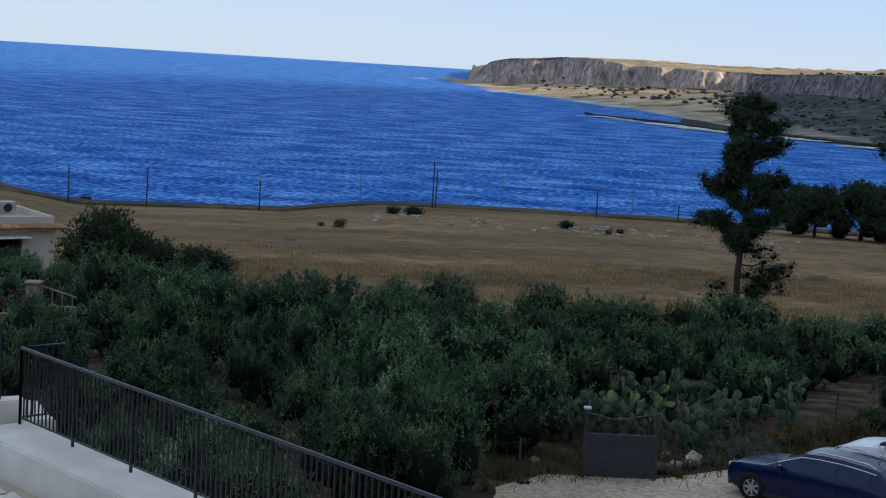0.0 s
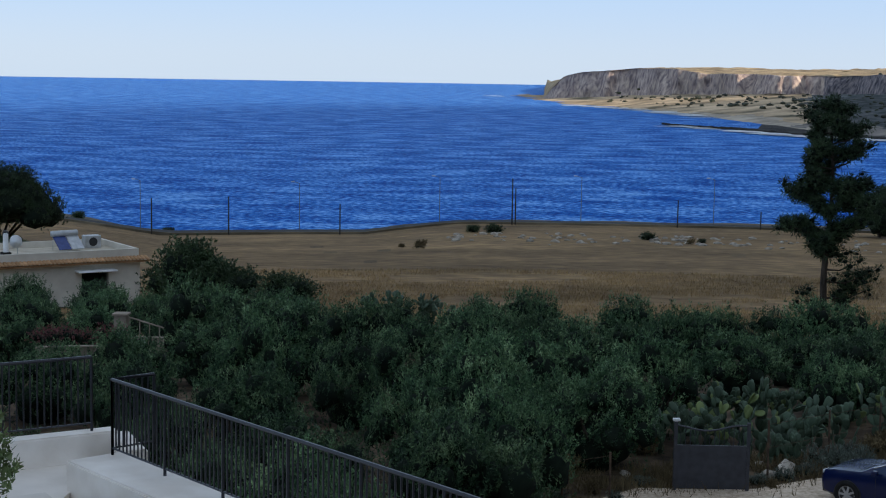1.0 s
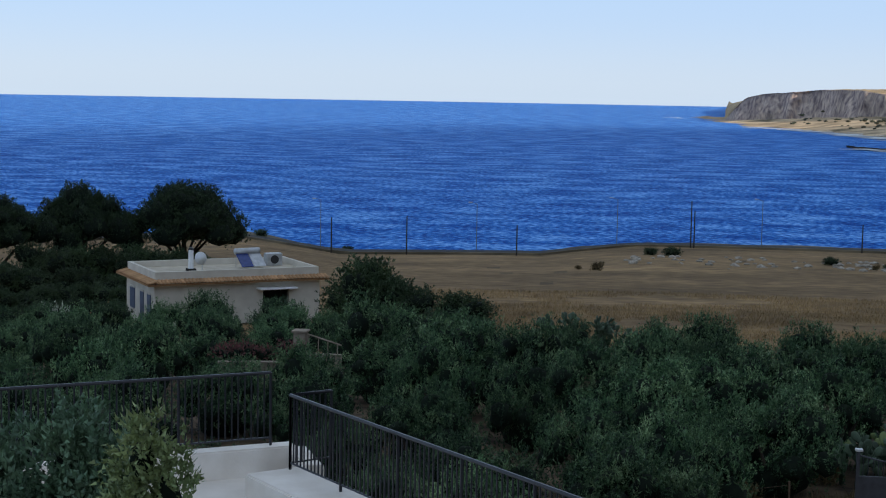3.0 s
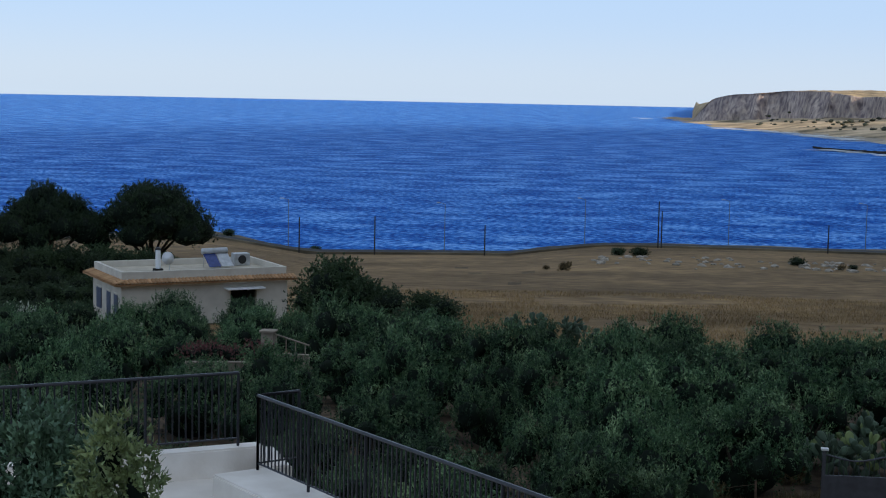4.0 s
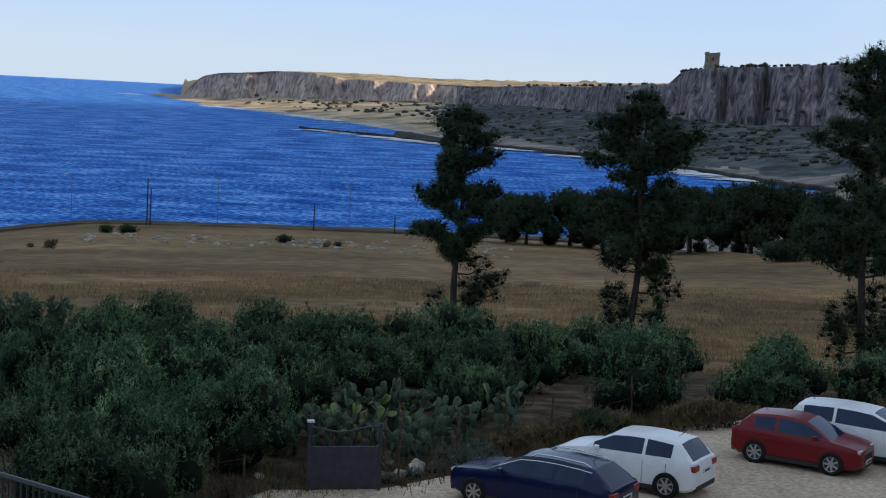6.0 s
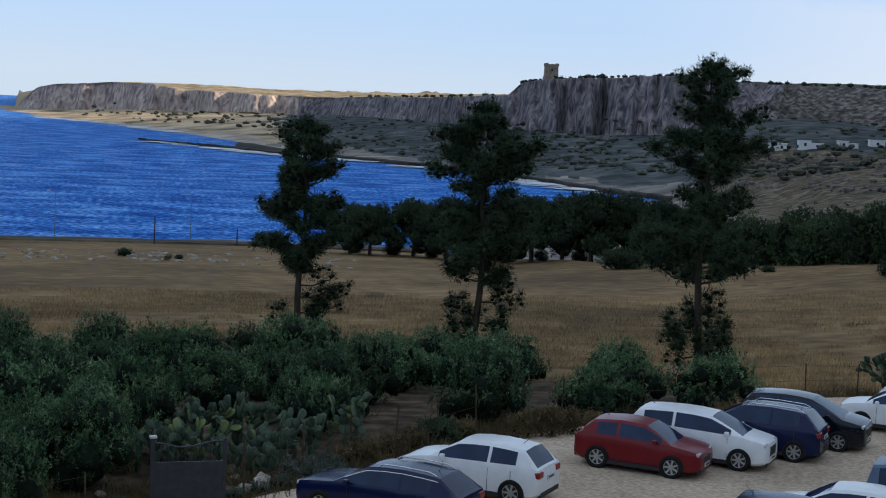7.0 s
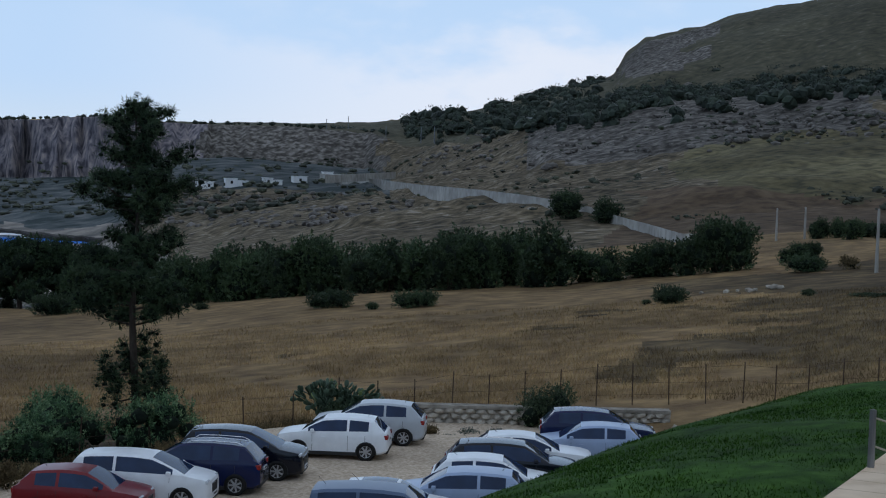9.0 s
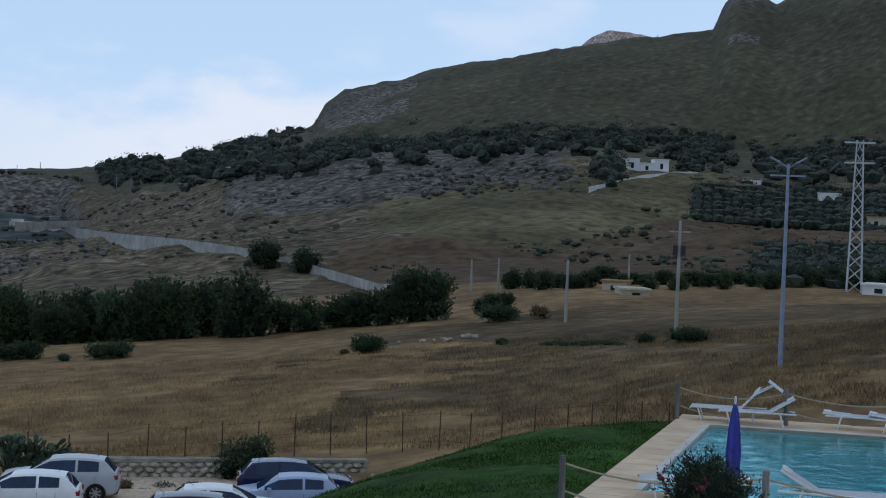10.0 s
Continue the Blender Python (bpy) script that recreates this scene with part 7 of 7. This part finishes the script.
wood_pole(56.8, 123, 8.7, "concrete electric pole with transformer boxes", True)
wood_pole(52.75, 140, 5.6, "thin pale concrete pole in the field")
for a in (49.2, 50.2, 55.0):
    wood_pole(a, 215, 4.6, "thin pale concrete pole in the hedge")
lp = place(60.58, 77)
lamp = thing("flood_lamp", pose(lp.x, lp.y, lp.z, 0, 0, -60), "tall blue-grey lamp post with two-headed top", "street lamp")
M_lpole = mat("blue_grey_pole", two((0.20, 0.24, 0.33), (0.27, 0.31, 0.40)), 3, 0.45)
part("pole", tube((0, 0, -0.3), (0, 0, 9.9), 0.12, 0.07, 10), M_lpole, lamp)
part("cross_arm", box(-0.85, -0.04, 9.3, 0.85, 0.04, 9.38), M_lpole, lamp)
for s in (1, -1):
    part("arm", tube((0, 0, 9.7), (s * 0.5, 0, 10.05), 0.035, 0.03, 6), M_lpole, lamp)
    part("lantern", box(-0.3, -0.16, -0.05, 0.3, 0.16, 0.05, pose(s * 0.62, 0, 10.08, 0, -s * 28, 0), bevel=0.03), M_lpole, lamp)
gpp = place(63.05, 205)
py = thing("lattice_pylon", pose(gpp.x, gpp.y, gpp.z, 0, 0, -60), "tall grey lattice pylon with cross arms", "pylon")
PH = 19.6
for sx in (1, -1):
    for sy in (1, -1):
        part("leg", tube((sx * 0.95, sy * 0.95, -0.4), (sx * 0.4, sy * 0.4, PH), 0.1, 0.07, 5), M_steel, py)
for k in range(12):
    z0, z1 = PH * k / 12, PH * (k + 1) / 12
    w0, w1 = 0.95 - 0.55 * k / 12, 0.95 - 0.55 * (k + 1) / 12
    for s in (1, -1):
        part("brace", tube((-w0, s * w0, z0), (w1, s * w1, z1), 0.045, 0.045, 4), M_steel, py)
        part("brace", tube((w0, s * w0, z0), (-w1, s * w1, z1), 0.045, 0.045, 4), M_steel, py)
        part("brace", tube((s * w0, -w0, z0), (s * w1, w1, z1), 0.045, 0.045, 4), M_steel, py)
for z in (PH - 0.4, PH - 3.0):
    part("cross_arm", box(-1.9, -0.15, z, 1.9, 0.15, z + 0.2), M_steel, py)


# ---- far woods and scrub ----
def scatter(name, spots, material, label, category, leaves=22, seed=1, flat=0.75, lobes=1):
    """Many far shrubs or trees as one object: uneven lumps with loose leaves round them."""
    rng = np.random.default_rng(seed)
    base = []
    for _ in range(8):
        bv, bf, nb = [], [], 0
        for _k in range(lobes):
            c = rng.uniform(-0.55, 0.55, 3) * (lobes > 1)
            q = rng.uniform(0.4, 0.66) if lobes > 1 else 1.0
            v, f = blob_data(rng, c, (q, q, q * 0.9), 0.5, 1)
            bv.extend(v), bf.extend([[i + nb for i in t] for t in f])
            nb += len(v)
        base.append((np.array(bv), np.array(bf)))
    V, F, nv = [], [], 0
    for (x, y, z, s) in spots:
        v, f = base[rng.integers(8)]
        a = rng.uniform(0, 6.28)
        rot = np.array([[math.cos(a), -math.sin(a), 0], [math.sin(a), math.cos(a), 0], [0, 0, 1]])
        sv = v @ rot.T * np.array([s, s, s * flat * rng.uniform(0.8, 1.2)]) + np.array([x, y, z + s * flat * 0.6])
        V.append(sv), F.extend((f + nv).tolist())
        nv += len(sv)
        d = rng.normal(size=(leaves, 3))
        d[:, 2] = np.abs(d[:, 2])
        d /= np.linalg.norm(d, axis=1, keepdims=True)
        pos = np.array([x, y, z + s * flat * 0.6]) + d * np.array([s, s, s * flat]) * rng.uniform(0.85, 1.15, (leaves, 1))
        lv, lf = leaf_quads(rng, pos, d + rng.normal(size=(leaves, 3)) * 0.6, s * (0.22 if lobes > 1 else 0.35), s * (0.12 if lobes > 1 else 0.16))
        V.append(lv), F.extend((lf + nv).tolist())
        nv += len(lv)
    me = bpy.data.meshes.new(name)
    me.from_pydata(np.concatenate(V).tolist(), [], F)
    me.materials.append(material)
    return tagged(new(name, me), label, category, kind="stuff")


def polar(a, d, s, sink=0.0):
    p = place(a, d)
    return (p.x, p.y, p.z - sink, s)


M_far = mat("far_tree_leaf", two((0.012, 0.021, 0.013), (0.027, 0.038, 0.022)), 0.2, 0.8, island=0.4)
M_farscrub = mat("far_scrub_leaf", two((0.022, 0.027, 0.016), (0.05, 0.054, 0.030)), 0.2, 0.8, island=0.4)
rg = random.Random(17)
spots = []
for k in range(520):
    a = rg.uniform(35.5, 58.5)
    e = float(np.interp(a, [35.5, 38, 41, 44, 48, 52, 55, 58.5], [1.35, 1.7, 2.15, 2.75, 3.15, 3.45, 3.6, 3.3]))
    spread = float(np.interp(a, [35.5, 40, 44, 58], [0.2, 0.35, 0.3, 0.22]))
    p = land_point(a, e + rg.gauss(0, spread), 350, 1300)
    spots.append((p.x, p.y, p.z, rg.uniform(2.6, 5.6)))
for k in range(150):
    a, e, w = rg.choice(((54.1, 2.25, 0.35), (57.6, 2.75, 0.6), (53.2, 3.7, 0.9), (55.6, 3.6, 0.9), (60.6, 3.1, 0.9), (62.5, 3.3, 1.0), (64.2, 3.2, 0.8)))
    p = land_point(a + rg.gauss(0, w * 0.7), e + rg.gauss(0, 0.16), 330, 1300)
    spots.append((p.x, p.y, p.z, rg.uniform(2.2, 4.4)))
scatter("far_trees", spots, M_far, "dark belt of trees along the hillside road", "trees", 60, 3, 0.85, 5)
spots = []
for k in range(160):
    a = rg.uniform(35.5, 43.2)
    e = float(np.interp(a, [35.5, 40, 43.2], [1.75, 2.6, 3.3])) + rg.gauss(0, 0.12)
    p = land_point(a, e, 800, 1900)
    spots.append((p.x, p.y, p.z, rg.uniform(4, 8)))
scatter("far_trees", spots, M_far, "dark wood on the saddle of the hill", "trees", 40, 4, 0.8, 5)
spots = []
for row in range(9):
    for k in range(26):
        a = 57.4 + k * 0.36 + rg.uniform(-0.06, 0.06)
        p = land_point(a, 0.75 + row * 0.17 - (k * 0.012), 320, 900)
        spots.append((p.x, p.y, p.z, rg.uniform(1.7, 2.5)))
for k in range(70):
    p = land_point(rg.uniform(59.5, 66.5), rg.uniform(2.2, 3.0), 400, 1200)
    spots.append((p.x, p.y, p.z, rg.uniform(2.5, 5.0)))
for k in range(330):
    p = land_point(rg.uniform(59.6, 66.5), rg.uniform(-1.6, -0.1), 215, 600)
    spots.append((p.x, p.y, p.z, rg.uniform(1.0, 2.0)))
scatter("olive_plots", spots, M_far, "rows of dark olive trees on the far slope", "trees", 18, 5)
spots = []
for k in range(2400):
    a = rg.uniform(34.5, 66.5)
    e = rg.uniform(-1.6, 2.6)
    p = land_point(a, e, 270, 800)
    if vnoise(p.x / 22, p.y / 22, 8) > 0.0 or e > 1.6:
        spots.append((p.x, p.y, p.z, 0.25 + 1.1 * rg.random() ** 2.2))
for k in range(2600):
    a = rg.uniform(43.5, 66.5)
    p = land_point(a, rg.uniform(3.2, 8.5), 800, 2000)
    spots.append((p.x, p.y, p.z, rg.uniform(1.2, 3.2)))
scatter("hill_scrub", spots, M_farscrub, "scattered low scrub on the rocky hillside", "scrub", 10, 6, 0.6)
spots = []
for k in range(900):
    a = rg.uniform(9.5, 34.5)
    e = rg.uniform(-2.1, -0.55) if a < 26 else rg.uniform(-2.0, 0.2)
    p = land_point(a, e, 520, 1600)
    if p.z > 2.5:
        spots.append((p.x, p.y, p.z, rg.uniform(0.8, 2.6)))
for k in range(90):
    a = rg.uniform(3, 10)
    p = land_point(a, rg.uniform(-1.1, -0.66), 1200, 2200)
    if p.z > 2.5:
        spots.append((p.x, p.y, p.z, rg.uniform(1.5, 3.5)))
scatter("shore_scrub", spots, M_farscrub, "dark scrub on the slope below the cliffs", "scrub", 8, 7, 0.55)
spots = []
for k in range(150):
    a = rg.uniform(12.5, 35.5)
    rr = rings(np.array([a]))
    d = float(rr[9][0][0]) + rg.uniform(14, 60)
    spots.append((d * math.sin(radians(a)), d * math.cos(radians(a)), float(np.interp(d, [float(q_[0][0]) for q_ in rr], [float(q_[1][0]) for q_ in rr])), rg.uniform(0.8, 2.4)))
scatter("cliff_top_scrub", spots, M_far, "dark bushes along the cliff top", "scrub", 12, 8, 0.7)

# rocks showing through the hillside
M_outcrop = mat("grey_outcrop", two((0.10, 0.088, 0.078), (0.20, 0.18, 0.16)), 0.3, 0.95, 0.8, 1.5, island=0.25)
rng_o = np.random.default_rng(12)
V, F, nv = [], [], 0
for k in range(1750):
    a = rg.uniform(25.8, 55)
    if k > 950:
        a = rg.choice((rg.uniform(43.4, 46), rg.uniform(58.5, 66)))
        e = float(np.interp(a, [43.4, 44.2, 46, 58.5, 60, 66], [4.0, 4.7, 4.9, 7.4, 7.8, 9.0])) - abs(rg.gauss(0, 0.9))
        p = land_point(a, e, 700, 2000)
    elif a < 36:
        p = land_point(a, rg.uniform(-2.3, -0.9), 420, 900)
    else:
        p = land_point(a, float(np.interp(a, [36, 41, 46, 52, 55], [0.6, 1.3, 1.9, 2.3, 2.2])) + rg.gauss(0, 0.45), 330, 800)
    s = rg.uniform(0.3, 1.5)
    if k > 950:
        s *= 4
    v, f = blob_data(rng_o, (p.x, p.y, p.z - s * 0.1), (s * 1.3, s, s * 0.7), 0.45, 1)
    V.extend(v), F.extend([[i + nv for i in q_] for q_ in f])
    nv += len(v)
me = bpy.data.meshes.new("rock_outcrops")
me.from_pydata(V, [], F)
me.materials.append(M_outcrop)
tagged(new("rock_outcrops", me), "grey limestone outcrops on the hillside", "rocks", kind="stuff")


def far_peak():
    bm = bmesh.new()
    rows = []
    for i, a in enumerate(np.linspace(51.5, 58.5, 40)):
        e = float(np.interp(a, [51.5, 52.7, 53.3, 53.9, 55.0, 56.2, 58.5], [6.0, 6.85, 7.35, 7.62, 7.5, 7.25, 6.5])) + 0.05 * noise.noise(Vector((a * 4, 0, 0)))
        row = []
        for k in range(8):
            f = k / 7
            d = 3000 + 300 * f
            z = 32 + d * math.tan(radians(e)) * f ** 0.7
            s = 18 * noise.noise(Vector((a * 2, k * 0.9, 2))) * (1 - f)
            row.append(bm.verts.new(((d + s) * math.sin(radians(a)), (d + s) * math.cos(radians(a)), z)))
        rows.append(row)
    for p, q in zip(rows, rows[1:]):
        for k in range(7):
            bm.faces.new((p[k], q[k], q[k + 1], p[k + 1]))
    bmesh.ops.recalc_face_normals(bm, faces=bm.faces)
    return tagged(part("far_peak", bm, M_cliff, smooth=True), "grey rocky peak behind the hill", "mountain", kind="structure")


far_peak()


# dry grass standing in the field, thickest near the fence
def dry_grass():
    rng = np.random.default_rng(8)
    n = 300000
    a = rng.uniform(-12, 66, n)
    d = 52 + 70 * rng.random(n) ** 1.7
    rr = rings(a)
    dk = np.array([r_[0] for r_ in rr])
    zk = np.array([r_[1] for r_ in rr])
    z = np.array([np.interp(dd, dk[:7, i], zk[:7, i]) for i, dd in enumerate(d)])
    x, y = d * np.sin(np.radians(a)), d * np.cos(np.radians(a))
    edge = np.interp(a, [-12, -5, 15, 22, 27, 33, 37, 44, 50, 66], [74, 67, 66, 63, 58, 63, 64, 68, 66, 62])
    keep = (d > edge) & (fnoise(x / 7, y / 7, 3, 4) > -0.6)
    pos = np.stack([x, y, z - 0.05], 1)[keep]
    way = rng.normal(size=(len(pos), 3)) * 0.35 + np.array([0, 0, 1])
    v, q = leaf_quads(rng, pos, way, 0.30, 0.034)
    me = bpy.data.meshes.new("dry_grass_stalks")
    me.from_pydata(v.tolist(), [], q.tolist())
    me.materials.append(M_drygrass), me.materials.append(M_drygrassd)
    ap, dp = np.degrees(np.arctan2(pos[:, 0], pos[:, 1])), np.hypot(pos[:, 0], pos[:, 1])
    me.polygons.foreach_set("material_index", (np.clip((ap - 40) / 14, 0, 1) * np.clip((200 - dp) / 60, 0, 1) > 0.4 + 0.36 * fnoise(pos[:, 0] / 7, pos[:, 1] / 7, 4, 33)).astype(np.int32))
    return tagged(new("dry_grass_stalks", me), "tall dry yellow-brown grass of the field", "grass", kind="stuff")


M_drygrass = mat("standing_dry_grass", [(0.3, (0.20, 0.134, 0.070)), (0.5, (0.31, 0.212, 0.106)), (0.7, (0.44, 0.305, 0.15))], 0.5, 0.9, detail=9, stretch=(1, 1.3, 1), island=0.15, big=0.38, big_scale=0.045)
M_drygrassd = mat("standing_dark_grass", [(0.3, (0.098, 0.068, 0.038)), (0.5, (0.168, 0.118, 0.060)), (0.7, (0.29, 0.20, 0.094))], 0.5, 0.9, detail=9, stretch=(1, 1.3, 1), island=0.15, big=0.45, big_scale=0.06)
dry_grass()


# pale stones strewn over the far field
V, F, nv = [], [], 0
for k in range(110):
    a = rg.uniform(-3, 13)
    p = place(a, rg.gauss(196, 9))
    sz = rg.uniform(0.15, 0.5)
    v, f = blob_data(rng_o, (p.x, p.y, p.z + 0.05), (sz * 1.3, sz, sz * 0.7), 0.4, 1)
    V.extend(v), F.extend([[i + nv for i in q_] for q_ in f])
    nv += len(v)
me = bpy.data.meshes.new("field_stones")
me.from_pydata(V, [], F)
me.materials.append(M_stone)
tagged(new("field_stones", me), "pale stones strewn in the dry grass", "stones", kind="stuff")
